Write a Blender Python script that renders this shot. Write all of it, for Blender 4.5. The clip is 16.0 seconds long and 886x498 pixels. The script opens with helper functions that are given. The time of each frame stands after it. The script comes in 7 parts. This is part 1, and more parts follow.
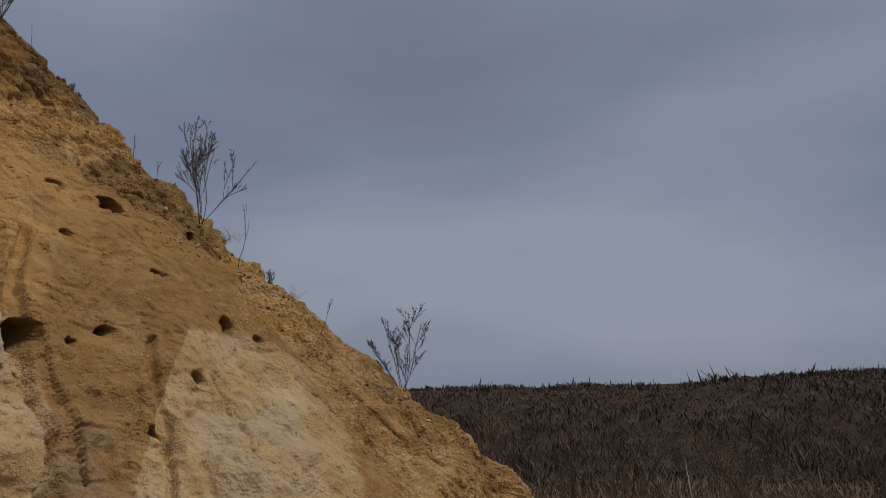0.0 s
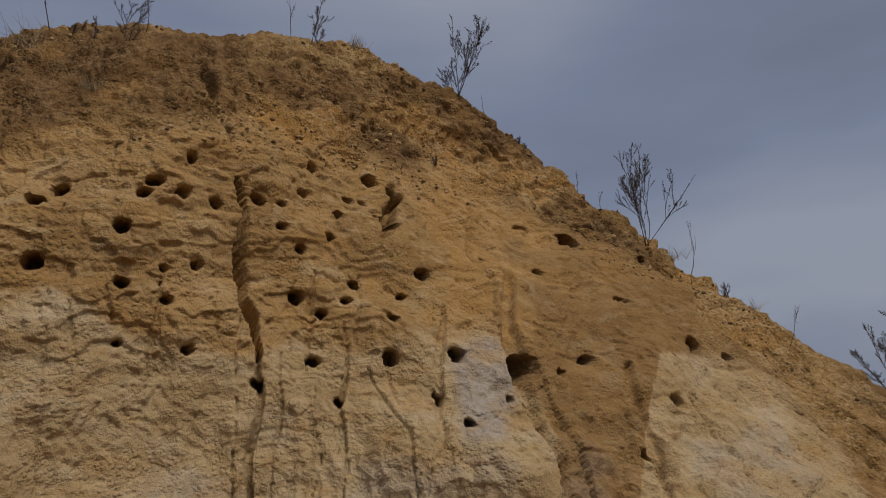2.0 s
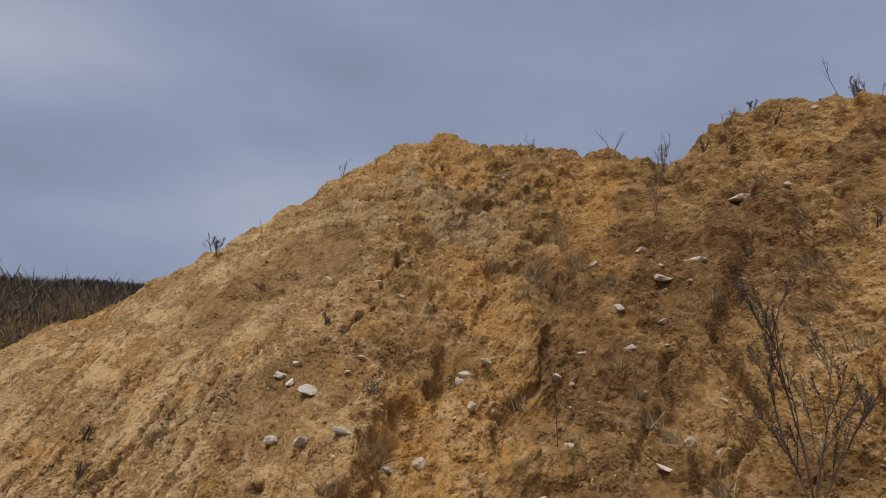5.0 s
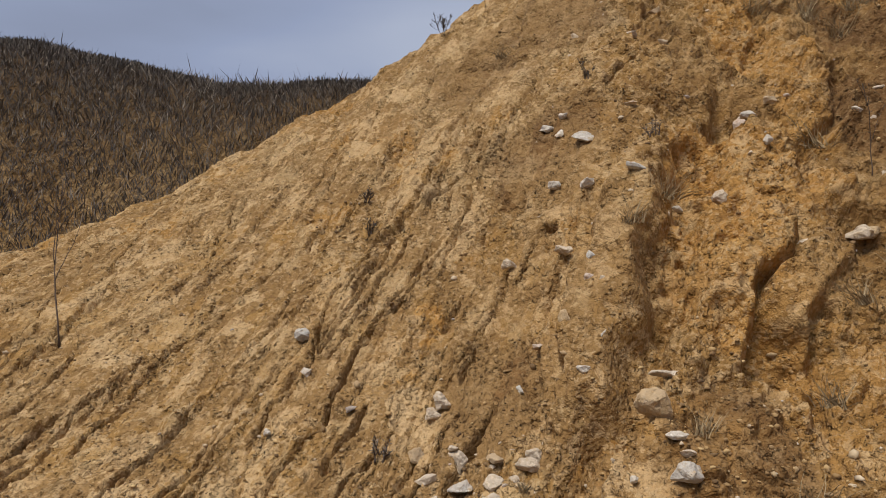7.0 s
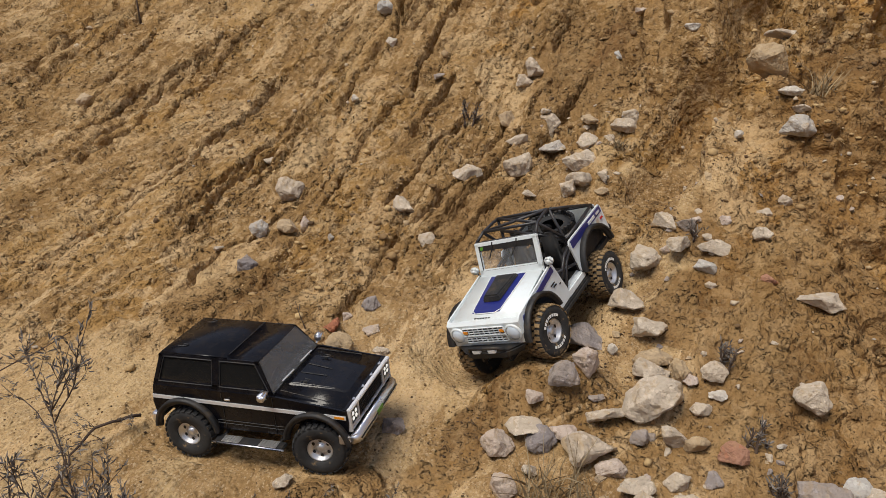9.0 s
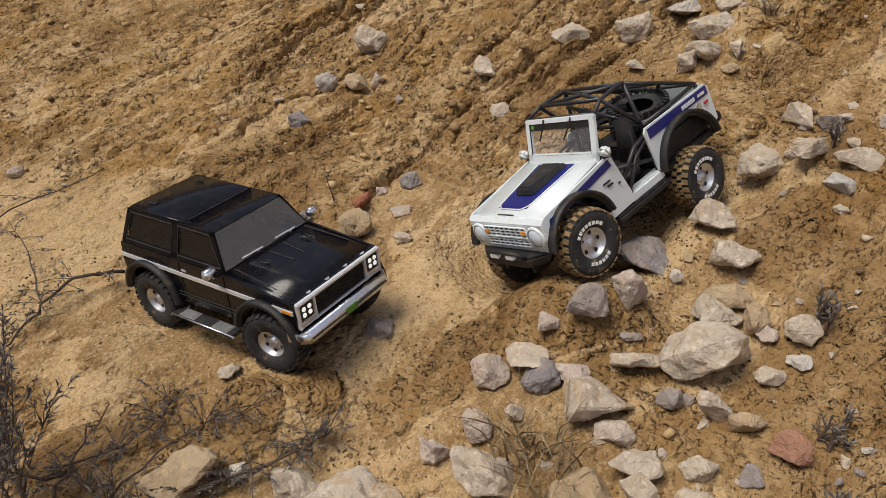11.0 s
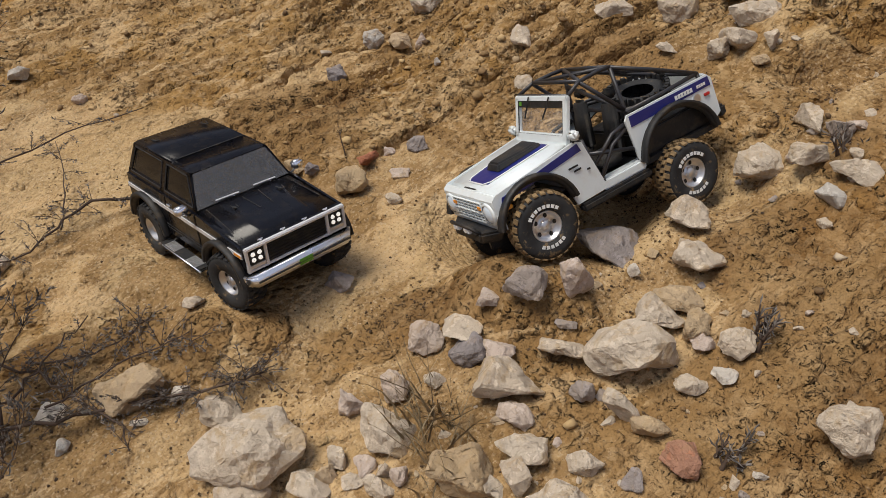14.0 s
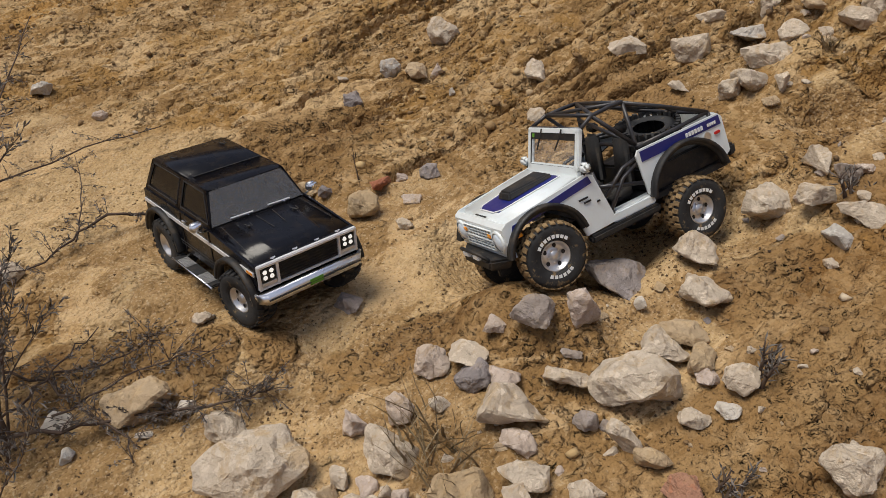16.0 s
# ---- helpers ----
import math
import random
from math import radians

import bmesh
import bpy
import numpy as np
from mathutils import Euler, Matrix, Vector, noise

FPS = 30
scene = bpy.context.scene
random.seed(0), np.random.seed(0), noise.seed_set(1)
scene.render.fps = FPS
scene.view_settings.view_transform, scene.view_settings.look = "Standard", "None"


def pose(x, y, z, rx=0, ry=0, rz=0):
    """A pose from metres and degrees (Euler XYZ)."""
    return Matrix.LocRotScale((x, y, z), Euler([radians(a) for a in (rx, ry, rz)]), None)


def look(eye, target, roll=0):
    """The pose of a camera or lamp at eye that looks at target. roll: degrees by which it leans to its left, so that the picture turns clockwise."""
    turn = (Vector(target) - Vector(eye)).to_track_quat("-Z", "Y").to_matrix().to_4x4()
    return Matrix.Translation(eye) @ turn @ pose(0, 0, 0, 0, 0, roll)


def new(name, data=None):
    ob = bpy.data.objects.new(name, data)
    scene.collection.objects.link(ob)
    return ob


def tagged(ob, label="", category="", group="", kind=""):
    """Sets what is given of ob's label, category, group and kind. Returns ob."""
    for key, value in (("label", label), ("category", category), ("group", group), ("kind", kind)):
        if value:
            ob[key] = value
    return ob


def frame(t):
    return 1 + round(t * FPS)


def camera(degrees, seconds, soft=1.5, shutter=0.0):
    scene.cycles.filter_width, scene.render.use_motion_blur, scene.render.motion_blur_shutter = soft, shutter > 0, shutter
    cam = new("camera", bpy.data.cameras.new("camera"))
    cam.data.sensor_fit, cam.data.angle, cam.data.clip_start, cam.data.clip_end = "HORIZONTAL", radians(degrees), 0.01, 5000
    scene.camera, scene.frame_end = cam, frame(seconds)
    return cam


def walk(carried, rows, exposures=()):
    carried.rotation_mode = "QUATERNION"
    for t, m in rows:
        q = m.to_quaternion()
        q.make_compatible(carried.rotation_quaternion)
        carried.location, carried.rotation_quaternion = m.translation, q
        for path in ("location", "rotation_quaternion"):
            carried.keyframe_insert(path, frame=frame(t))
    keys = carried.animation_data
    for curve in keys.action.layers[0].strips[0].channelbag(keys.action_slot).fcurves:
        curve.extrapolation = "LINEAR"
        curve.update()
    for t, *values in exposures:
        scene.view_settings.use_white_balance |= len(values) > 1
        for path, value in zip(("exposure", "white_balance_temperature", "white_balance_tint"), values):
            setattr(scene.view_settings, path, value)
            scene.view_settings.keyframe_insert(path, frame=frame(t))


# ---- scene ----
cam = camera(61.2, 16.0, soft=0.8)
PATH = [
    (0, (-0.046, 0.034, 1.508), (0.103, 1.991, 1.892), -2.5),
    (0.5, (-0.054, -0.006, 1.561), (-0.166, 1.955, 1.939), -3.1),
    (1, (-0.127, -0.032, 1.583), (-0.499, 1.891, 1.985), -3.3),
    (1.5, (-0.173, -0.065, 1.599), (-0.82, 1.779, 2.026), -3.1),
    (2, (-0.223, -0.09, 1.607), (-1.127, 1.634, 2.064), -3.5),
    (2.5, (-0.264, -0.128, 1.611), (-1.417, 1.431, 2.103), -3.2),
    (3, (-0.294, -0.17, 1.62), (-1.687, 1.165, 2.147), -3.2),
    (3.5, (-0.356, -0.214, 1.623), (-1.959, 0.837, 2.193), -2.8),
    (4, (-0.42, -0.313, 1.628), (-2.2, 0.37, 2.232), -1.4),
    (4.5, (-0.518, -0.415, 1.622), (-2.397, -0.137, 2.25), -0.2),
    (5, (-0.598, -0.469, 1.587), (-2.486, -0.595, 2.235), 0.4),
    (5.2, (-0.621, -0.488, 1.575), (-2.497, -0.733, 2.225), 0.0),
    (7.3, (-0.72, -0.979, 1.241), (-2.618, -1.607, 1.321), -0.5),
    (7.5, (-0.725, -0.992, 1.213), (-2.62, -1.633, 1.215), -0.4),
    (8, (-0.74, -1.015, 1.161), (-2.613, -1.701, 1.018), -0.2),
    (8.5, (-0.741, -1.025, 1.103), (-2.576, -1.756, 0.792), 0.1),
    (9, (-0.743, -1.027, 1.048), (-2.53, -1.77, 0.545), 0.3),
    (9.5, (-0.758, -1.02, 1.004), (-2.501, -1.752, 0.351), 0.3),
    (9.7, (-0.773, -1.009, 0.984), (-2.501, -1.734, 0.285), 0.4),
    (11.8, (-1.344, -0.77, 0.977), (-2.566, -2.085, 0.095), 3.2),
    (12, (-1.348, -0.74, 0.993), (-2.552, -2.067, 0.105), 3.4),
    (12.5, (-1.336, -0.706, 1.007), (-2.509, -2.043, 0.092), 3.8),
    (13, (-1.337, -0.692, 1.014), (-2.491, -2.031, 0.078), 3.6),
    (13.5, (-1.344, -0.68, 1.011), (-2.495, -2.016, 0.066), 3.8),
    (14, (-1.347, -0.673, 1.016), (-2.496, -2.01, 0.071), 4.1),
    (14.5, (-1.337, -0.667, 1.017), (-2.486, -2.013, 0.086), 4.5),
    (15, (-1.332, -0.666, 1.019), (-2.477, -2.024, 0.1), 5.1),
    (15.5, (-1.329, -0.666, 1.02), (-2.479, -2.03, 0.116), 5.4),
    (16, (-1.331, -0.664, 1.016), (-2.487, -2.042, 0.141), 6.0),
]
walk(cam, [(t, look(eye, target, roll)) for t, eye, target, roll in PATH], exposures=[(0.0, -0.5), (1.5, -0.55), (3.0, -0.22), (4.0, 0.06), (5.2, 0.05), (7.3, 0.27), (9.0, 0.17), (16.0, 0.16)])

# ---- world and sun: a grey autumn overcast ----
world = bpy.data.worlds.new("sky")
scene.world = world
world.use_nodes = True
wn, wl = world.node_tree.nodes, world.node_tree.links
wn.clear()
w_out = wn.new("ShaderNodeOutputWorld")
w_bg = wn.new("ShaderNodeBackground")
w_sky = wn.new("ShaderNodeTexSky")
w_sky.sky_type, w_sky.sun_disc = "NISHITA", False
SUN_EL, SUN_AZ = 60.0, -108.0          # height and bearing (left of +y) of the veiled sun
w_sky.sun_elevation, w_sky.sun_rotation = radians(SUN_EL), radians(-SUN_AZ)
w_sky.dust_density, w_sky.air_density = 2.0, 1.2
w_tc = wn.new("ShaderNodeTexCoord")
w_map = wn.new("ShaderNodeMapping")
w_map.inputs["Scale"].default_value = (0.8, 0.8, 2.6)
w_noise = wn.new("ShaderNodeTexNoise")
w_noise.inputs["Scale"].default_value, w_noise.inputs["Detail"].default_value, w_noise.inputs["Roughness"].default_value = 1.5, 5.0, 0.42
w_ramp = wn.new("ShaderNodeValToRGB")
for pos, col in ((0.34, (0.188, 0.212, 0.288, 1)), (0.50, (0.25, 0.29, 0.408, 1)), (0.66, (0.37, 0.405, 0.50, 1))):
    e = w_ramp.color_ramp.elements.new(pos)
    e.color = col
w_ramp.color_ramp.elements.remove(w_ramp.color_ramp.elements[0])
w_ramp.color_ramp.elements.remove(w_ramp.color_ramp.elements[-1])
w_dim = wn.new("ShaderNodeVectorMath")
w_dim.operation = "SCALE"
w_dim.inputs["Scale"].default_value = 0.06
w_mix = wn.new("ShaderNodeMix")
w_mix.data_type, w_mix.inputs["Factor"].default_value = "RGBA", 0.88
wl.new(w_tc.outputs["Generated"], w_map.inputs["Vector"])
wl.new(w_map.outputs["Vector"], w_noise.inputs["Vector"])
wl.new(w_noise.outputs["Fac"], w_ramp.inputs["Fac"])
wl.new(w_sky.outputs["Color"], w_dim.inputs[0])
wl.new(w_dim.outputs["Vector"], w_mix.inputs["A"])
wl.new(w_ramp.outputs["Color"], w_mix.inputs["B"])
wl.new(w_mix.outputs["Result"], w_bg.inputs["Color"])
w_bg.inputs["Strength"].default_value = 1.08
wl.new(w_bg.outputs["Background"], w_out.inputs["Surface"])
sun = new("sun", bpy.data.lights.new("sun", "SUN"))
sun.data.energy, sun.data.angle, sun.data.color = 3.15, radians(30), (1.0, 0.93, 0.82)
sun.matrix_world = look((0, 0, 10), (10 * math.cos(radians(SUN_EL)) * math.sin(radians(SUN_AZ)), -10 * math.cos(radians(SUN_EL)) * math.cos(radians(SUN_AZ)), 10 - 10 * math.sin(radians(SUN_EL))))


# ---- materials ----
class Nodes:
    """A short hand for building node materials."""

    def __init__(self, name, roughness=0.8, metallic=0.0):
        self.mat = bpy.data.materials.new(name)
        self.mat.use_nodes = True
        self.n, self.l = self.mat.node_tree.nodes, self.mat.node_tree.links
        self.bsdf = self.n["Principled BSDF"]
        self.bsdf.inputs["Roughness"].default_value = roughness
        self.bsdf.inputs["Metallic"].default_value = metallic
        self.pos = self.n.new("ShaderNodeTexCoord").outputs["Object"]

    def noise(self, scale, detail=4, rough_=0.55, stretch=None, dist=0.0):
        v = self.pos
        if stretch:
            m = self.n.new("ShaderNodeMapping")
            m.inputs["Scale"].default_value = stretch
            self.l.new(v, m.inputs["Vector"])
            v = m.outputs["Vector"]
        t = self.n.new("ShaderNodeTexNoise")
        t.inputs["Scale"].default_value, t.inputs["Detail"].default_value = scale, detail
        t.inputs["Roughness"].default_value, t.inputs["Distortion"].default_value = rough_, dist
        self.l.new(v, t.inputs["Vector"])
        return t.outputs["Fac"]

    def cells(self, scale):
        t = self.n.new("ShaderNodeTexVoronoi")
        t.inputs["Scale"].default_value = scale
        self.l.new(self.pos, t.inputs["Vector"])
        return t.outputs["Distance"]

    def tone(self, scale):
        """A random value for each cell of a crumbly pattern."""
        t = self.n.new("ShaderNodeTexVoronoi")
        t.inputs["Scale"].default_value = scale
        w = self.n.new("ShaderNodeTexNoise")
        w.inputs["Scale"].default_value = scale * 1.3
        self.l.new(self.pos, w.inputs["Vector"])
        v = self.n.new("ShaderNodeVectorMath")
        v.operation, v.inputs[1].default_value = "MULTIPLY_ADD", (1.6 / scale,) * 3
        self.l.new(w.outputs["Color"], v.inputs[0])
        self.l.new(self.pos, v.inputs[2])
        self.l.new(v.outputs["Vector"], t.inputs["Vector"])
        x = self.n.new("ShaderNodeSeparateColor")
        self.l.new(t.outputs["Color"], x.inputs[0])
        return x.outputs[0]

    def attr(self, name):
        a = self.n.new("ShaderNodeAttribute")
        a.attribute_name = name
        return a.outputs["Fac"]

    def ramp(self, fac, *stops):
        r = self.n.new("ShaderNodeValToRGB")
        es = r.color_ramp.elements
        while len(es) < len(stops):
            es.new(0.5)
        for e, (p, c) in zip(es, stops):
            e.position = p
            e.color = (*c, 1) if len(c) == 3 else c
        self.l.new(fac, r.inputs["Fac"])
        return r.outputs["Color"]

    def span(self, fac, lo, hi, a=0.0, b=1.0):
        m = self.n.new("ShaderNodeMapRange")
        m.inputs[1].default_value, m.inputs[2].default_value = lo, hi
        m.inputs[3].default_value, m.inputs[4].default_value = a, b
        self.l.new(fac, m.inputs[0])
        return m.outputs[0]

    def mul(self, a, b, op="MULTIPLY"):
        m = self.n.new("ShaderNodeMath")
        m.operation = op
        for k, v in enumerate((a, b)):
            if isinstance(v, (int, float)):
                m.inputs[k].default_value = v
            else:
                self.l.new(v, m.inputs[k])
        return m.outputs[0]

    def mix(self, fac, a, b, blend="MIX"):
        m = self.n.new("ShaderNodeMix")
        m.data_type, m.blend_type = "RGBA", blend
        for key, v in (("Factor", fac), ("A", a), ("B", b)):
            if isinstance(v, (int, float)):
                m.inputs[key].default_value = v
            elif isinstance(v, tuple):
                m.inputs[key].default_value = (*v, 1)
            else:
                self.l.new(v, m.inputs[key])
        return m.outputs["Result"]

    def color(self, c):
        if isinstance(c, tuple):
            self.bsdf.inputs["Base Color"].default_value = (*c, 1)
        else:
            self.l.new(c, self.bsdf.inputs["Base Color"])
        return self

    def link(self, key, out):
        self.l.new(out, self.bsdf.inputs[key])
        return self

    def bump(self, fac, strength=0.5, distance=0.01):
        b = self.n.new("ShaderNodeBump")
        b.inputs["Strength"].default_value, b.inputs["Distance"].default_value = strength, distance
        self.l.new(fac, b.inputs["Height"])
        if self.bsdf.inputs["Normal"].is_linked:
            self.l.new(self.bsdf.inputs["Normal"].links[0].from_socket, b.inputs["Normal"])
        self.l.new(b.outputs["Normal"], self.bsdf.inputs["Normal"])
        return self

    def island(self):
        return self.n.new("ShaderNodeNewGeometry").outputs["Random Per Island"]

    def per_object(self):
        return self.n.new("ShaderNodeObjectInfo").outputs["Random"]


def sand_material():
    """Ochre sand and loam: pale and grey beds low in the cliff, orange beds, damp brown soil, fresh loose sand."""
    s = Nodes("sandy_loam", 0.95)
    big, mid = s.noise(1.3, 6, 0.62), s.noise(6, 6, 0.65)
    face, crust, loose, soil = s.attr("face"), s.attr("crust"), s.attr("loose"), s.attr("soil")
    base = s.ramp(big, (0.36, (0.37, 0.215, 0.068)), (0.5, (0.475, 0.29, 0.10)), (0.64, (0.60, 0.395, 0.16)))
    pale = s.ramp(s.noise(2.6, 6, 0.65, (1, 1, 2.0)), (0.3, (0.50, 0.345, 0.15)), (0.5, (0.62, 0.465, 0.24)), (0.7, (0.70, 0.58, 0.37)))
    col = s.mix(s.attr("pale"), base, pale)
    col = s.mix(s.mul(s.attr("grey"), 0.85), col, s.ramp(mid, (0.3, (0.42, 0.38, 0.31)), (0.7, (0.62, 0.58, 0.50))))
    # stains of orange and cream that drift through the cliff along its beds
    col = s.mix(s.mul(face, s.span(s.noise(3.4, 7, 0.65, (1, 1, 2.6), 0.5), 0.52, 0.60, 0, 0.3)), col, (0.62, 0.36, 0.115))
    col = s.mix(s.mul(face, s.span(s.noise(4.6, 7, 0.65, (1, 1, 1.8), 0.4), 0.55, 0.62, 0, 0.5)), col, (0.70, 0.54, 0.29))
    col = s.mix(s.attr("orange"), col, s.ramp(mid, (0.3, (0.48, 0.24, 0.055)), (0.7, (0.72, 0.43, 0.135))))
    col = s.mix(soil, col, s.ramp(mid, (0.3, (0.19, 0.105, 0.042)), (0.7, (0.32, 0.185, 0.07))))
    col = s.mix(loose, col, s.ramp(mid, (0.3, (0.58, 0.40, 0.18)), (0.7, (0.70, 0.52, 0.26))))
    turf = s.attr("turf")
    col = s.mix(turf, col, s.ramp(s.noise(1.7, 9, 0.75), (0.35, (0.027, 0.021, 0.016)), (0.52, (0.07, 0.053, 0.038)), (0.7, (0.17, 0.125, 0.082))))
    firm = s.mul(s.span(loose, 0, 1, 1.0, 0.5), s.span(face, 0, 1, 1.0, 0.3))
    patch = s.mul(s.mul(s.span(soil, 0, 0.6, 1.0, 0.3), s.span(turf, 0, 1, 1.0, 0.0)), s.span(face, 0, 1, 1.0, 0.35))
    dry = s.mul(s.span(loose, 0, 1, 1.0, 0.5), patch)
    # the open slope: damp brown earth between dry crusts, both drawn out down the fall
    col = s.mix(s.mul(crust, s.span(s.noise(4.5, 8, 0.62, (0.34, 1.0, 0.8), 0.3), 0.525, 0.55, 0.85, 0.0)), col, s.ramp(mid, (0.3, (0.335, 0.205, 0.078)), (0.7, (0.46, 0.295, 0.122))))
    col = s.mix(s.mul(crust, s.mul(patch, s.span(s.noise(4.2, 9, 0.66, (0.4, 1.0, 0.8), 0.35), 0.555, 0.57, 0, 0.85))), col, s.ramp(mid, (0.3, (0.66, 0.44, 0.19)), (0.7, (0.86, 0.65, 0.35))))
    col = s.mix(s.mul(patch, s.span(s.noise(4.2, 8, 0.7, (1.0, 1.6, 1.6), 0.4), 0.55, 0.57, 0, 0.5)), col, s.ramp(mid, (0.3, (0.60, 0.415, 0.18)), (0.7, (0.78, 0.59, 0.31))))
    # damp and dry flecks, then crumbs that each have a tone of their own
    col = s.mix(s.mul(firm, s.span(s.noise(12, 6, 0.64, (0.6, 1, 1.2), 0.4), 0.58, 0.62, 0, 0.35)), col, (0.21, 0.12, 0.046))
    col = s.mix(s.mul(dry, s.span(s.noise(13, 6, 0.62, (0.6, 1, 1.2), 0.5), 0.56, 0.59, 0.0, 0.6)), col, (0.76, 0.55, 0.28))
    col = s.mix(s.mul(firm, s.span(s.tone(46), 0.0, 0.24, 0.38, 0.0)), col, (0.17, 0.095, 0.036))
    col = s.mix(s.mul(dry, s.span(s.tone(75), 0.70, 1.0, 0.0, 0.6)), col, (0.74, 0.55, 0.29))
    col = s.mix(s.mul(s.span(s.tone(150), 0.0, 0.22, 0.3, 0.0), s.span(loose, 0, 1, 1.0, 0.8)), col, (0.15, 0.085, 0.038))
    col = s.mix(s.mul(loose, s.span(s.tone(380), 0.0, 0.22, 0.55, 0.0)), col, (0.17, 0.09, 0.036))
    col = s.mix(s.mul(loose, s.span(s.tone(300), 0.8, 1.0, 0.0, 0.5)), col, (0.85, 0.70, 0.44))
    col = s.mix(1.0, col, (0.655, 0.625, 0.645), "MULTIPLY")     # damp through and through
    s.color(col)
    rough_ = s.mul(s.span(loose, 0, 1, 1.0, 0.45), s.span(face, 0, 1, 1.0, 0.5))
    crumbs = s.mul(s.span(s.cells(48), 0.0, 0.6, 1.0, 0.0), s.span(s.noise(5, 4, 0.6), 0.4, 0.62, 0.15, 1.0))
    s.bump(s.mul(crumbs, rough_), 1.0, 0.016)
    s.bump(s.mul(s.noise(26, 4, 0.6), rough_), 1.0, 0.030)
    s.bump(s.mul(s.cells(130), -1.0), 0.7, 0.004)
    s.bump(s.noise(300, 2, 0.55), 0.6, 0.0018)
    s.bsdf.inputs["Specular IOR Level"].default_value = 0.12
    return s.mat


SAND = sand_material()


def plain(name, color, roughness=0.5, metallic=0.0, dirt=0.0, coat=0.0, grain=0.0):
    """A painted, plastic or metal surface with slight unevenness and dust."""
    s = Nodes(name, roughness, metallic)
    c = s.mix(s.span(s.noise(18, 4), 0.35, 0.7, 0, 0.25), color, tuple(min(1, v * 0.8) for v in color))
    if dirt:
        c = s.mix(s.span(s.noise(45, 6, 0.7), 0.5, 0.72, 0, dirt), c, (0.40, 0.27, 0.13))
    s.color(c)
    s.link("Roughness", s.span(s.noise(30, 4), 0.3, 0.7, roughness * 0.8, min(1, roughness * 1.25)))
    s.bsdf.inputs["Coat Weight"].default_value = coat
    s.bsdf.inputs["Coat Roughness"].default_value = 0.15
    if grain:
        s.bump(s.noise(300, 3), grain, 0.001)
    return s.mat


WHITE_PAINT = plain("white_truck_paint", (0.72, 0.77, 0.78), 0.35, 0, 0.16, 0.4)
BLUE_PAINT = plain("blue_stripe", (0.010, 0.016, 0.155), 0.35, 0, 0.05, 0.3)
BLACK_PAINT = plain("black_truck_paint", (0.004, 0.004, 0.006), 0.26, 0, 0.03, 0.25)
BLACK_PAINT.node_tree.nodes["Principled BSDF"].inputs["Specular IOR Level"].default_value = 0.14
BLACK_PLASTIC = plain("black_plastic", (0.011, 0.011, 0.012), 0.6, 0, 0.12, 0, 0.3)
CAGE = plain("black_cage_bar", (0.022, 0.022, 0.026), 0.4, 0, 0.08)
CHROME = plain("chrome", (0.93, 0.94, 0.97), 0.30, 1.0, 0.03)
SATIN = plain("satin_wheel_metal", (0.72, 0.71, 0.70), 0.34, 0.85, 0.15)
WHITE_MARK = plain("white_marking", (0.78, 0.78, 0.76), 0.5, 0, 0.15)
LAMP_GLASS = plain("clear_lamp_lens", (0.62, 0.70, 0.78), 0.12, 0, 0.0, 1.0)
ORANGE = plain("orange_lens", (0.85, 0.32, 0.02), 0.2, 0, 0, 0.8)
RED_LENS = plain("red_lens", (0.50, 0.02, 0.02), 0.2, 0, 0, 0.8)
# silver trim; its pale base colour stands in for sky mirrored in chrome
SKY_BRIGHT = plain("sky_bright_silver_trim", (0.74, 0.74, 0.75), 0.38, 0.35, 0.06)
GREEN = plain("green_plate", (0.10, 0.30, 0.03), 0.4)
LED = plain("pale_led", (0.85, 0.84, 0.78), 0.2)
LED.node_tree.nodes["Principled BSDF"].inputs["Emission Color"].default_value = (1.0, 0.97, 0.88, 1)
LED.node_tree.nodes["Principled BSDF"].inputs["Emission Strength"].default_value = 0.6
SEAT = plain("seat_cloth", (0.014, 0.014, 0.015), 0.8, 0, 0.1, 0, 0.5)


def rubber(name, mud):
    """Tyre rubber with dry sand stuck between the lugs."""
    s = Nodes(name, 0.8)
    c = s.ramp(s.noise(40, 4), (0.3, (0.012, 0.012, 0.013)), (0.7, (0.03, 0.03, 0.03)))
    c = s.mix(s.span(s.noise(55, 5, 0.7), 0.62 - 0.3 * mud, 0.72 - 0.2 * mud, 0, 0.95), c, s.ramp(s.noise(90, 3), (0.3, (0.15, 0.095, 0.042)), (0.7, (0.31, 0.205, 0.095))))
    s.color(c)
    s.bump(s.noise(160, 4), 0.5, 0.002)
    return s.mat


TYRE_CLEAN = rubber("tyre_rubber", 0.12)
TYRE_MUDDY = rubber("muddy_tyre_tread", 1.25)
TYRE_DUSTY = rubber("dusty_tyre_rubber", 0.22)


def clear(name, tint, alpha):
    """Thin clear plastic of a model truck's window."""
    s = Nodes(name, 0.05)
    s.bsdf.inputs["Base Color"].default_value = (*tint, 1)
    s.bsdf.inputs["Alpha"].default_value = alpha
    s.bsdf.inputs["Specular IOR Level"].default_value = 0.6
    return s.mat


WINDSCREEN = clear("clear_windscreen", (0.5, 0.5, 0.5), 0.10)
# smoked tint, lightened so its colour carries the pane's grey sky reflection
SMOKED_SHEEN = clear("smoked_windscreen_sheen", (0.20, 0.20, 0.21), 0.34)
DARK_WINDOW = clear("dark_side_window", (0.012, 0.012, 0.012), 0.72)


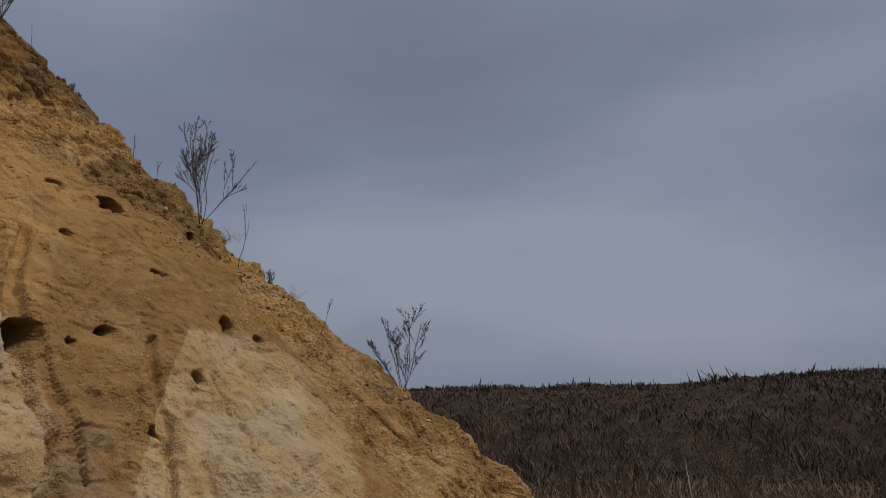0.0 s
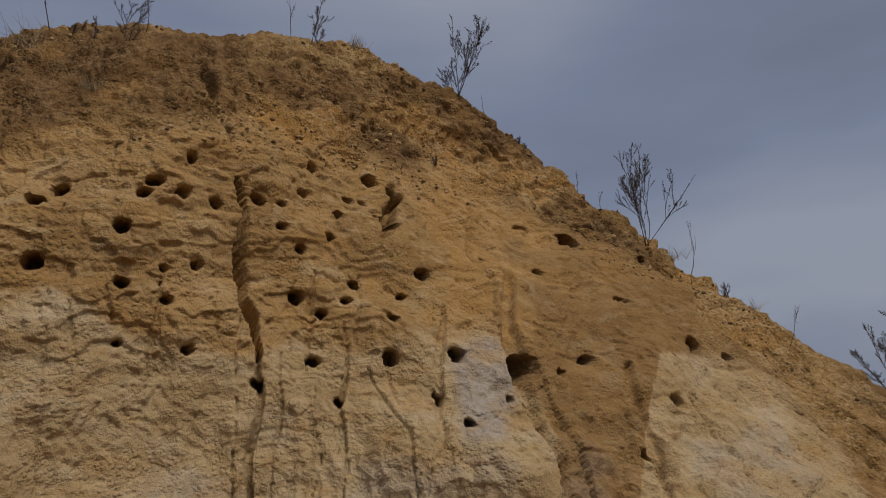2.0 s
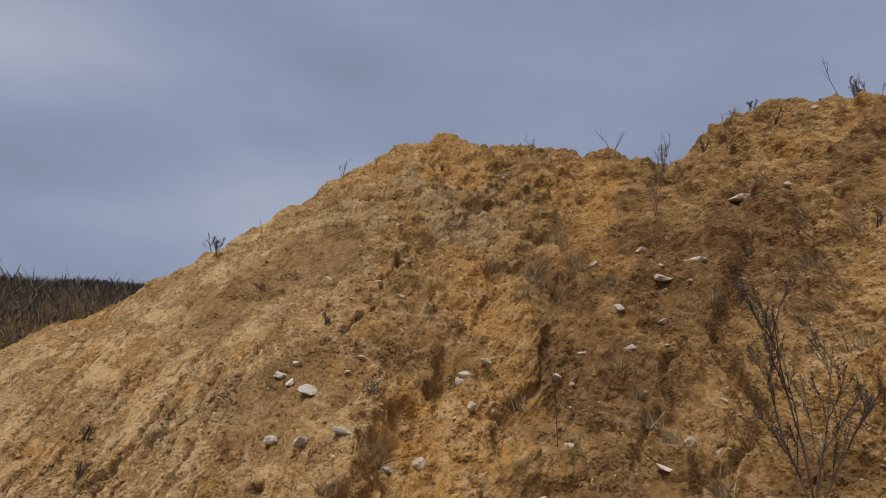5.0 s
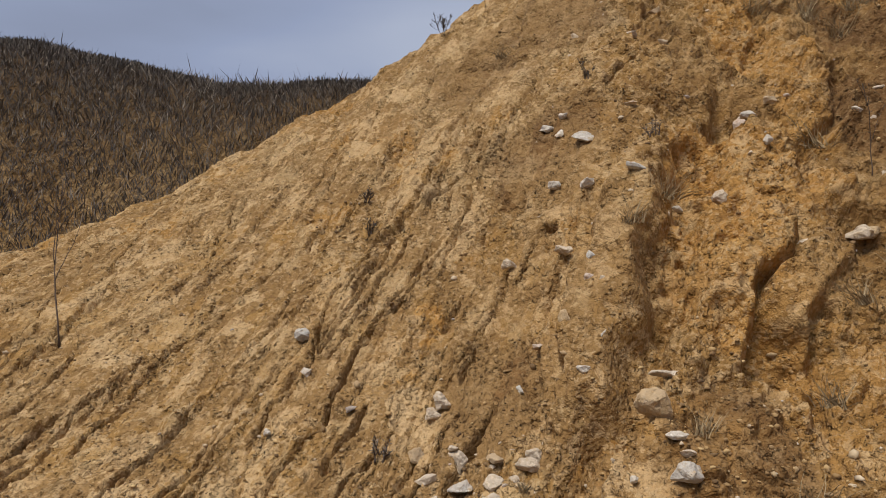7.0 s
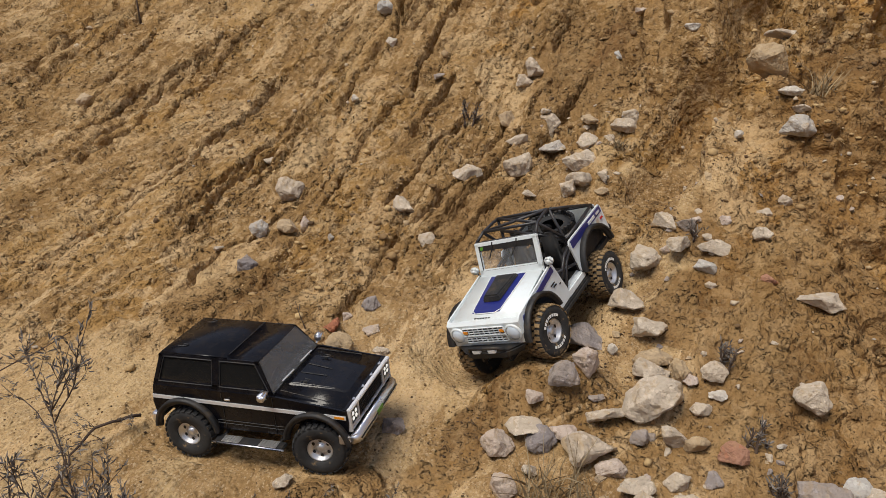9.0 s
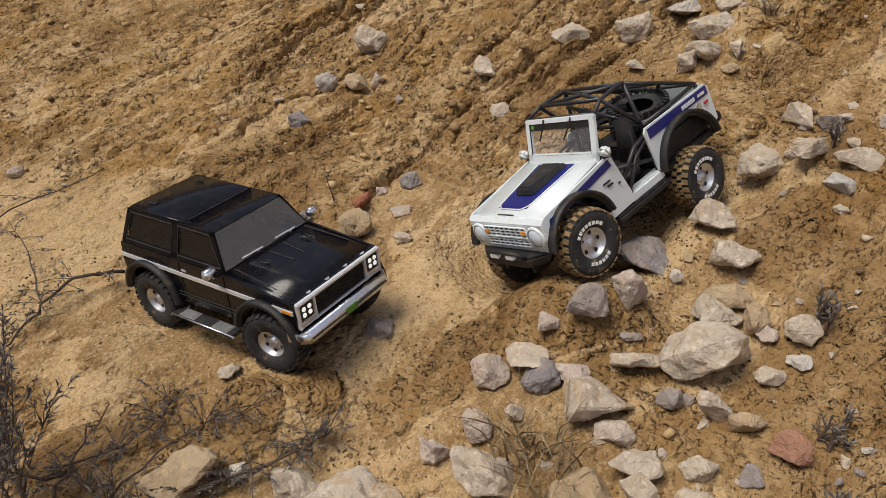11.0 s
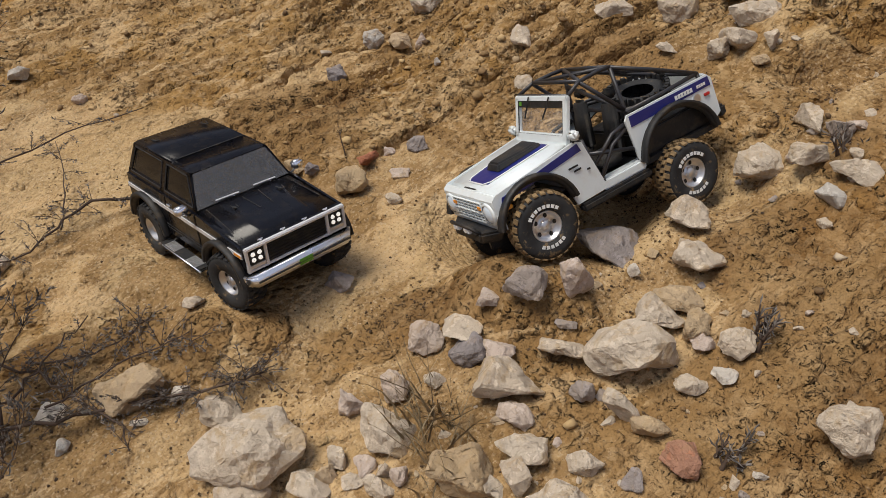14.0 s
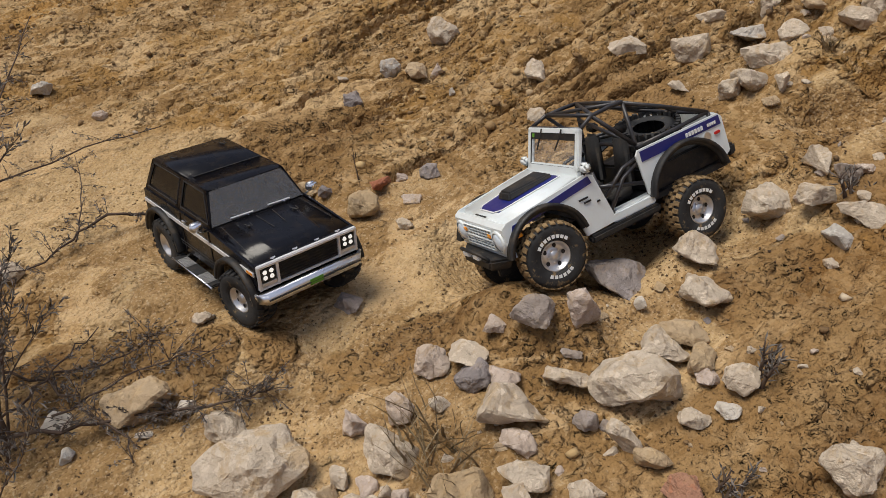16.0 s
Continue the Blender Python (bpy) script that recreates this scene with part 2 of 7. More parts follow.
# ---- helpers for shapes ----
def mesh_of(name, bm, mat, smooth=False):
    me = bpy.data.meshes.new(name)
    bmesh.ops.recalc_face_normals(bm, faces=bm.faces[:])
    bm.to_mesh(me)
    bm.free()
    if smooth:
        me.polygons.foreach_set("use_smooth", np.ones(len(me.polygons), dtype=bool))
    me.materials.append(mat)
    return me


def part(name, bm, mat, parent, label="", smooth=False):
    ob = new(name, mesh_of(name, bm, mat, smooth))
    ob.parent = parent
    if label:
        tagged(ob, label)
    return ob


def thing(name, m, label, category, group=""):
    ob = new(name)
    ob.matrix_world = m
    return tagged(ob, label, category, group)


def box(x0, x1, y0, y1, z0, z1, bevel=0.0, bm=None, taper=None):
    """A box, its edges rounded; taper: (x, y) by which the top draws in at each side."""
    bm = bm or bmesh.new()
    tx, ty = taper or (0, 0)
    co = [(x0, y0, z0), (x1, y0, z0), (x1, y1, z0), (x0, y1, z0), (x0 + tx, y0 + ty, z1), (x1 - tx, y0 + ty, z1), (x1 - tx, y1 - ty, z1), (x0 + tx, y1 - ty, z1)]
    return hexa(co, bevel, bm)


def hexa(co, bevel=0.0, bm=None):
    """A solid with eight corners: four below and four above, both in the same turn."""
    bm = bm or bmesh.new()
    v = [bm.verts.new(c) for c in co]
    f = [bm.faces.new([v[i] for i in q]) for q in ((3, 2, 1, 0), (4, 5, 6, 7), (0, 1, 5, 4), (1, 2, 6, 5), (2, 3, 7, 6), (3, 0, 4, 7))]
    if bevel:
        edges = list({e for q in f for e in q.edges})
        bmesh.ops.bevel(bm, geom=edges, offset=bevel, segments=2, affect="EDGES", clamp_overlap=True)
    return bm


def prism(outline, y0, y1, bm=None, bevel=0.0):
    """An outline in x and z, drawn out from y0 to y1."""
    bm = bm or bmesh.new()
    a = [bm.verts.new((x, y0, z)) for x, z in outline]
    b = [bm.verts.new((x, y1, z)) for x, z in outline]
    n = len(a)
    faces = [bm.faces.new(a), bm.faces.new(b[::-1])]
    faces += [bm.faces.new((a[i], b[i], b[(i + 1) % n], a[(i + 1) % n])) for i in range(n)]
    if bevel:
        bmesh.ops.bevel(bm, geom=list(faces[0].edges) + list(faces[1].edges), offset=bevel, segments=1, affect="EDGES", clamp_overlap=True)
    return bm


def tube(points, radius, sides=8, bm=None, radii=None):
    """A round bar along points; radii: one for each point."""
    bm = bm or bmesh.new()
    pts = [Vector(p) for p in points]
    rings = []
    side = None
    for i, p in enumerate(pts):
        d = (pts[min(i + 1, len(pts) - 1)] - pts[max(i - 1, 0)]).normalized()
        ref = side if side is not None and abs(side.dot(d)) < 0.95 else (Vector((0, 0, 1)) if abs(d.z) < 0.9 else Vector((1, 0, 0)))
        u = (ref - d * ref.dot(d)).normalized()
        side = u
        w = d.cross(u)
        r = radii[i] if radii else radius
        rings.append([bm.verts.new(p + (u * math.cos(a) + w * math.sin(a)) * r) for a in (2 * math.pi * k / sides for k in range(sides))])
    for a, b in zip(rings, rings[1:]):
        for k in range(sides):
            bm.faces.new((a[k], a[(k + 1) % sides], b[(k + 1) % sides], b[k]))
    bm.faces.new(rings[0][::-1])
    bm.faces.new(rings[-1])
    return bm


def turned(profile, segments=32, bm=None):
    """A body turned about the y axis: profile of (radius, y)."""
    bm = bm or bmesh.new()
    rings = [[bm.verts.new((r * math.cos(a), y, r * math.sin(a))) for a in (2 * math.pi * k / segments for k in range(segments))] for r, y in profile]
    for a, b in zip(rings, rings[1:]):
        for k in range(segments):
            bm.faces.new((a[k], a[(k + 1) % segments], b[(k + 1) % segments], b[k]))
    return bm


def arc(cx, cz, r, a0, a1, n=14):
    return [(cx + r * math.cos(radians(a0 + (a1 - a0) * k / n)), cz + r * math.sin(radians(a0 + (a1 - a0) * k / n))) for k in range(n + 1)]


def frame_matrix(origin, fwd, left):
    f = Vector(fwd).normalized()
    l = Vector(left)
    l = (l - f * l.dot(f)).normalized()
    u = f.cross(l)
    return Matrix(((f.x, l.x, u.x, origin[0]), (f.y, l.y, u.y, origin[1]), (f.z, l.z, u.z, origin[2]), (0, 0, 0, 1)))


# ---- the lie of the land ----
# One sheet, laid out by bearing (degrees to the left of +y) and distance from a point near the foot of the slope.
# Contour lines run along the bank: floor, toe, lower face, burrow band, brow, crest. Each is read at these bearings.
CX, CY = -0.9, -0.5
BEARINGS = [-180, -60, -22, -12, -4, 4, 12, 20, 30, 38, 48, 60, 72, 82, 92, 104, 115, 126, 136, 148, 165, 180]
FLOOR_R = [.9, 1.5, 1.5, 1.5, 1.5, 1.5, 1.5, 1.5, 1.5, 1.5, 1.5, 1.4, 1.3, 1.1, .9, .9, .85, .8, .8, .8, .9, .9]
FLOOR_Z = [.02, 0, 0, 0, 0, 0, 0, .02, .03, .04, .05, .08, .12, .16, .2, .22, .2, .16, .12, .1, .05, .02]
TOE_R = [1.7, 3, 3, 3.2, 3.4, 3.3, 3.2, 3.1, 3.1, 3.0, 2.8, 2.6, 2.2, 1.8, 1.6, 1.65, 1.62, 1.5, 1.5, 1.5, 1.6, 1.7]
TOE_Z = [.1, -.05, -.05, 0, .1, .2, .3, .3, .35, .4, .5, .7, .8, .65, .55, .62, .5, .38, .32, .27, .2, .1]
LOW_R = [2.7, 4.5, 4.5, 4.8, 4.3, 4.2, 3.75, 3.65, 3.6, 3.4, 3.2, 3.25, 3.1, 2.8, 2.3, 2.1, 2.2, 2.2, 2.3, 2.4, 2.6, 2.7]
LOW_Z = [.2, -.1, -.1, .3, .9, 1.2, 1.45, 1.6, 1.75, 1.75, 1.8, 1.8, 1.72, 1.45, 1.08, .95, .8, .63, .55, .5, .4, .2]
MID_R = [3.6, 6, 6, 5.4, 5.2, 5.0, 4.5, 4.2, 3.85, 3.5, 3.4, 4.0, 4.3, 4.0, 3.2, 3.0, 3.1, 3.1, 3.2, 3.3, 3.5, 3.6]
MID_Z = [.3, -.15, -.15, .72, 1.38, 1.97, 2.25, 2.4, 2.55, 2.6, 2.5, 2.6, 2.65, 2.5, 2.0, 1.85, 1.42, 1.2, .93, .8, .6, .3]
BROW_R = [4.5, 8, 7.4, 6.0, 6.2, 6.0, 5.7, 5.1, 4.2, 3.75, 3.75, 5.0, 5.5, 5.4, 4.6, 4.1, 4.2, 4.2, 4.2, 4.2, 4.4, 4.5]
BROW_Z = [.4, -.2, 0, 1.08, 1.85, 2.55, 2.98, 3.38, 3.4, 3.2, 3.1, 3.75, 3.9, 3.85, 3.3, 2.8, 2.35, 1.85, 1.42, 1.12, .85, .4]
CREST_R = [5.5, 10, 8.2, 6.5, 7.0, 6.7, 6.5, 5.85, 5.2, 5.05, 5.06, 6.0, 6.35, 6.3, 6.0, 5.7, 5.5, 5.5, 5.45, 5.3, 5.3, 5.5]
CREST_Z = [.4, -.2, .1, 1.25, 2.0, 2.88, 3.72, 4.4, 4.53, 4.37, 4.42, 4.62, 4.77, 4.70, 4.76, 4.14, 3.25, 2.56, 1.97, 1.5, 1.15, .4]
BACK_DR = [2, 2, 2, 1.2, 1.3, 1.5, 2, 2.5, 3, 3, 3, 3, 3, 3, 3, 1.2, 0.35, 0.4, 0.5, 0.6, 0.8, 1.5]
BACK_DZ = [0, 0, 0, -0.7, -0.7, -0.5, -0.3, 0, 0, 0, 0, 0, 0, 0, 0, -0.3, -0.45, -0.5, -0.35, -0.2, -0.1, 0]
PLAIN_R = [15, 17, 17, 17, 17, 17, 17, 18, 18, 18, 18, 18, 18, 18, 18, 8.5, 6.5, 6.9, 7.7, 8.3, 8.6, 10]
PLAIN_Z = [0, -0.2, -0.2, -0.2, -0.2, 0, 0.8, 2, 2.6, 2.8, 3, 3.2, 3.2, 3.2, 3.2, 3.5, 3.36, 3.38, 3.7, 3.98, 4.2, 3.0]
HILL_R = [24, 25, 25, 25, 25, 25, 25, 25, 25, 25, 25, 25, 25, 25, 25, 16, 14, 14, 14, 15, 16, 20]
HILL_Z = [4, 1.5, 1.5, 1.55, 1.6, 1.6, 1.8, 2.5, 3, 3.5, 4, 4, 4, 4, 4, 3.3, 3.3, 3.3, 3.8, 4.4, 4.6, 4]


# notches and humps along the crest: bearing, rise
CREST_TRIM = [-12, 0, -3, 0, .5, -.07, 3.8, -.06, 8, -.04, 12, -.07, 14, 0, 18.5, -.07, 22, -.02, 26, -.02, 31.5, -.07, 35, -.07, 38, .02, 41, .06, 44, .03, 48, -.09, 50, -.1, 52.7, -.18, 55, -.18, 57, -.14, 59, -.04, 61, .08, 64.4, .15, 69.5, .15, 72.2, -.06, 74.3, -.24, 76.5, -.13, 79, -.04,
              81.5, -.02, 82.2, .02, 86, .04, 89, -.02, 94, 0, 98, .05, 102, .06, 105, -.05, 110, -.04, 114, .03, 118, 0]


def hermite(xs, ys, x):
    """A smooth curve through the knots that never overshoots; ys may hold several columns."""
    xs, ys = np.asarray(xs, float), np.asarray(ys, float)
    h = np.diff(xs)
    h = h.reshape(-1, *([1] * (ys.ndim - 1)))
    d = np.diff(ys, axis=0) / h
    m = np.zeros_like(ys)
    a, b = d[:-1], d[1:]
    safe = np.where(a * b > 0, a + b, 1)
    m[1:-1] = np.where(a * b > 0, 2 * a * b / safe, 0)
    m[0], m[-1] = d[0], d[-1]
    i = np.clip(np.searchsorted(xs, x) - 1, 0, len(xs) - 2)
    t = (x - xs[i]) / (xs[i + 1] - xs[i])
    t = t.reshape(-1, *([1] * (ys.ndim - 1)))
    hh = h[i]
    return ((2 * t**3 - 3 * t**2 + 1) * ys[i] + (t**3 - 2 * t**2 + t) * hh * m[i]
            + (-2 * t**3 + 3 * t**2) * ys[i + 1] + (t**3 - t**2) * hh * m[i + 1])


def lattice(ix, iy, iz, seed):
    """A repeatable random number in 0..1 for each cell of a grid."""
    n = (ix.astype(np.int64) * 374761393 + iy.astype(np.int64) * 668265263 + iz.astype(np.int64) * 2147483647 + seed * 1274126177) & 0xFFFFFFFF
    n = ((n ^ (n >> 13)) * 1274126177) & 0xFFFFFFFF
    n = ((n ^ (n >> 16)) * 2246822519) & 0xFFFFFFFF
    return ((n ^ (n >> 15)) & 0xFFFFFF) / 0xFFFFFF


def bumps(p, size, seed=0):
    """Smooth noise in -1..1, with features about as large as size (a number or three)."""
    q = p / np.asarray(size)
    f = np.floor(q)
    t = q - f
    t = t * t * (3 - 2 * t)
    i = f.astype(np.int64)
    out = 0
    for dx in (0, 1):
        wx = t[:, 0] if dx else 1 - t[:, 0]
        for dy in (0, 1):
            wy = wx * (t[:, 1] if dy else 1 - t[:, 1])
            for dz in (0, 1):
                out = out + wy * (t[:, 2] if dz else 1 - t[:, 2]) * lattice(i[:, 0] + dx, i[:, 1] + dy, i[:, 2] + dz, seed)
    return out * 2 - 1


def rough(p, size, octaves, seed=0, gain=0.5):
    """Several octaves of bumps."""
    out, amp = 0, 1.0
    size = np.asarray(size, float)
    for k in range(octaves):
        out = out + amp * bumps(p, size, seed + 17 * k)
        size, amp = size * 0.5, amp * gain
    return out


def contours(az):
    """All contour lines at the bearings az: distances and heights, one column a line."""
    r0, z0 = np.full(len(BEARINGS), 0.02), np.zeros(len(BEARINGS))
    rs = [r0, FLOOR_R, TOE_R, LOW_R, MID_R, BROW_R, CREST_R, np.add(CREST_R, BACK_DR), PLAIN_R, HILL_R, np.full(len(BEARINGS), 600.0)]
    zs = [z0, FLOOR_Z, TOE_Z, LOW_Z, MID_Z, BROW_Z, CREST_Z, np.add(CREST_Z, BACK_DZ), PLAIN_Z, HILL_Z, np.full(len(BEARINGS), 2.0)]
    return hermite(BEARINGS, np.array(rs).T, az), hermite(BEARINGS, np.array(zs).T, az)


def step01(x, a, b):
    t = np.clip((x - a) / (b - a), 0, 1)
    return t * t * (3 - 2 * t)


# ---- the ground: one sheet from the floor of the pit over the bank to the horizon ----
FINE_A, FINE_B = -17.0, 166.0
fine_az = np.concatenate([np.arange(FINE_A, -3, 0.22), np.arange(-3, 52, 0.125), np.arange(52, 98, 0.17), np.arange(98, 146, 0.12), np.arange(146, FINE_B, 0.2)])
coarse_az = np.arange(FINE_B, 360 + FINE_A - 0.5, 1.5)
AZ = np.concatenate([fine_az, coarse_az])
AZ180 = (AZ + 180) % 360 - 180
ROWS_PER_BAND = (30, 190, 160, 150, 130, 100, 14, 14, 24, 12)
SS = np.concatenate([k + np.arange(n) / n for k, n in enumerate(ROWS_PER_BAND)] + [[10.0]])


def land(az, ss):
    """Places on the bare land for bearings az (one row each) and heights up the bank ss: arrays of x, y, z."""
    rs, zs = contours(az)
    r = hermite(np.arange(11), rs.T, ss)
    z = hermite(np.arange(11), zs.T, ss)
    z = z + np.interp(az, CREST_TRIM[::2], CREST_TRIM[1::2])[None, :] * (step01(ss, 4.6, 5.6) * (1 - step01(ss, 6.6, 7.6)))[:, None]
    a = np.radians(az)[None, :]
    return np.stack([CX - r * np.sin(a), CY + r * np.cos(a), z], axis=-1)


def face_normals(p):
    """Normals of a grid of places that closes on itself along its second axis; they point up and out."""
    du = np.gradient(p, axis=0)
    dv = (np.roll(p, -1, 1) - np.roll(p, 1, 1))
    n = np.cross(dv, du)
    n /= np.linalg.norm(n, axis=-1, keepdims=True) + 1e-12
    return np.where(n[..., 2:3] < 0, -n, n)


# burrows in the cliff: bearing, height up the bank, width in centimetres
BURROWS_UPPER = [(35, 4.68, 5.3), (37.2, 4.44, 7.2), (38, 4.32, 6.5), (35.4, 4.32, 7.2), (33.2, 4.28, 6.7), (39.2, 4.01, 8.6), (45.6, 4.39, 8.9), (44.2, 4.56, 7.9), (30.4, 4.39, 8.9), (28.8, 4.21, 6.3), (27.4, 4.54, 6.7),
                 (28.8, 4.4, 4.5), (27, 4.76, 5.5), (23.2, 4.78, 9.5), (24.2, 4.6, 7), (23.4, 4.6, 4.9), (25, 4.4, 6), (27.2, 4.09, 6.2), (25.4, 4.21, 5.8), (18.6, 4.12, 7.9)]
BURROWS_LOWER = [(45, 3.84, 9), (49.6, 3.8, 4.4), (39, 3.65, 7.3), (35.8, 3.56, 5.1), (33.8, 3.84, 5.8), (36, 3.77, 4.4), (34.4, 3.28, 6.1), (39, 3.31, 4), (19.8, 3.97, 6.3), (23.2, 3.94, 6.8), (23.8, 3.79, 5.4), (27.2, 3.75, 8.4),
                 (25.4, 3.67, 6.5), (20.4, 3.71, 6.6), (20.2, 3.44, 7.5), (25.8, 3.32, 6.8), (15.6, 3.56, 10), (16.6, 3.29, 5.7), (14.2, 3.12, 6.6), (11.6, 3.36, 4), (23.8, 3.11, 4.4), (29.8, 3.12, 5.6)]
BURROWS_EAST = [(15.6, 4.85, 9), (14.4, 4.81, 4.4), (13.2, 4.87, 9.5), (10, 5.38, 7.5), (10.2, 4.92, 19.5), (7.4, 5.24, 9), (5.6, 5.14, 6.5), (14.8, 4.42, 5.8), (11.4, 4.48, 6), (6, 4.39, 10), (7.2, 3.79, 8.7), (8.8, 3.61, 5.7),
                (11, 3.6, 21), (1.6, 4.31, 8.4), (2.2, 3.7, 6.1), (3.8, 3.27, 5.6), (-.2, 4.42, 6.3), (21.6, 4.44, 18), (21.6, 4.72, 9)]
# cracks and grooves in the cliff: bearing and height in metres along each, then depth and half width
CLIFF_CRACKS = [([(31.9, 2.98), (31.2, 2.75), (30.9, 2.5), (30.6, 2.3), (30.0, 2.1), (29.7, 1.98)], .15, .022), ([(29.9, 2.0), (29.6, 1.8), (29.9, 1.5), (29.4, .9)], .06, .018),
                ([(35.4, 3.72), (34.4, 3.55), (34.0, 3.4)], .09, .022), ([(23.4, 2.0), (23.2, 1.7), (23.0, 1.3)], 0.02, .008),
                ([(13.6, 2.6), (12.8, 2.28), (10.6, 1.79), (8.6, 1.4), (7.6, 1.0)], .07, .03), ([(21.3, 3.12), (21.6, 2.95), (21.7, 2.68)], .14, .026),
                ([(36.2, 2.35), (36.6, 1.9)], .03, .012), ([(43.5, 2.1), (43.0, 1.2)], 0.015, .008), ([(17.0, 2.3), (16.2, 1.5)], .035, .016),
                ([(5.5, 1.9), (3.0, 1.35), (1.5, .9)], .05, .02), ([(48.5, 2.9), (50.5, 2.3), (52, 1.7)], .05, .03), ([(26.2, 2.45), (26.0, 1.95)], .03, .012),
                ([(10, 1.91), (8.2, 1.55), (6.2, 1.23)], 0.04, .008), ([(2.8, 1.97), (0.6, 1.56), (-1.8, 1.25)], 0.03, .008), ([(5.5, 1.65), (4.6, 1.4)], 0.02, .008), ([(23.8, 2.19), (23.2, 1.95), (23.6, 1.52)], 0.02, .008),
                ([(21.8, 1.94), (18.8, 1.6), (17.8, 1.31)], 0.0225, .008), ([(39.9, 2.3), (39.1, 2.09)], 0.015, .008), ([(28, 2.02), (28.1, 1.64), (28.4, 1.34)], 0.025, .008), ([(17.9, 3.45), (16.4, 2.9), (14.6, 2.5), (13.2, 2.19), (12.1, 2.05)], 0.025, .008),
                ([(32.8, 2.27), (32.5, 2.07)], 0.015, .008), ([(8.1, 1.46), (5.2, 1.42)], 0.015, .008), ([(0.2, 1.9), (-3.1, 1.81)], 0.015, .008), ([(-0.5, 1.9), (-1.6, 1.61)], 0.015, .008),
                ([(-3.6, 1.9), (-6.2, 1.41), (-7.8, 1.16)], 0.03, .008), ([(20.8, 2), (19.6, 1.76)], 0.015, .008), ([(47, 2.29), (46.4, 1.96)], 0.015, .008), ([(49, 2.98), (47.6, 2.74)], 0.015, .008),
                ([(39.9, 2.24), (38.9, 2.1)], 0.0125, .008), ([(33, 3.29), (32, 3.04)], 0.02, .008), ([(22.8, 2.47), (23, 2.04)], 0.02, .008), ([(23.1, 1.73), (23.2, 1.47)], 0.015, .008),
                ([(52.2, 2.15), (52.5, 1.82)], 0.015, .008), ([(42.5, 2.21), (41.5, 1.94)], 0.015, .008)]
# rain rills on the open slope: plan of each from its head down, then depth
RILLS = [([(-2.7, -3.51), (-2.84, -3.57), (-3.02, -3.6), (-3.16, -3.59)], 0.028), ([(-2.4, -3.15), (-2.54, -3.19), (-2.66, -3.18), (-2.83, -3.2), (-2.96, -3.2), (-3.07, -3.19)], 0.034), ([(-2.49, -3.02), (-2.67, -3.06), (-2.79, -3.05), (-2.91, -3.1)], 0.022),
         ([(-2.05, -2.74), (-2.15, -2.73), (-2.27, -2.73), (-2.37, -2.71), (-2.45, -2.75), (-2.52, -2.7), (-2.62, -2.7), (-2.77, -2.72), (-2.97, -2.73), (-3.06, -2.72), (-3.24, -2.74), (-3.26, -2.57)], 0.050), ([(-2.38, -2.5), (-2.49, -2.51), (-2.61, -2.52), (-2.69, -2.52)], 0.030), ([(-3.3, -3.05), (-3.46, -3.03), (-3.56, -2.95), (-3.67, -2.9), (-3.78, -2.86)], 0.030),
         ([(-3.44, -2.67), (-3.48, -2.59), (-3.62, -2.52)], 0.026), ([(-2.21, -2.35), (-2.33, -2.37), (-2.41, -2.33), (-2.54, -2.31), (-2.61, -2.28), (-2.67, -2.25)], 0.040), ([(-2.62, -2.19), (-2.67, -2.16), (-2.89, -2.18), (-3.02, -2.18), (-3.06, -2.11)], 0.042),
         ([(-2.97, -2.36), (-3.15, -2.36), (-3.22, -2.3), (-3.34, -2.31), (-3.67, -2.4), (-3.86, -2.35), (-3.98, -2.29), (-4.09, -2.22), (-4.22, -2.18)], 0.050), ([(-3.06, -2.11), (-3.18, -2.13), (-3.39, -2.14), (-3.48, -2.14), (-3.57, -2.08)], 0.044), ([(-2.62, -2), (-2.77, -1.98), (-2.93, -1.95), (-3.04, -1.9)], 0.044),
         ([(-2.47, -1.95), (-2.55, -1.9)], 0.030), ([(-3.62, -1.56), (-3.68, -1.52), (-3.73, -1.46), (-3.71, -1.41)], 0.050), ([(-3.24, -1.68), (-3.4, -1.66), (-3.6, -1.63), (-3.7, -1.61)], 0.034),
         ([(-3.53, -1.83), (-3.68, -1.79)], 0.026), ([(-3.8, -3.17), (-3.92, -3.09), (-3.99, -3.03)], 0.024), ([(-3.09, -3.08), (-3.32, -3.14), (-3.42, -3.12)], 0.024),
         ([(-3.52, -3.67), (-3.81, -3.77), (-3.87, -3.7)], 0.022), ([(-3.7, -2.9), (-3.79, -2.84), (-3.94, -2.74)], 0.030), ([(-3.95, -2.3), (-4.07, -2.21), (-4.24, -2.09), (-4.32, -1.91), (-4.33, -1.74)], 0.044),
         ([(-3.48, -2.14), (-3.61, -2.04), (-3.88, -1.98), (-4.01, -1.83)], 0.030), ([(-4.13, -2), (-4.22, -2)], 0.030), ([(-4.31, -1.27), (-4.57, -1.15)], 0.040),
         ([(-3.57, -1.84), (-3.67, -1.8)], 0.030), ([(-3.1, -3.64), (-3.21, -3.61), (-3.35, -3.63)], 0.022)]
rill_lay = random.Random(5)
for _ in range(46):
    x, y, reach = rill_lay.uniform(-4.9, -2.4), rill_lay.uniform(-3.9, -1.75), rill_lay.uniform(.25, .95)
    fan = -.3 * (y + 2.75)
    RILLS.append(([(x - reach * k, y - reach * k * fan + rill_lay.uniform(-.012, .012)) for k in (0, .3, .6, 1)], rill_lay.uniform(.014, .032)))
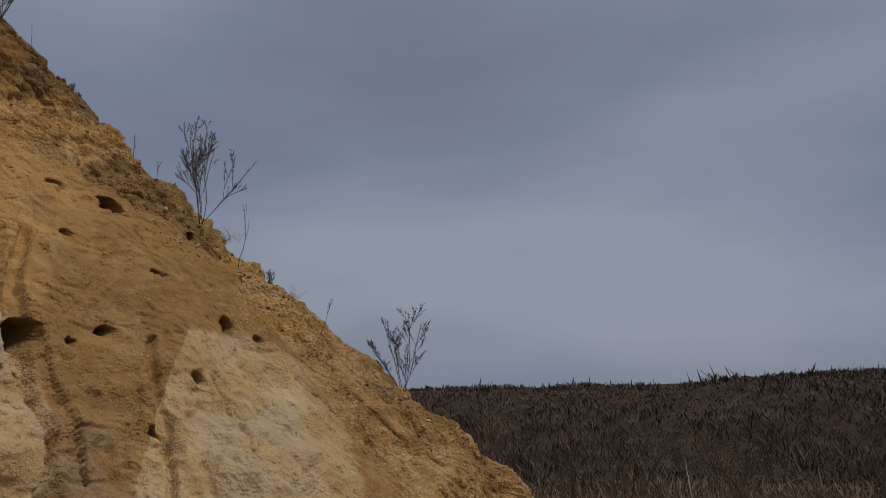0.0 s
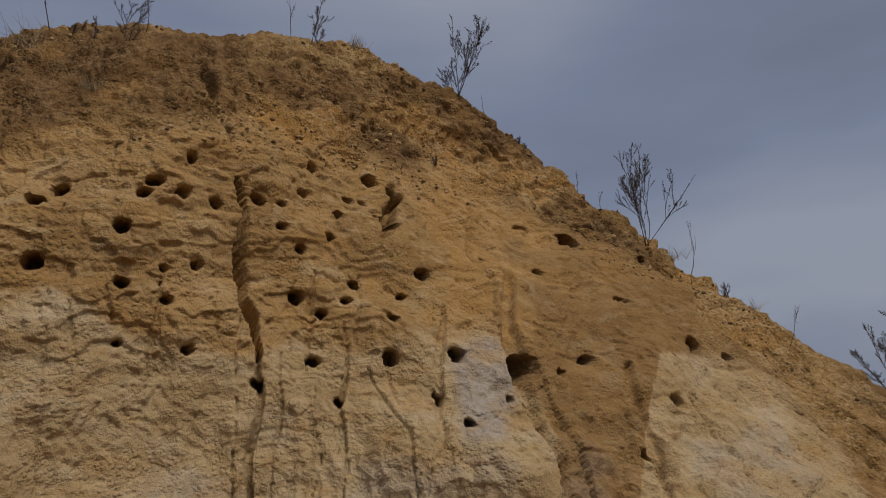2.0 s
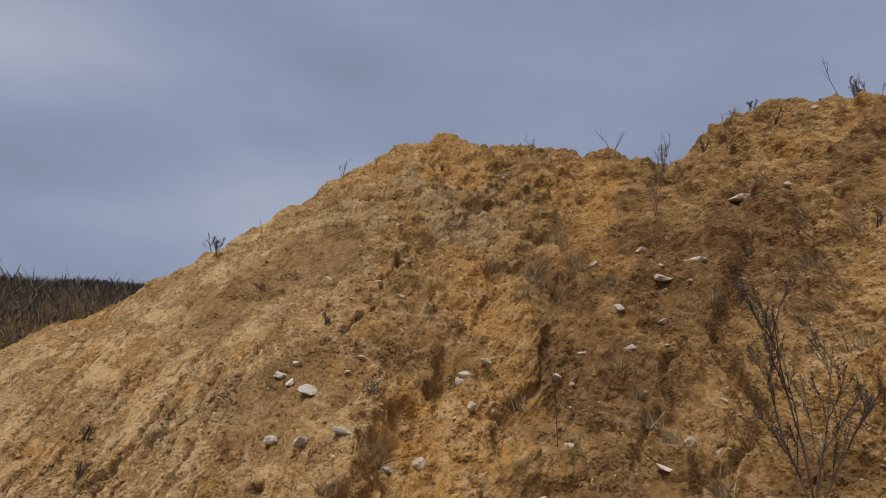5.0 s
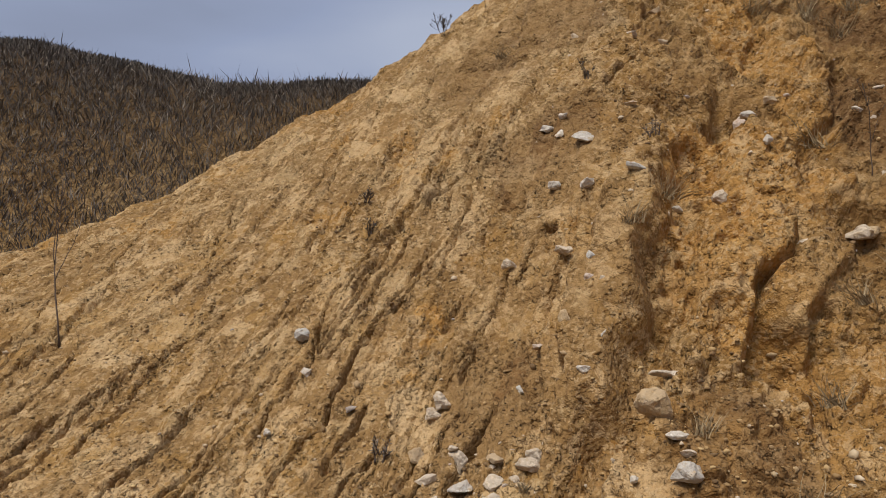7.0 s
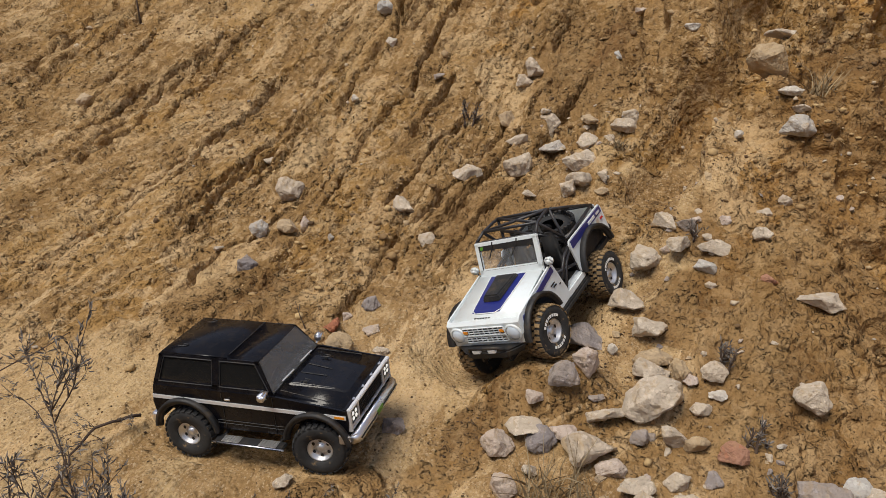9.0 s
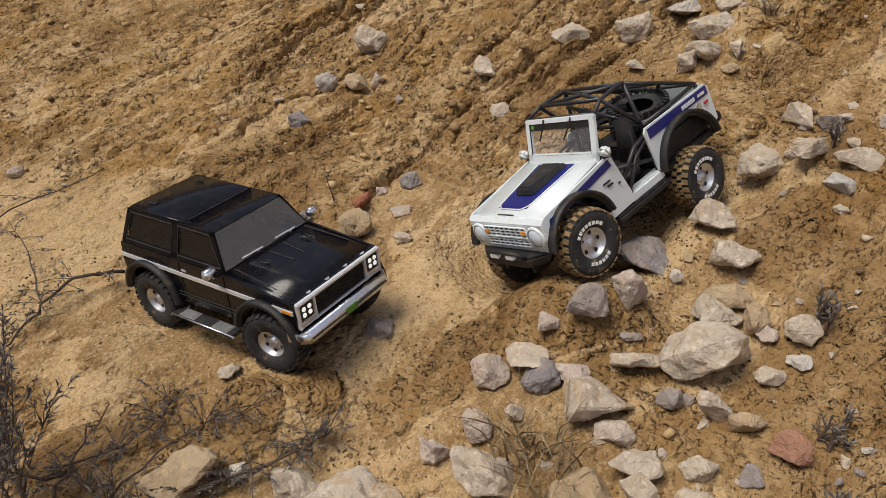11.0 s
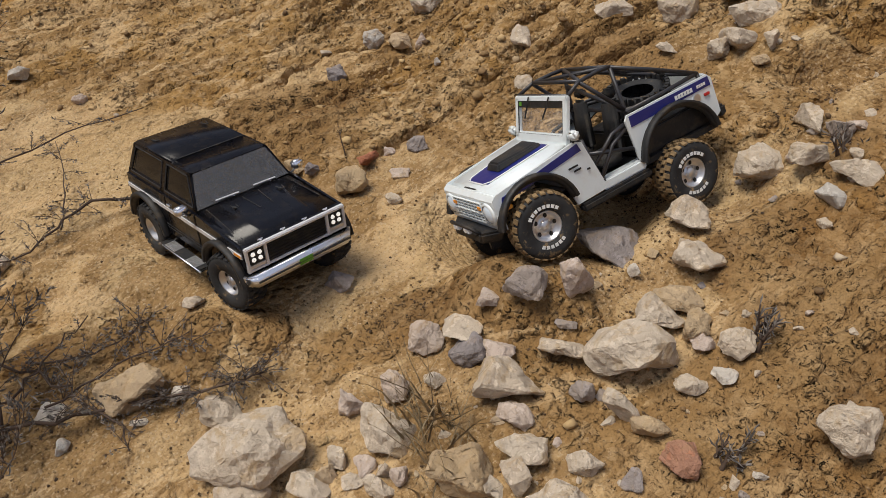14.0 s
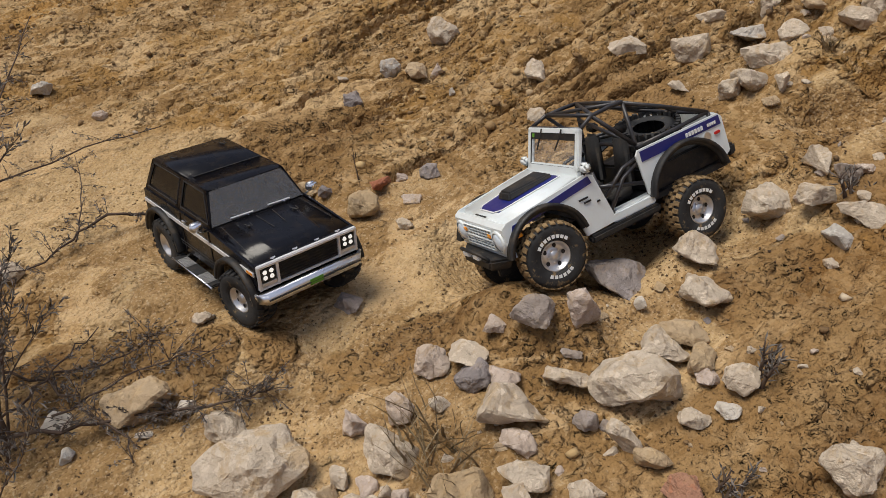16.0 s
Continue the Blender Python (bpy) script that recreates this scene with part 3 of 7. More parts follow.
GULLIES = [([(-6.6, .25), (-5.9, 0), (-5.26, -.42), (-4.43, -.69)], .06, .05), ([(-4.6, -.64), (-4.43, -.69), (-4.14, -.76), (-3.84, -.89), (-3.58, -.95), (-3.34, -1.03), (-3.16, -1.08), (-2.98, -1.16), (-2.82, -1.27), (-2.66, -1.36)], .13, .075), ([(-5.59, 1.34), (-5.45, 1.23), (-5.3, 1.06), (-4.9, .86), (-4.73, .8), (-4.35, .79), (-4.05, .62), (-3.82, .36)], .17, .042),
           ([(-5.0, .68), (-4.77, .58), (-4.65, .5), (-4.35, .36), (-3.9, .1)], .10, .028), ([(-6.36, .12), (-5.45, .06), (-4.89, -.12), (-4.39, -.25), (-4.05, -.38), (-3.84, -.46)], .045, .035), ([(-4.25, 1.55), (-4.28, 1.42), (-4.05, 1.19), (-3.75, 1.08)], .10, .03),
           ([(-3.9, -1.22), (-3.6, -1.33), (-3.36, -1.42), (-3.15, -1.42)], .05, .025), ([(-5.45, -.84), (-5.38, -1.0), (-4.78, -1.1), (-4.42, -1.22), (-4.29, -1.31)], .05, .02), ([(-5.21, 1.71), (-5.08, 1.47), (-4.8, 1.25)], .07, .022),
           ([(-4.34, -1.7), (-4.21, -1.84), (-4.0, -1.9)], .045, .018), ([(-4.0, -1.65), (-3.93, -1.73), (-3.8, -1.8)], .045, .016), ([(-3.85, -.5), (-3.6, -.57), (-3.48, -.64), (-3.4, -.72)], .035, .018), ([(-3.55, -.4), (-3.43, -.47), (-3.08, -.57)], .06, .02),
           ([(-4.53, .81), (-4.19, .59), (-3.82, .36)], .08, .025), ([(-3.3, -.1), (-2.9, -.3), (-2.6, -.5)], .04, .02)]
# smooth spurs of firm sand that stand between the gullies: plan, height, half width
SPURS = [([(-2.94, -1.26), (-3.16, -1.24), (-3.34, -1.2), (-3.5, -1.17), (-3.8, -1.08), (-4.1, -.98)], .075, .085), ([(-3.2, -.88), (-3.49, -.75), (-3.6, -.68), (-3.9, -.58)], .07, .08), ([(-3.3, -.6), (-3.6, -.5), (-3.9, -.35)], .05, .07)]
# patches of dark crumbled topsoil on the slope: plan and reach; the row along the track's edge and below the black
# truck puts slope shade into the colour
SOIL_SHADE_PATCHES = [(-2.2, -.74, .24), (-1.98, -.82, .16), (-2.45, -.84, .2), (-2.7, -.8, .22), (-2.05, -.98, .1), (-1.51, -1.83, 0.07), (-1.62, -1.78, 0.07), (-1.7, -1.66, 0.07), (-1.78, -1.62, 0.06), (-1.85, -1.52, 0.06), (-1.92, -1.49, 0.05), (-2, -1.48, 0.05), (-2.05, -1.42, 0.05), (-2.4, -1.11, 0.11), (-2.31, -1, 0.11), (-2.14, -1.04, 0.06), (-2.2, -0.99, 0.07), (-2.43, -1, 0.08), (-2.66, -1.7, 0.16), (-2.18, -2.18, 0.15),
                (-2.89, -0.8, 0.25), (-2.62, -1, 0.18), (-3.21, -1.55, 0.17), (-5.2, -1.96, 0.36), (-5.23, -1.54, 0.29), (-5.6, 0.61, 0.47), (-5.23, 0.65, 0.43), (-5.33, 0.05, 0.26), (-4.56, -0.02, 0.28), (-4.58, 0.24, 0.36), (-5.14, 2.09, 0.46), (-4.25, 2.05, 0.34), (-3.87, 2.15, 0.36), (-3.77, 2.46, 0.32), (-4.13, -1.53, 0.26), (-5.55, 1.24, 0.44)]
ORANGE_PATCHES = [(-5.06, -0.53, 0.23), (-4.77, -0.43, 0.14), (-4.12, -0.78, 0.17), (-6.06, 0.3, 0.24), (-6.45, 0.24, 0.26), (-6.56, 0.51, 0.22), (-3.85, -0.76, 0.15), (-6, -1.38, 0.29), (-6.08, -0.79, 0.3), (-3.88, -0.81, 0.19), (-3.6, -0.89, 0.13), (-3.61, -0.69, 0.12), (-3.41, -1.95, 0.14), (-3.55, -1.91, 0.14), (-3.01, -1.2, 0.09)]
PALE_PATCHES = [(-4.83, -3.05, 0.51), (-5.1, -2.49, 0.55), (-5.36, -1.63, 0.47), (-5.99, -0.89, 0.44), (-4.28, -1.78, 0.31), (-4.74, -2.59, 0.43), (-4.85, -1.94, 0.35)]


# top of the pale bed in the cliff: bearing, height
PALE_TOP = [-8, .9, -6, 1.35, -2.8, 1.9, 1.5, 2.06, 3.6, 2.04, 4.4, .6, 7.4, .8, 8, 1.25, 9, 1.56, 12, 1.98, 14, 2.08, 20, 2.08, 27, 2.2, 31, 2.1, 35, 2.08, 39, 2.12, 43.5, 2.36, 52, 2.34, 58, 2.36]


def to_line(q, line):
    """How far places q are from a bent line, and how far along it the nearest point lies (0 to 1)."""
    best, along = np.full(len(q), 1e9), np.zeros(len(q))
    line = np.asarray(line, float)
    for k in range(len(line) - 1):
        a, b = line[k], line[k + 1]
        t = np.clip(((q - a) @ (b - a)) / ((b - a) @ (b - a)), 0, 1)
        d = np.linalg.norm(q - a - t[:, None] * (b - a), axis=1)
        hit = d < best
        best[hit], along[hit] = d[hit], ((k + t) / (len(line) - 1))[hit]
    return best, along


def steps(v, sharp=0.75):
    """Turns a smooth rise into flat treads with sharp edges."""
    f = np.floor(v)
    return f + step01(v - f, sharp, 1.0)


def creases(a, b, la, lb, width, seed):
    """Narrow broken furrows that run along a, about lb apart and la long: 1 in a furrow, 0 beside it."""
    p = np.stack([a, b, np.zeros(len(a))], 1)
    n = bumps(p, (la, lb, 1.0), seed) + 0.35 * bumps(p, (la * .4, lb * .5, 1.0), seed + 1)
    gate = step01(bumps(p, (la * .8, lb * 2.2, 1.0), seed + 2), -.25, .35)
    return (1 - step01(np.abs(n), width * .25, width)) * gate


# wheel tracks: the sand is pressed down to these heights where the trucks stand
PADS = [(-2.162, -1.384, .440), (-2.222, -1.555, .345), (-2.44, -1.323, .492), (-2.492, -1.497, .43), (-2.33, -1.44, .40),
        (-1.779, -1.689, .317), (-1.952, -1.708, .339), (-1.752, -1.954, .306), (-1.925, -1.973, .329), (-1.852, -1.831, .318)]


def carve(p, n, az, ss):
    """Shapes the bare land: relief, rills, cracks and burrows. Returns the new places and the beds that show."""
    q = p.reshape(-1, 3)
    nn = n.reshape(-1, 3)
    ssg = np.repeat(ss, len(az))
    azg = np.tile(az, len(ss))
    near = step01(ssg, 0.4, 1.3) * (1 - step01(ssg, 6.7, 7.3))
    wob = rough(q, 0.7, 3, 91)
    face = (azg > -14) * (1 - step01(azg + 2.5 * wob, 53, 61)) * step01(ssg, 1.6, 2.4) * (1 - step01(ssg + 0.25 * wob, 4.95, 5.35))
    face *= step01(azg + 1.2 - 8.1 * (q[:, 2] - 1.92) + 1.2 * wob, -.8, 1.0)
    top = (1 - face) * step01(ssg, 4.6, 5.2) * (azg < 60)
    slope = near * (1 - face)
    fine = near * (azg > -18) * (azg < 167)
    west = step01(azg, 95, 108)                       # the open rilled slope
    ravine = step01(azg, 54, 64) * (1 - west)         # the rougher bay between cliff and slope
    # broad relief
    d = 0.075 * rough(q, 0.9, 2, 3) * near * (0.55 + 0.6 * ravine - .25 * west) * (1 - 0.85 * step01(ssg, 5.0, 5.9))
    d += (0.022 + 0.034 * ravine - .010 * west) * rough(q, (0.3, 0.3, 0.22), 3, 11) * slope
    # crumbly surface: clods, crusts, broken ledges and dry furrows
    crumb = rough(q, 0.055, 3, 13, .6)
    d += fine * slope * (0.008 - .003 * west + 0.010 * ravine + .008 * top) * crumb
    hollow = step01(bumps(q, (0.13, 0.08, 0.06), 14), .40, .52) * step01(rough(q, .4, 2, 12), -.2, .3)
    d -= fine * slope * 0.024 * hollow * (1 - .75 * west)
    lumps = step01(bumps(q, 0.045, 15), .25, .55) * step01(rough(q, 0.5, 2, 16), -.2, .4)
    d += fine * slope * (0.010 + .006 * ravine - .006 * west) * lumps
    tread = steps(2.8 * rough(q, (0.30, 0.30, 0.20), 3, 19, .45), .84)
    d += fine * slope * (0.010 + .014 * ravine + .012 * top - .005 * west) * tread
    run_a, run_b = q[:, 0] * .995 - q[:, 1] * .08, q[:, 1] * .995 + q[:, 0] * .08 + .010 * rough(q, .10, 4, 17, .65)
    d -= fine * slope * west * (0.030 * creases(run_a, run_b, 3.6, .13, .055, 301) + .013 * creases(run_a, run_b, 1.3, .06, .09, 305))
    # thin broken crusts on the open slope, drawn out along the fall
    crust_at = np.stack([run_a * .35, run_b, np.zeros(len(q))], 1)
    d += fine * slope * west * .0075 * steps(2.6 * rough(crust_at, .10, 4, 23, .6), .9)
    d -= fine * slope * ravine * 0.012 * creases(q[:, 0], q[:, 1] + .03 * rough(q, .3, 2, 18), .7, .2, .08, 309)
    shelf = step01(azg, 88, 94) * (1 - step01(azg, 112, 120)) * step01(ssg, 4.5, 4.8) * (1 - step01(ssg, 5.7, 5.95))
    level = 7 * (q[:, 2] + .05 * rough(q, .5, 3, 20))
    d -= fine * shelf * 0.035 * (1 - step01(level - np.floor(level), 0, .25)) * step01(bumps(q, .4, 22), -.3, .2)
    # the cliff: chipped beds above, water-worn folds below
    beds_h = q[:, 2] + 0.10 * rough(q, 0.6, 3, 21)
    low = face * (1 - step01(beds_h, 1.75, 2.35))
    up = face - low
    u, h = np.radians(azg) * 4.5, q[:, 2]
    d += face * 0.050 * rough(q, (0.40, 0.40, 0.30), 2, 25)
    d += (up * .017 + low * .010) * steps(2.8 * rough(q, (0.42, 0.42, 0.30), 4, 26, .45), .9)
    slant = np.stack([u + .5 * h, h - .6 * u, u * 0], 1)
    d += (up * .0045 + low * .003) * rough(slant, (0.10, 0.045, 1.0), 3, 27, .65)
    fold = rough(q, (0.14, 0.14, 1.1), 3, 29)
    d -= low * 0.040 * np.abs(fold)
    d += fine * face * 0.0035 * rough(q, 0.045, 3, 31, .7)
    d -= fine * face * 0.010 * step01(bumps(q, (0.07, 0.07, 0.05), 32), .62, .70) * step01(rough(q, .35, 2, 30), -.3, .3)
    d -= fine * face * 0.008 * step01(bumps(q, (0.045, 0.045, 0.035), 36), .66, .74)
    wave = .05 * rough(q, .25, 3, 34)
    d -= face * (0.026 * creases(h, u + .6 * wave, 1.6, .24, .028, 311) + .014 * creases(h, u + .8 * wave, .9, .14, .03, 313))
    d += (up * .0065 + low * .003) * rough(q + .25 * wave[:, None], (0.55, 0.55, 0.034), 2, 315, .6)
    # the shoulder beside it: torn furrows that run down along the edge
    shoulder = slope * (azg < 16) * (azg > -17)
    d -= fine * shoulder * 0.06 * creases(u + 1.15 * h, (h - 1.15 * u) * .66 + .5 * wave, 1.2, .10, .12, 321)
    # cracks and grooves in the cliff, laid out along the face
    on_face = np.where((azg > -10) & (azg < 56) & (ssg > 1.9) & (ssg < 6))[0]
    uv = np.stack([np.radians(azg[on_face]) * 4.0, q[on_face, 2]], 1)
    uv += 0.020 * np.stack([rough(q[on_face], 0.22, 3, 37, .5), rough(q[on_face], 0.22, 3, 39)], 1)
    shade = np.zeros(len(q))
    for line, depth, half in CLIFF_CRACKS:
        dist, along = to_line(uv, [(math.radians(a) * 4.0, h) for a, h in line])
        w = half * (0.35 + 0.9 * np.sin(np.pi * np.clip(along * .8 + .1, .02, .98)) ** 1.5) * (1 + .5 * rough(q[on_face], .13, 2, 38))
        d[on_face] -= depth * step01(ssg[on_face], 2.2, 2.8) * (1 - step01(dist, w * 0.6, w * 1.1))
    # the sandy track on which the trucks stand is smooth
    track, _ = to_line(q[:, :2], [(-1.3, -2.5), (-1.5, -2.15), (-1.8, -1.85), (-2.1, -1.55), (-2.35, -1.42), (-2.62, -1.36)])
    smooth = (1 - step01(track + .06 * wob, .12, .36)) * (ssg < 3.4) * (azg > 60)
    sandy = np.maximum(1 - step01(np.hypot(q[:, 0] + 1.75, q[:, 1] + 1.45) + .06 * wob, .55, .7), 1 - step01(to_line(q[:, :2], [(-1.3, -2.75), (-1.62, -2.25), (-1.75, -1.9), (-1.6, -1.6)])[0] + .04 * wob, .28, .40)) * (ssg < 3)
    even = np.maximum(smooth, .8 * sandy)
    d *= 1 - 0.85 * even
    d += sandy * .012 * rough(q, .22, 2, 64)
    d += smooth * 0.005 * rough(q, 0.05, 3, 63)
    ra, rb = q[:, 0] * -.8 + q[:, 1] * .6, q[:, 0] * .6 + q[:, 1] * .8
    d -= smooth * 0.010 * creases(ra, rb + .02 * wob, .9, .10, .22, 331)
    # rills and gullies
    on_slope = np.where((azg > 52) & (azg < 168) & (ssg > 1.2) & (ssg < 6.8))[0]
    xy = q[on_slope, :2] + 0.012 * np.stack([rough(q[on_slope], 0.07, 3, 43, .65), rough(q[on_slope], 0.07, 3, 45, .65)], 1)
    rag = 0.45 + 1.0 * np.clip(rough(q[on_slope], 0.12, 3, 47) + .5, 0, 1)
    for line, depth in RILLS:
        dist, along = to_line(xy, line)
        ends = step01(along, 0, .06) * (1 - step01(along, .94, 1))
        w = 0.0110 * (.65 + .35 * rag)
        d[on_slope] -= 1.6 * depth * (.6 + .4 * rag) * ends * (1 - step01(dist, w * .4, w))
        d[on_slope] += 0.007 * ends * rag * step01(dist, w, w * 1.3) * (1 - step01(dist, w * 1.3, w * 4))
    xy = q[on_slope, :2] + 0.05 * np.stack([rough(q[on_slope], 0.26, 3, 49), rough(q[on_slope], 0.26, 3, 50)], 1)
    for line, high, half in SPURS:
        dist, along = to_line(xy, line)
        ends = step01(along, 0, .2) * (1 - step01(along, .75, 1))
        d[on_slope] = d[on_slope] * (1 - .6 * ends * (1 - step01(dist, half, half * 1.4))) + high * ends * (1 - step01(dist, half * .7, half * 1.25))
    for line, depth, half in GULLIES:
        dist, along = to_line(xy, line)
        ends = step01(along, 0, .15) * (1 - step01(along, .9, 1))
        w = half * (0.7 + 0.5 * rag)
        cut = ends * (1 - step01(dist, w * .45, w))
        d[on_slope] += (.03 * rough(q[on_slope], .10, 4, 55, .6) - .7 * depth) * cut
        d[on_slope] += depth * .2 * ends * step01(dist, w, w * 1.25) * (1 - step01(dist, w * 1.25, w * 2.6)) * rag
    far = step01(ssg, 6.8, 8.0)
    d += far * 0.15 * rough(q, 2.5, 4, 5)
    d += 0.012 * rough(q, 0.25, 3, 6) * (1 - near) * (1 - far)
    # clods and chips: rounded lumps with creases between them
    lump = sum(g * np.abs(bumps(q + .3 * d[:, None] * nn, w, 400 + k)) for k, (w, g) in enumerate(((.085, 1.0), (.042, .6), (.022, .4))))
    d += fine * (1 - .9 * even) * ((.012 + .016 * ravine - .0075 * west + .008 * top) * slope + (.0035 * up + .002 * low)) * (lump - .6)
    out = q + nn * d[:, None]
    for x, y, z in PADS:
        k = np.where((np.abs(q[:, 0] - x) < .3) & (np.abs(q[:, 1] - y) < .3) & (ssg < 4))[0]
        r = np.hypot(q[k, 0] - x, q[k, 1] - y)
        w = 1 - step01(r, .045, .17)
        out[k, 2] += w * (z - out[k, 2])
    # burrows: round tunnels that run into the cliff, a little upward
    for a, s, cm in BURROWS_UPPER + BURROWS_LOWER + BURROWS_EAST:
        j, i = int(np.argmin(np.abs(az - a))), int(np.argmin(np.abs(ss - s)))
        c = out[i * len(az) + j].copy()
        inward = -nn[i * len(az) + j].copy()
        inward[2] = 0
        inward /= np.linalg.norm(inward)
        R = cm / 200.0 * 0.95
        ii = np.arange(max(0, i - 45), min(len(ss), i + 46))
        jj = np.arange(max(0, j - 45), j + 46)
        k = (ii[:, None] * len(az) + jj[None, :]).ravel()
        v = q[k] - q[i * len(az) + j]
        v = v - (v @ inward)[:, None] * inward
        side = np.cross(inward, (0, 0, 1))
        rr = np.hypot(v @ side * (0.92 + .2 * lattice(np.array([i]), np.array([j]), np.array([0]), 7)[0]), v[:, 2] * 1.12)
        rr = rr * (1 + 0.22 * rough(q[k], 0.05, 2, 77))
        deep = min(0.30, 0.07 + R * 3.2)
        out[k] += inward * (deep * (1 - step01(rr, R * 0.86, R * 1.08)) + 0.012 * (1 - step01(rr, R, R * 1.7)))[:, None]
        shade[k] = np.maximum(shade[k], 1 - step01(rr, R * 0.7, R * 1.0))
    z = beds_h
    n1, n2, n3 = rough(q, 1.1, 3, 51), rough(q, 0.7, 4, 61), rough(q, 0.35, 3, 71)
    beds = dict(face=face)
    edge = np.interp(azg, PALE_TOP[::2], PALE_TOP[1::2]) + .10 * n2 + .05 * n3 + .015 * crumb
    beds["pale"] = face * np.clip(.92 * step01(edge - q[:, 2], -.03, .06) * (1 - .3 * step01(n2 + n3, .2, .9)) + .10 + .3 * step01(n2, .2, .8), 0, 1)
    grey, _ = to_line(np.stack([np.radians(azg) * 4, q[:, 2]], 1), [(math.radians(14.0) * 4, 1.95), (math.radians(13.2) * 4, 1.62)])
    beds["grey"] = face * np.clip((1 - step01(grey + .05 * n3, .07, .17)) + .45 * step01(n2 - 1.2 * (z - 1.3), .45, .9), 0, 1)
    orange = slope * step01(n1 + .5 * n3, .35, .75) * .6
    sc, _ = to_line(np.stack([azg / 20, q[:, 2]], 1), [(26 / 20, 3.5), (21 / 20, 3.85), (17.5 / 20, 3.6), (15.5 / 20, 3.4)])
    orange = np.maximum(orange, .8 * (azg < 55) * (1 - step01(sc + .16 * n3 + .1 * n2, .08, .26)))
    run = np.minimum(to_line(q[:, :2], [(-6.6, .45), (-6.1, .33), (-5.63, .22)])[0], to_line(q[:, :2], [(-5.2, -.6), (-4.78, -.45), (-4.32, -.38), (-3.97, -.65), (-3.5, -.85)])[0])
    orange = np.maximum(orange, .75 * (azg > 60) * (1 - step01(run + .16 * n3 + .10 * n2, .12, .22)))
    orange = np.maximum(orange, 0.5 * up * step01(n2 + .6 * n3 + .5 * (h - 2.6), -.1, .5) * (1 - step01(azg, 16, 34) * .55))
    spots = lambda rows: np.max([1 - step01(np.hypot(q[:, 0] - x, q[:, 1] - y) / r + .5 * n3 + .25 * n2 + .08 * crumb, .75, 1.0) for x, y, r in rows], axis=0) * (azg > 58)
    orange = np.maximum(orange, .85 * spots(ORANGE_PATCHES) * slope)
    beds["orange"] = orange
    beds["pale"] = np.maximum(beds["pale"], .6 * spots(PALE_PATCHES) * slope * (1 - orange))
    bay, _ = to_line(q[:, :2], [(-7.2, 1.6), (-5.6, 1.1), (-4.6, .5), (-3.9, -.1), (-3.3, -.5), (-2.7, -.7), (-2.3, -.7)])
    # topsoil, and along the track's edge the bank's shade put in as brown
    patch = np.max([1 - step01(np.hypot(q[:, 0] - x, q[:, 1] - y) / r + .35 * n3 + .12 * crumb, .85, 1.05) for x, y, r in SOIL_SHADE_PATCHES], axis=0)
    soil = slope * np.clip(patch * .72 + step01(n2 + .4 * n3, .25, .45) * .35 * (1 - .4 * west) + step01(azg + 6 * n2, 60, 66) * (1 - step01(azg + 6 * n2, 84, 89)) * step01(ssg, 2.6, 3.2) * .3 + .12 * ravine + .8 * top * step01(n1 + .4 * n3, -.6, .1) * step01(azg, 4, 12) + .4 * (azg < 16) * (azg > -17) * step01(n3 + .5 * n2, -.5, .4), 0, 1)
    ochre = face * (1 - step01(azg + 2 * n3, 10, 14)) * (1 - step01(edge - q[:, 2], -.03, .06))
    beds["pale"] *= 1 - .6 * ochre
    beds["soil"] = soil * (1 - .8 * orange) + .45 * ochre
    beds["loose"] = (1 - .9 * patch) * slope * np.maximum(np.maximum(step01(smooth, .12, .3) * step01(n3 + .5 * n2 + .15 * crumb, -.6, -.5), .9 * step01(n2 + n3 + .2 * crumb, -1.0, -.85) * (1 - step01(np.hypot(q[:, 0] + 1.75, q[:, 1] + 1.45) + .1 * n3, .58, .72))), .95 * step01(n2 + n3 + .2 * crumb, -1.1, -.95) * (1 - step01(to_line(q[:, :2], [(-1.3, -2.75), (-1.62, -2.25), (-1.75, -1.9), (-1.6, -1.6)])[0] + .05 * n3 + .01 * crumb, .30, .36)))
    beds["crust"] = slope * west * (1 - far)
    beds["turf"] = far
    beds["burrow"] = shade
    return out.reshape(p.shape), beds


BARE = land(AZ180, SS)
GROUND, BEDS = carve(BARE, face_normals(BARE), AZ180, SS)


def sheet(name, rows, cols, mat, label, category):
    """A piece of the ground: a grid of quads over those rows and columns."""
    r = np.arange(*rows)
    c = np.arange(*cols) % len(AZ)
    v = GROUND[np.ix_(r, c)].reshape(-1, 3)
    nr, nc = len(r), len(c)
    i = np.arange(nr - 1)[:, None] * nc + np.arange(nc - 1)[None, :]
    f = np.stack([i, i + 1, i + nc + 1, i + nc], -1).reshape(-1, 4)[:, ::-1]
    me = bpy.data.meshes.new(name)
    me.vertices.add(len(v))
    me.vertices.foreach_set("co", v.astype(np.float32).ravel())
    me.loops.add(f.size)
    me.loops.foreach_set("vertex_index", f.astype(np.int32).ravel())
    me.polygons.add(len(f))
    me.polygons.foreach_set("loop_start", np.arange(0, f.size, 4, dtype=np.int32))
    me.polygons.foreach_set("loop_total", np.full(len(f), 4, dtype=np.int32))
    me.polygons.foreach_set("use_smooth", np.ones(len(f), dtype=bool))
    for key, values in BEDS.items():
        a = me.attributes.new(key, "FLOAT", "POINT")
        a.data.foreach_set("value", np.clip(values.reshape(len(SS), len(AZ))[np.ix_(r, c)], 0, 1).astype(np.float32).ravel())
    me.update(calc_edges=True)
    me.materials.append(mat)
    return tagged(new(name, me), label, category, kind="structure")


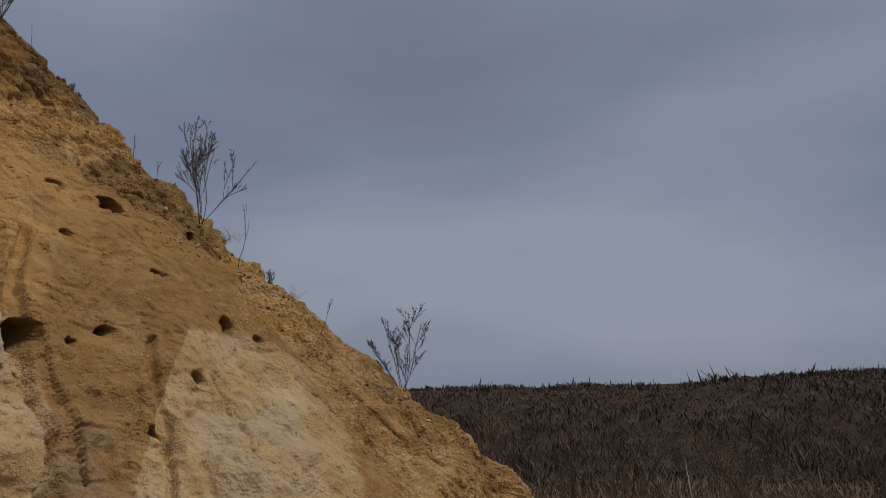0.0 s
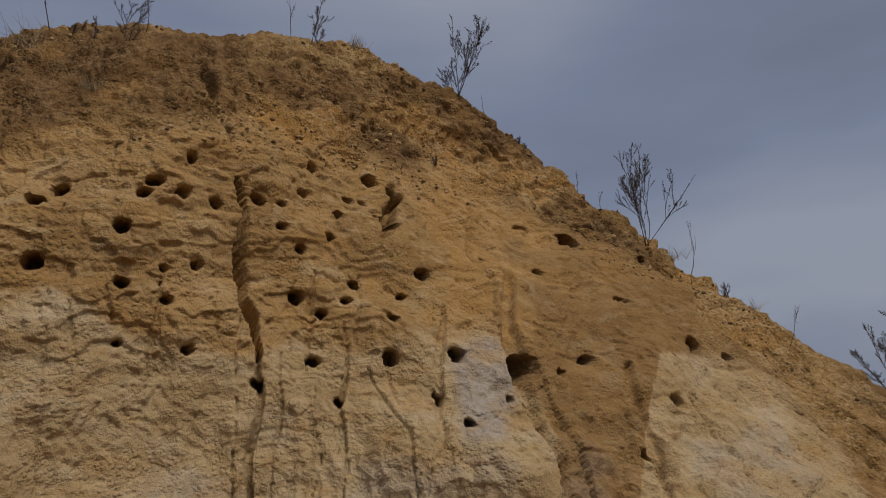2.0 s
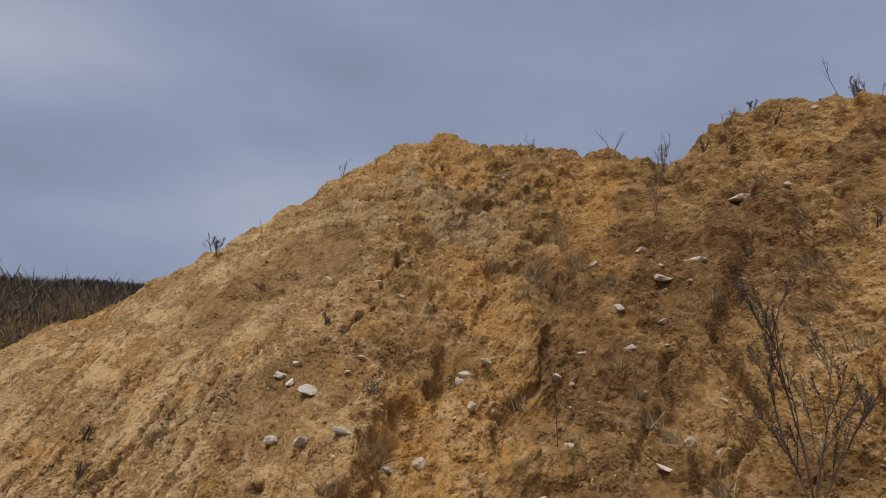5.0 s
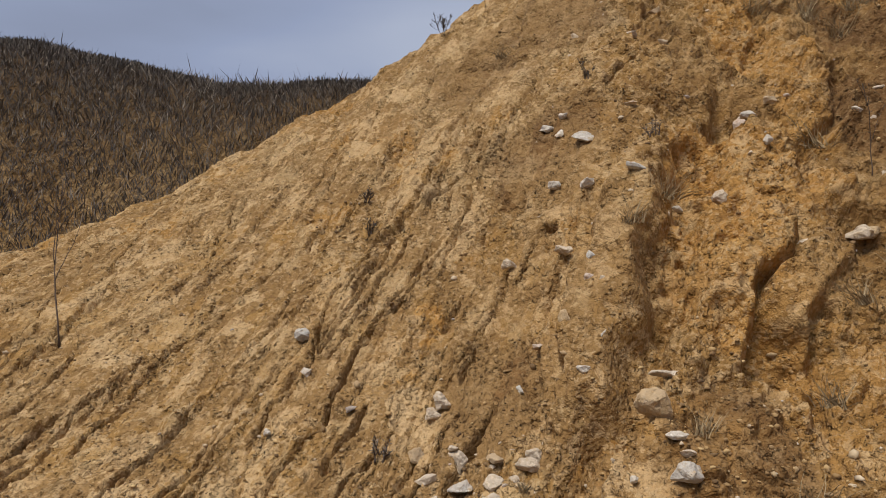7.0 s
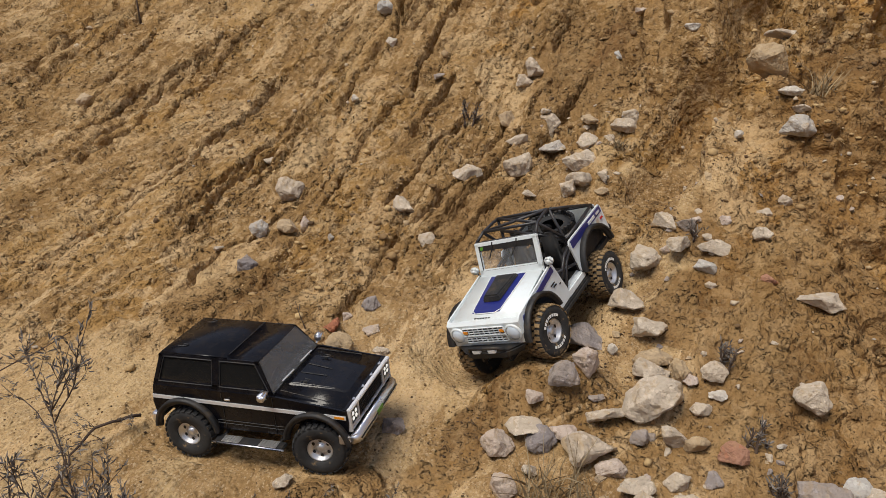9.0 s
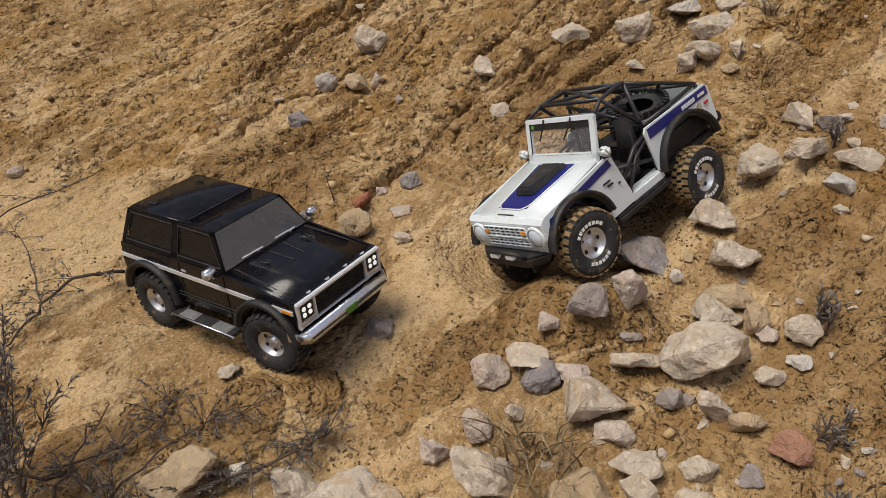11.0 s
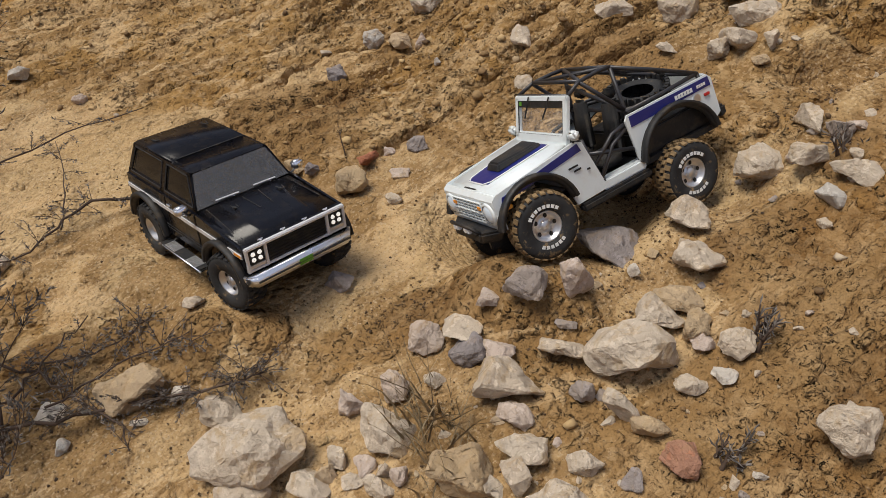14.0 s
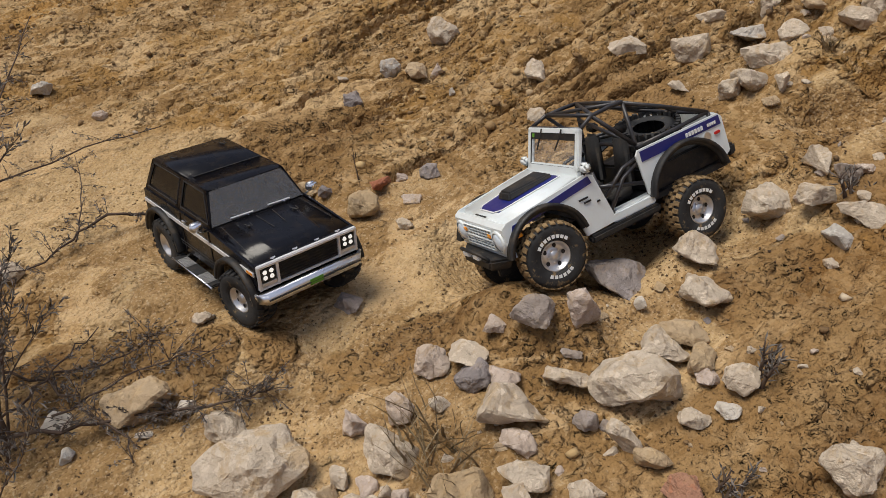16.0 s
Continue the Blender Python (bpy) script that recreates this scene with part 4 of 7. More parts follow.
CREST_ROW = int(np.searchsorted(SS, 7.0)) + 1
FLOOR_ROW = int(np.searchsorted(SS, 1.0)) + 1
col_at = lambda deg: int(np.searchsorted(fine_az, deg))
COL_END = len(AZ)
sheet("sand_cliff", (FLOOR_ROW - 1, CREST_ROW), (0, col_at(56.0) + 1), SAND, "steep ochre and cream sand cliff riddled with round burrows", "sand cliff")
sheet("sand_slope", (FLOOR_ROW - 1, CREST_ROW), (col_at(56.0), len(fine_az)), SAND, "ochre sandy slope cut by rain rills and strewn with stones", "sand slope")
sheet("ground_back", (FLOOR_ROW - 1, CREST_ROW), (len(fine_az) - 1, COL_END + 1), SAND, "bare sandy floor of the pit behind the bank", "ground")
sheet("ground_floor", (0, FLOOR_ROW), (0, COL_END + 1), SAND, "bare sandy floor of the pit at the foot of the bank", "ground")
sheet("ground", (CREST_ROW - 1, len(SS)), (0, COL_END + 1), SAND, "weedy brown land that rolls away to the horizon", "ground")


# ---- the two model trucks ----
def wheel(parent, at, radius, width, rim_r, outward, steer=0.0, spokes=5, marks=True, muddy=True):
    """A chunky off-road wheel: tyre (tread, sidewall marks), rim. outward: +1 faces +y, -1 faces -y."""
    m = Matrix.Translation(at) @ pose(0, 0, 0, 0, 0, steer)
    if outward < 0:
        m = m @ pose(0, 0, 0, 0, 0, 180)
    h = width / 2
    hub = new("wheel")
    hub.parent, hub.matrix_local = parent, m
    side = turned([(rim_r, h * 0.80), (rim_r * 1.06, h * 0.97), (radius * 0.80, h), (radius * 0.92, h * 0.90), (radius * 0.935, h * 0.6), (radius * 0.935, -h * 0.6),
                   (radius * 0.92, -h * 0.90), (radius * 0.80, -h), (rim_r, -h * 0.85)], 40)
    tyre = part("tyre", side, TYRE_DUSTY if muddy else TYRE_CLEAN, hub, "black rubber off-road tyre", True)
    lugs = bmesh.new()
    n = 26
    for k in range(n):
        for row, (y0, y1, lift, twist) in enumerate(((-1.0, -0.52, 0.0, 0.5), (-0.46, -0.04, 0.5, -0.35), (0.04, 0.46, 0.0, 0.35), (0.52, 1.0, 0.5, -0.5))):
            a = 2 * math.pi * (k + lift) / n
            w = 2 * math.pi / n * 0.34
            co = []
            for rr in (0.92, 1.0):
                for s, yy in ((-1, y0), (1, y0), (1, y1), (-1, y1)):
                    drop = 0.955 if abs(yy) > 0.9 and rr > 0.95 else 1.0
                    aa = a + s * w * (0.8 if rr > 0.95 else 1.0) + twist * w * yy
                    r = radius * rr * drop
                    co.append((r * math.cos(aa), h * yy * (1.0 if rr < 0.95 else 0.99), r * math.sin(aa)))
            hexa(co, 0, lugs)
    part("tread", lugs, TYRE_MUDDY if muddy else TYRE_CLEAN, tyre, "tread lugs caked with sand" if muddy else "deep black tread lugs")
    if marks:
        for centre, count in ((90, 8), (-90, 6)):
            bm = bmesh.new()
            for k in range(count):
                a = radians(centre + (k - (count - 1) / 2) * 13)
                a0, a1 = a - radians(4.6), a + radians(4.6)
                r0, r1, y = rim_r * 1.20, rim_r * 1.42, h * 1.012
                co = [(r0 * math.cos(a0), y - .002, r0 * math.sin(a0)), (r1 * math.cos(a0), y - .002, r1 * math.sin(a0)), (r1 * math.cos(a1), y - .002, r1 * math.sin(a1)), (r0 * math.cos(a1), y - .002, r0 * math.sin(a1))]
                hexa(co + [(x, y, z) for x, _, z in co], 0, bm)
            part("sidewall_marking", bm, WHITE_MARK, tyre, "row of white sidewall marks")
    rim = turned([(rim_r * 1.02, h * 0.72), (rim_r * 1.0, h * 0.86), (rim_r * 0.90, h * 0.82), (rim_r * 0.84, h * 0.45), (rim_r * 0.5, h * 0.38), (rim_r * 0.36, h * 0.52), (rim_r * 0.30, h * 0.66), (0.0005, h * 0.68)], 32)
    turned([(rim_r * 1.02, h * 0.72), (rim_r * 0.95, -h * 0.8)], 32, rim)
    r_ob = part("rim", rim, SATIN, hub, "satin silver metal rim", True)
    # flat black discs on the closed rim; the holes' inner shade is put in as colour
    hole_discs = bmesh.new()
    for k in range(spokes):
        a = 2 * math.pi * (k + .5) / spokes
        turned_hole = bmesh.ops.create_circle(hole_discs, cap_ends=True, segments=12, radius=rim_r * 0.13)
        bmesh.ops.transform(hole_discs, verts=turned_hole["verts"], matrix=Matrix.Translation((rim_r * 0.66 * math.cos(a), h * 0.455, rim_r * 0.66 * math.sin(a))) @ pose(0, 0, 0, 90, 0, 0) @ Matrix.Diagonal((1, 1.2, 1, 1)))
    part("rim_opening", hole_discs, BLACK_PLASTIC, r_ob, "dark round rim openings")
    nuts = bmesh.new()
    for k in range(5):
        a = 2 * math.pi * k / 5
        bmesh.ops.create_cone(nuts, cap_ends=True, segments=6, radius1=rim_r * .06, radius2=rim_r * .05, depth=.003,
                              matrix=Matrix.Translation((rim_r * .42 * math.cos(a), h * .52, rim_r * .42 * math.sin(a))) @ pose(0, 0, 0, 90, 0, 0))
    part("wheel_nut", nuts, CHROME, r_ob, "ring of small wheel nuts")
    return hub


def flare(parent, cx, cz, r, y, side, a0=-8, a1=188, mat=None, width=0.014):
    """A wheel-arch flare: a rounded lip along the arch."""
    bm = bmesh.new()
    pts = arc(cx, cz, r, a0, a1, 18)
    tube([(x, y + side * width * .35, z) for x, z in pts], 0.0062, 6, bm)
    prev = None
    for (x, z) in pts:
        k = 1 + 0.006 / r
        q = [bm.verts.new(c) for c in ((x, y - side * .002, z), (x, y + side * width, z), (cx + (x - cx) * k, y + side * width, cz + (z - cz) * k), (cx + (x - cx) * k, y - side * .002, cz + (z - cz) * k))]
        if prev:
            for i in range(4):
                bm.faces.new((prev[i], prev[(i + 1) % 4], q[(i + 1) % 4], q[i]))
        prev = q
    return part("fender_flare", bm, mat or BLACK_PLASTIC, parent, "", True)


def white_truck(m, hubs):
    """An open 4x4: white tub, blue stripes, black tube cage."""
    t = thing("model_truck", m, "white open-top model truck with blue stripes, tilted over stones", "model truck")
    HW = 0.094
    fx, rx, cowl = 0.143, -0.143, 0.048
    # sides, with arches and door openings
    for s in (1, -1):
        y0, y1 = s * (HW - .004), s * HW
        front = [(.207, .040), (.209, .094), (.200, .100), (cowl - .004, .118), (.030, .112), (.012, .040), (.010, .022), (.070, .020)] + arc(fx, .030, .070, 178, 20, 14)
        part("front_fender", prism(front, y0, y1), WHITE_PAINT, t)
        quarter = [(-.072, .022), (-.064, .040), (-.058, .108), (-.064, .116), (-.236, .116), (-.243, .108), (-.246, .046), (-.228, .034)] + arc(rx - .004, .018, .078, 168, 8, 14)
        part("rear_quarter", prism(quarter, y0, y1), WHITE_PAINT, t)
        part("sill", box(-.075, .014, min(y0, s * (HW - .022)), max(y1, s * (HW - .022)), .018, .036, .003), WHITE_PAINT, t)
        part("rock_slider", box(-.078, .066, min(s * .084, s * .101), max(s * .084, s * .101), .004, .018, .004), BLACK_PLASTIC, t, "black sill guard")
        flare(t, fx, .030, .069, s * HW, s, 12, 172)
        flare(t, rx - .004, .018, .077, s * HW, s, 10, 172)
        ys = s * (HW + .0012)
        stripe = [(.196, .0815), (.192, .092), (.040, .1135), (.036, .1005)]
        part("side_stripe", prism(stripe, s * (HW - .001), ys), BLUE_PAINT, t, "blue stripe along the fender")
        stripe = [(-.066, .095), (-.066, .113), (-.236, .113), (-.238, .097)]
        part("side_stripe", prism(stripe, s * (HW - .001), ys), BLUE_PAINT, t, "blue stripe along the bed side")
        mk = bmesh.new()
        for k in range(6):
            box(-.166 - k * .0065, -.1612 - k * .0065, min(ys, ys + s * .0012), max(ys, ys + s * .0012), .1005, .1075, 0, mk)
        for k in range(4):
            box(-.212 - k * .005, -.2085 - k * .005, min(ys, ys + s * .0012), max(ys, ys + s * .0012), .1015, .1065, 0, mk)
        part("sponsor_mark", mk, WHITE_MARK, t, "short white marks on the stripe")
        for xa, zz, w in ((.050, .080, .018), (.046, .073, .014), (.030, .066, .006)):
            part("fender_badge", box(xa, xa + w, min(ys, ys + s * .001), max(ys, ys + s * .001), zz, zz + .003), BLACK_PLASTIC, t, "small dark mark on the fender")
        part("side_marker", box(.180, .196, min(ys - s * .002, ys + s * .002), max(ys - s * .002, ys + s * .002), .070, .077, .001), ORANGE, t, "amber side marker")
        part("rear_marker", box(-.232, -.220, min(ys - s * .002, ys + s * .002), max(ys - s * .002, ys + s * .002), .083, .088, .001), RED_LENS, t, "red side marker")
        cap = turned([(.0005, .002), (.0075, .0016), (.0078, -.001)], 16)
        bmesh.ops.transform(cap, verts=cap.verts, matrix=Matrix.Translation((-.205, s * HW, .086)) @ (pose(0, 0, 0) if s > 0 else pose(0, 0, 0, 0, 0, 180)))
        part("fuel_cap", cap, SATIN, t, "round silver cap")
        part("tail_light", box(-.2475, -.240, s * HW - .0125 if s > 0 else s * HW + .002, s * HW - .002 if s > 0 else s * HW + .0125, .070, .100, .002), RED_LENS, t, "red tail light")
    # nose
    hood = hexa([(cowl, -HW + .002, .100), (.203, -HW + .002, .082), (.203, HW - .002, .082), (cowl, HW - .002, .100),
                 (cowl, -HW + .004, .1195), (.200, -HW + .010, .1005), (.200, HW - .010, .1005), (cowl, HW - .004, .1195)], .006)
    part("hood", hood, WHITE_PAINT, t, "", True)
    decal = hexa([(.062, -.036, .1178), (.182, -.036, .1028), (.182, .036, .1028), (.062, .036, .1178), (.062, -.047, .1195), (.178, -.034, .1050), (.178, .034, .1050), (.062, .047, .1195)])
    part("hood_stripe", decal, BLUE_PAINT, t, "blue hood panel edged in white")
    edge = bmesh.new()
    for s in (1, -1):
        tube([(.062, s * .047, .1194), (.176, s * .036, .1050)], .0011, 5, edge)
    tube([(.176, -.036, .1050), (.186, -.024, .1038), (.186, .024, .1038), (.176, .036, .1050)], .0011, 5, edge)
    part("stripe_edging", edge, WHITE_MARK, t, "thin white edge line")
    scoop = hexa([(.064, -.031, .117), (.152, -.023, .107), (.152, .023, .107), (.064, .031, .117), (.068, -.026, .1265), (.146, -.018, .1215), (.146, .018, .1215), (.068, .026, .1265)], .003)
    part("hood_scoop", scoop, BLACK_PLASTIC, t, "matt black hood scoop")
    bm = bmesh.new()
    for k in range(6):
        box(.1975, .2005, -.020 + k * .007, -.0152 + k * .007, .1002, .1014, 0, bm)
    part("hood_badge", bm, BLACK_PLASTIC, t, "small black badge marks")
    part("front_panel", prism([(.198, .040), (.209, .042), (.211, .092), (.203, .099), (.198, .097)], -HW + .001, HW - .001, None, .0015), WHITE_PAINT, t)
    part("grille_back", box(.2095, .2118, -.052, .052, .052, .086), BLACK_PLASTIC, t, "black grille recess")
    for k in range(7):
        part("grille_bar", box(.2112, .2148, -.052, .052, .052 + k * .0056, .0533 + k * .0056), WHITE_PAINT, t, "thin white grille bar")
    for k in range(9):
        part("grille_upright", box(.2112, .2146, -.0525 + k * .0131, -.0512 + k * .0131, .052, .0862), WHITE_PAINT, t)
    part("grille_band", box(.2112, .2155, -.054, .054, .0665, .0705, .001), WHITE_PAINT, t)
    for s in (1, -1):
        lamp = turned([(.0005, .0055), (.010, .0045), (.0150, .0015), (.0168, -.002)], 24)
        bmesh.ops.transform(lamp, verts=lamp.verts, matrix=Matrix.Translation((.2125, s * .071, .069)) @ pose(0, 0, 0, 0, 0, -90))
        hl = part("headlight", lamp, LAMP_GLASS, t, "round clear headlight", True)
        ring = turned([(.0165, .002), (.0195, .0015), (.020, -.002)], 24)
        bmesh.ops.transform(ring, verts=ring.verts, matrix=Matrix.Translation((.2125, s * .071, .069)) @ pose(0, 0, 0, 0, 0, -90))
        part("bezel", ring, WHITE_PAINT, hl, "", True)
        part("turn_lamp", box(.211, .2165, s * .047 - .005, s * .047 + .005, .074, .081, .001), ORANGE, t, "amber turn lamp")
        part("fog_lamp", box(.232, .241, s * .020 - .010, s * .020 + .010, .040, .0505, .002), WHITE_MARK, t, "square white fog lamp")
    bump = hexa([(.205, -.075, .020), (.234, -.048, .022), (.234, .048, .022), (.205, .075, .020), (.205, -.094, .042), (.232, -.055, .040), (.232, .055, .040), (.205, .094, .042)], .004)
    part("front_bumper", bump, BLACK_PLASTIC, t, "black winch bumper")
    part("bumper_hoop", tube([(.228, -.045, .038), (.238, -.036, .052), (.238, .036, .052), (.228, .045, .038)], .0032, 8), BLACK_PLASTIC, t, "", True)
    part("rear_bumper", box(-.262, -.244, -.092, .092, .034, .054, .004), BLACK_PLASTIC, t, "black rear bumper")
    part("tailgate", box(-.246, -.241, -HW + .014, HW - .014, .040, .115, .002), WHITE_PAINT, t)
    # windscreen
    ws = new("windscreen_frame")
    ws.parent = t
    bx, bz, tx, tz, yw = .046, .119, .022, .184, .084
    fr = bmesh.new()
    def bar(p, q, w, d):
        p, q = Vector(p), Vector(q)
        ax = (q - p).normalized()
        n = Vector((tz - bz, 0, -(tx - bx))).normalized()
        sd = ax.cross(n)
        hexa([tuple(p + sd * a * w + n * b * d) for a, b in ((-1, -1), (1, -1), (1, 1), (-1, 1))] + [tuple(q + sd * a * w + n * b * d) for a, b in ((-1, -1), (1, -1), (1, 1), (-1, 1))], .0015, fr)
    lerp = lambda k, y: (bx + (tx - bx) * k, y, bz + (tz - bz) * k)
    bar(lerp(.0, -yw), lerp(.0, yw), .012, .004)
    bar(lerp(.98, -yw), lerp(.98, yw), .005, .004)
    for s in (1, -1):
        bar(lerp(0, s * (yw - .006)), lerp(1, s * (yw - .006)), .006, .004)
    mesh_frame = part("frame", fr, WHITE_PAINT, t)
    ws.name = "windscreen"
    glass = hexa([lerp(.14, -yw + .010), lerp(.14, yw - .010), lerp(.93, yw - .010), lerp(.93, -yw + .010)] + [tuple(Vector(lerp(k, y)) + Vector((.0012, 0, .0004))) for k, y in ((.14, -yw + .010), (.14, yw - .010), (.93, yw - .010), (.93, -yw + .010))])
    g = part("pane", glass, WINDSCREEN, ws, "clear windscreen pane")
    g.visible_shadow = False
    o = Vector((.0026, 0, .001))
    strip = hexa([tuple(Vector(lerp(k, y)) + o * e) for e in (.6, 1) for k, y in ((.76, -yw + .010), (.76, yw - .010), (.935, yw - .010), (.935, -yw + .010))])
    part("sun_strip", strip, BLACK_PLASTIC, ws, "black strip along the top of the pane")
    seal = bmesh.new()
    for p, q in (((.13, -yw + .011), (.13, yw - .011)), ((.13, -yw + .011), (.93, -yw + .011)), ((.13, yw - .011), (.93, yw - .011))):
        tube([Vector(lerp(*p)) + o, Vector(lerp(*q)) + o], .0014, 5, seal)
    part("seal", seal, BLACK_PLASTIC, ws, "black rubber seal")
    for ya, yb in ((-.032, -.048), (.034, .012)):
        w = tube([Vector(lerp(1.02, ya)) + o * 2.2, Vector(lerp(.80, ya * .8 + yb * .2)) + o * 2.6, Vector(lerp(.50, yb)) + o * 1.7], .0014, 5)
        part("wiper", w, BLACK_PLASTIC, ws, "thin black wiper")
    mk = hexa([tuple(Vector(lerp(k, y)) + o * e) for e in (1, 1.2) for k, y in ((.80, -yw + .014), (.80, -yw + .022), (.90, -yw + .022), (.90, -yw + .014))])
    part("sticker", mk, GREEN, ws, "small green sticker")
    for s in (1, -1):
        mr = box(.036, .050, min(s * .090, s * .110), max(s * .090, s * .110), .122, .138, .004)
        mo = part("mirror", mr, WHITE_PAINT, t, "small white door mirror", True)
        part("mirror_arm", tube([(.044, s * .088, .112), (.043, s * .098, .124)], .0022, 6), BLACK_PLASTIC, mo)
    # cage
    cage = new("roll_cage")
    cage.parent = t
    R = .0036
    top = .192
    bars = []
    for s in (1, -1):
        bars += [[(.020, s * .081, .186), (-.010, s * .074, .197), (-.050, s * .070, top + .006), (-.075, s * .070, top + .004)],
                 [(-.075, s * .070, top + .004), (-.073, s * .080, .118), (-.070, s * .086, .030)],
                 [(-.075, s * .070, top + .003), (-.150, s * .076, .160), (-.226, s * .083, .122)],
                 [(-.226, s * .083, .122), (-.150, s * .085, .120), (-.070, s * .086, .120)],
                 [(.024, s * .084, .112), (.018, s * .088, .060), (.006, s * .088, .030)],
                 [(-.070, s * .086, .100), (-.025, s * .090, .082), (.012, s * .090, .040)],
                 [(.020, s * .089, .086), (-.066, s * .088, .058)],
                 [(-.066, s * .086, .104), (-.030, s * .089, .098), (.020, s * .089, .062)],
                 [(-.010, s * .074, .197), (-.073, s * .080, .122)],
                 [(-.073, s * .082, .122), (-.226, s * .083, .096)],
                 [(-.226, s * .083, .122), (-.232, s * .083, .060)]]
    bars += [[(-.075, -.070, top + .004), (-.075, .070, top + .004)], [(-.012, -.074, .197), (-.012, .074, .197)], [(.020, -.081, .186), (.020, .081, .186)],
             [(-.012, -.074, .197), (-.075, .070, top + .004)], [(-.012, .074, .197), (-.075, -.070, top + .004)], [(-.073, -.082, .120), (-.073, .082, .120)],
             [(-.075, -.070, top), (-.150, .0, .158)], [(-.075, .070, top), (-.150, .0, .158)], [(-.150, -.076, .160), (-.150, .076, .160)], [(-.226, -.083, .122), (-.226, .083, .122)],
             [(-.074, -.075, .165), (-.073, .080, .122)], [(-.150, -.076, .160), (-.226, .0, .122)], [(-.150, .076, .160), (-.226, .0, .122)]]
    for b in bars:
        part("cage_bar", tube(b, R, 8), CAGE, cage, "", True)
    # cabin
    part("tub_floor", box(-.238, .045, -.088, .088, .020, .030), BLACK_PLASTIC, t, "black tub floor")
    part("bed_box", box(-.236, -.082, -.080, .080, .030, .074, .004), BLACK_PLASTIC, t, "black bed box over the rear axle")
    part("dashboard", box(.020, .047, -.086, .086, .080, .113, .005), BLACK_PLASTIC, t, "black dashboard")
    part("tunnel", box(-.080, .030, -.016, .016, .028, .052, .005), BLACK_PLASTIC, t)
    wheel_bm = bmesh.new()
    ringpts = [(.012 + .006 * math.sin(a), .040 + .017 * math.cos(a), .104 + .016 * math.sin(a)) for a in (2 * math.pi * k / 20 for k in range(21))]
    tube(ringpts, .0022, 6, wheel_bm)
    tube([(.012, .040, .104), (.034, .040, .094)], .002, 6, wheel_bm)
    part("steering_wheel", wheel_bm, BLACK_PLASTIC, t, "", True)
    for s in (1, -1):
        seat = new("seat")
        seat.parent = t
        part("cushion", box(-.056, -.010, s * .043 - .024, s * .043 + .024, .036, .060, .006), SEAT, seat, "", True)
        part("backrest", hexa([(-.066, s * .043 - .024, .052), (-.050, s * .043 - .024, .052), (-.050, s * .043 + .024, .052), (-.066, s * .043 + .024, .052),
                               (-.078, s * .043 - .020, .140), (-.066, s * .043 - .020, .140), (-.066, s * .043 + .020, .140), (-.078, s * .043 + .020, .140)], .006), SEAT, seat, "", True)
        part("headrest", box(-.084, -.070, s * .043 - .013, s * .043 + .013, .142, .158, .004), SEAT, seat, "", True)
    # spare wheel lying in the bed
    spare = new("spare_wheel")
    spare.parent, spare.matrix_local = t, Matrix.Translation((-.160, .0, .102)) @ pose(0, 0, 0, 78, 0, 0)
    part("spare_tyre", turned([(.028, .018), (.040, .021), (.050, .018), (.053, 0), (.050, -.018), (.040, -.021), (.028, -.018)], 32), TYRE_CLEAN, spare, "", True)
    lg = bmesh.new()
    for k in range(28):
        for row in (-1, 0, 1):
            a = 2 * math.pi * (k + .5 * (row == 0)) / 28
            a0, a1 = a - .07, a + .07
            hexa([(r * math.cos(q), y * .019, r * math.sin(q)) for r in (.049, .0565) for q, y in ((a0, row - .42), (a1, row - .42), (a1, row + .42), (a0, row + .42))], 0, lg)
    part("spare_tread", lg, TYRE_CLEAN, spare, "deep black tread")
    # running gear
    for xs in (fx, rx):
        part("axle", tube([(xs, -.09, hubs[0][2] if xs > 0 else hubs[2][2]), (xs, .09, hubs[0][2] if xs > 0 else hubs[2][2])], .009, 10), BLACK_PLASTIC, t, "", True)
        df = bmesh.new()
        bmesh.ops.create_icosphere(df, subdivisions=2, radius=.022, matrix=Matrix.Translation((xs, .02, hubs[0][2] if xs > 0 else hubs[2][2])))
        part("axle_housing", df, BLACK_PLASTIC, t, "", True)
    for s in (1, -1):
        part("frame_rail", box(-.235, .215, min(s * .030, s * .040), max(s * .030, s * .040), .000, .018, .002), BLACK_PLASTIC, t)
        for xs in (.118, -.118):
            part("shock", tube([(xs, s * .055, .060), (xs + (.01 if xs > 0 else -.01), s * .060, -.005)], .006, 8), SATIN, t, "", True)
            part("link", tube([(xs * .95, s * .040, .000), (0, s * .030, .004)], .003, 6), BLACK_PLASTIC, t, "", True)
    part("gearbox", box(-.05, .06, -.03, .03, .0, .028, .006), BLACK_PLASTIC, t)
    for k, (x, y, z) in enumerate(hubs):
        wheel(t, (x, y, z), .057, .043, .0255, 1 if y > 0 else -1, -6 if k < 2 else 0)
    return t


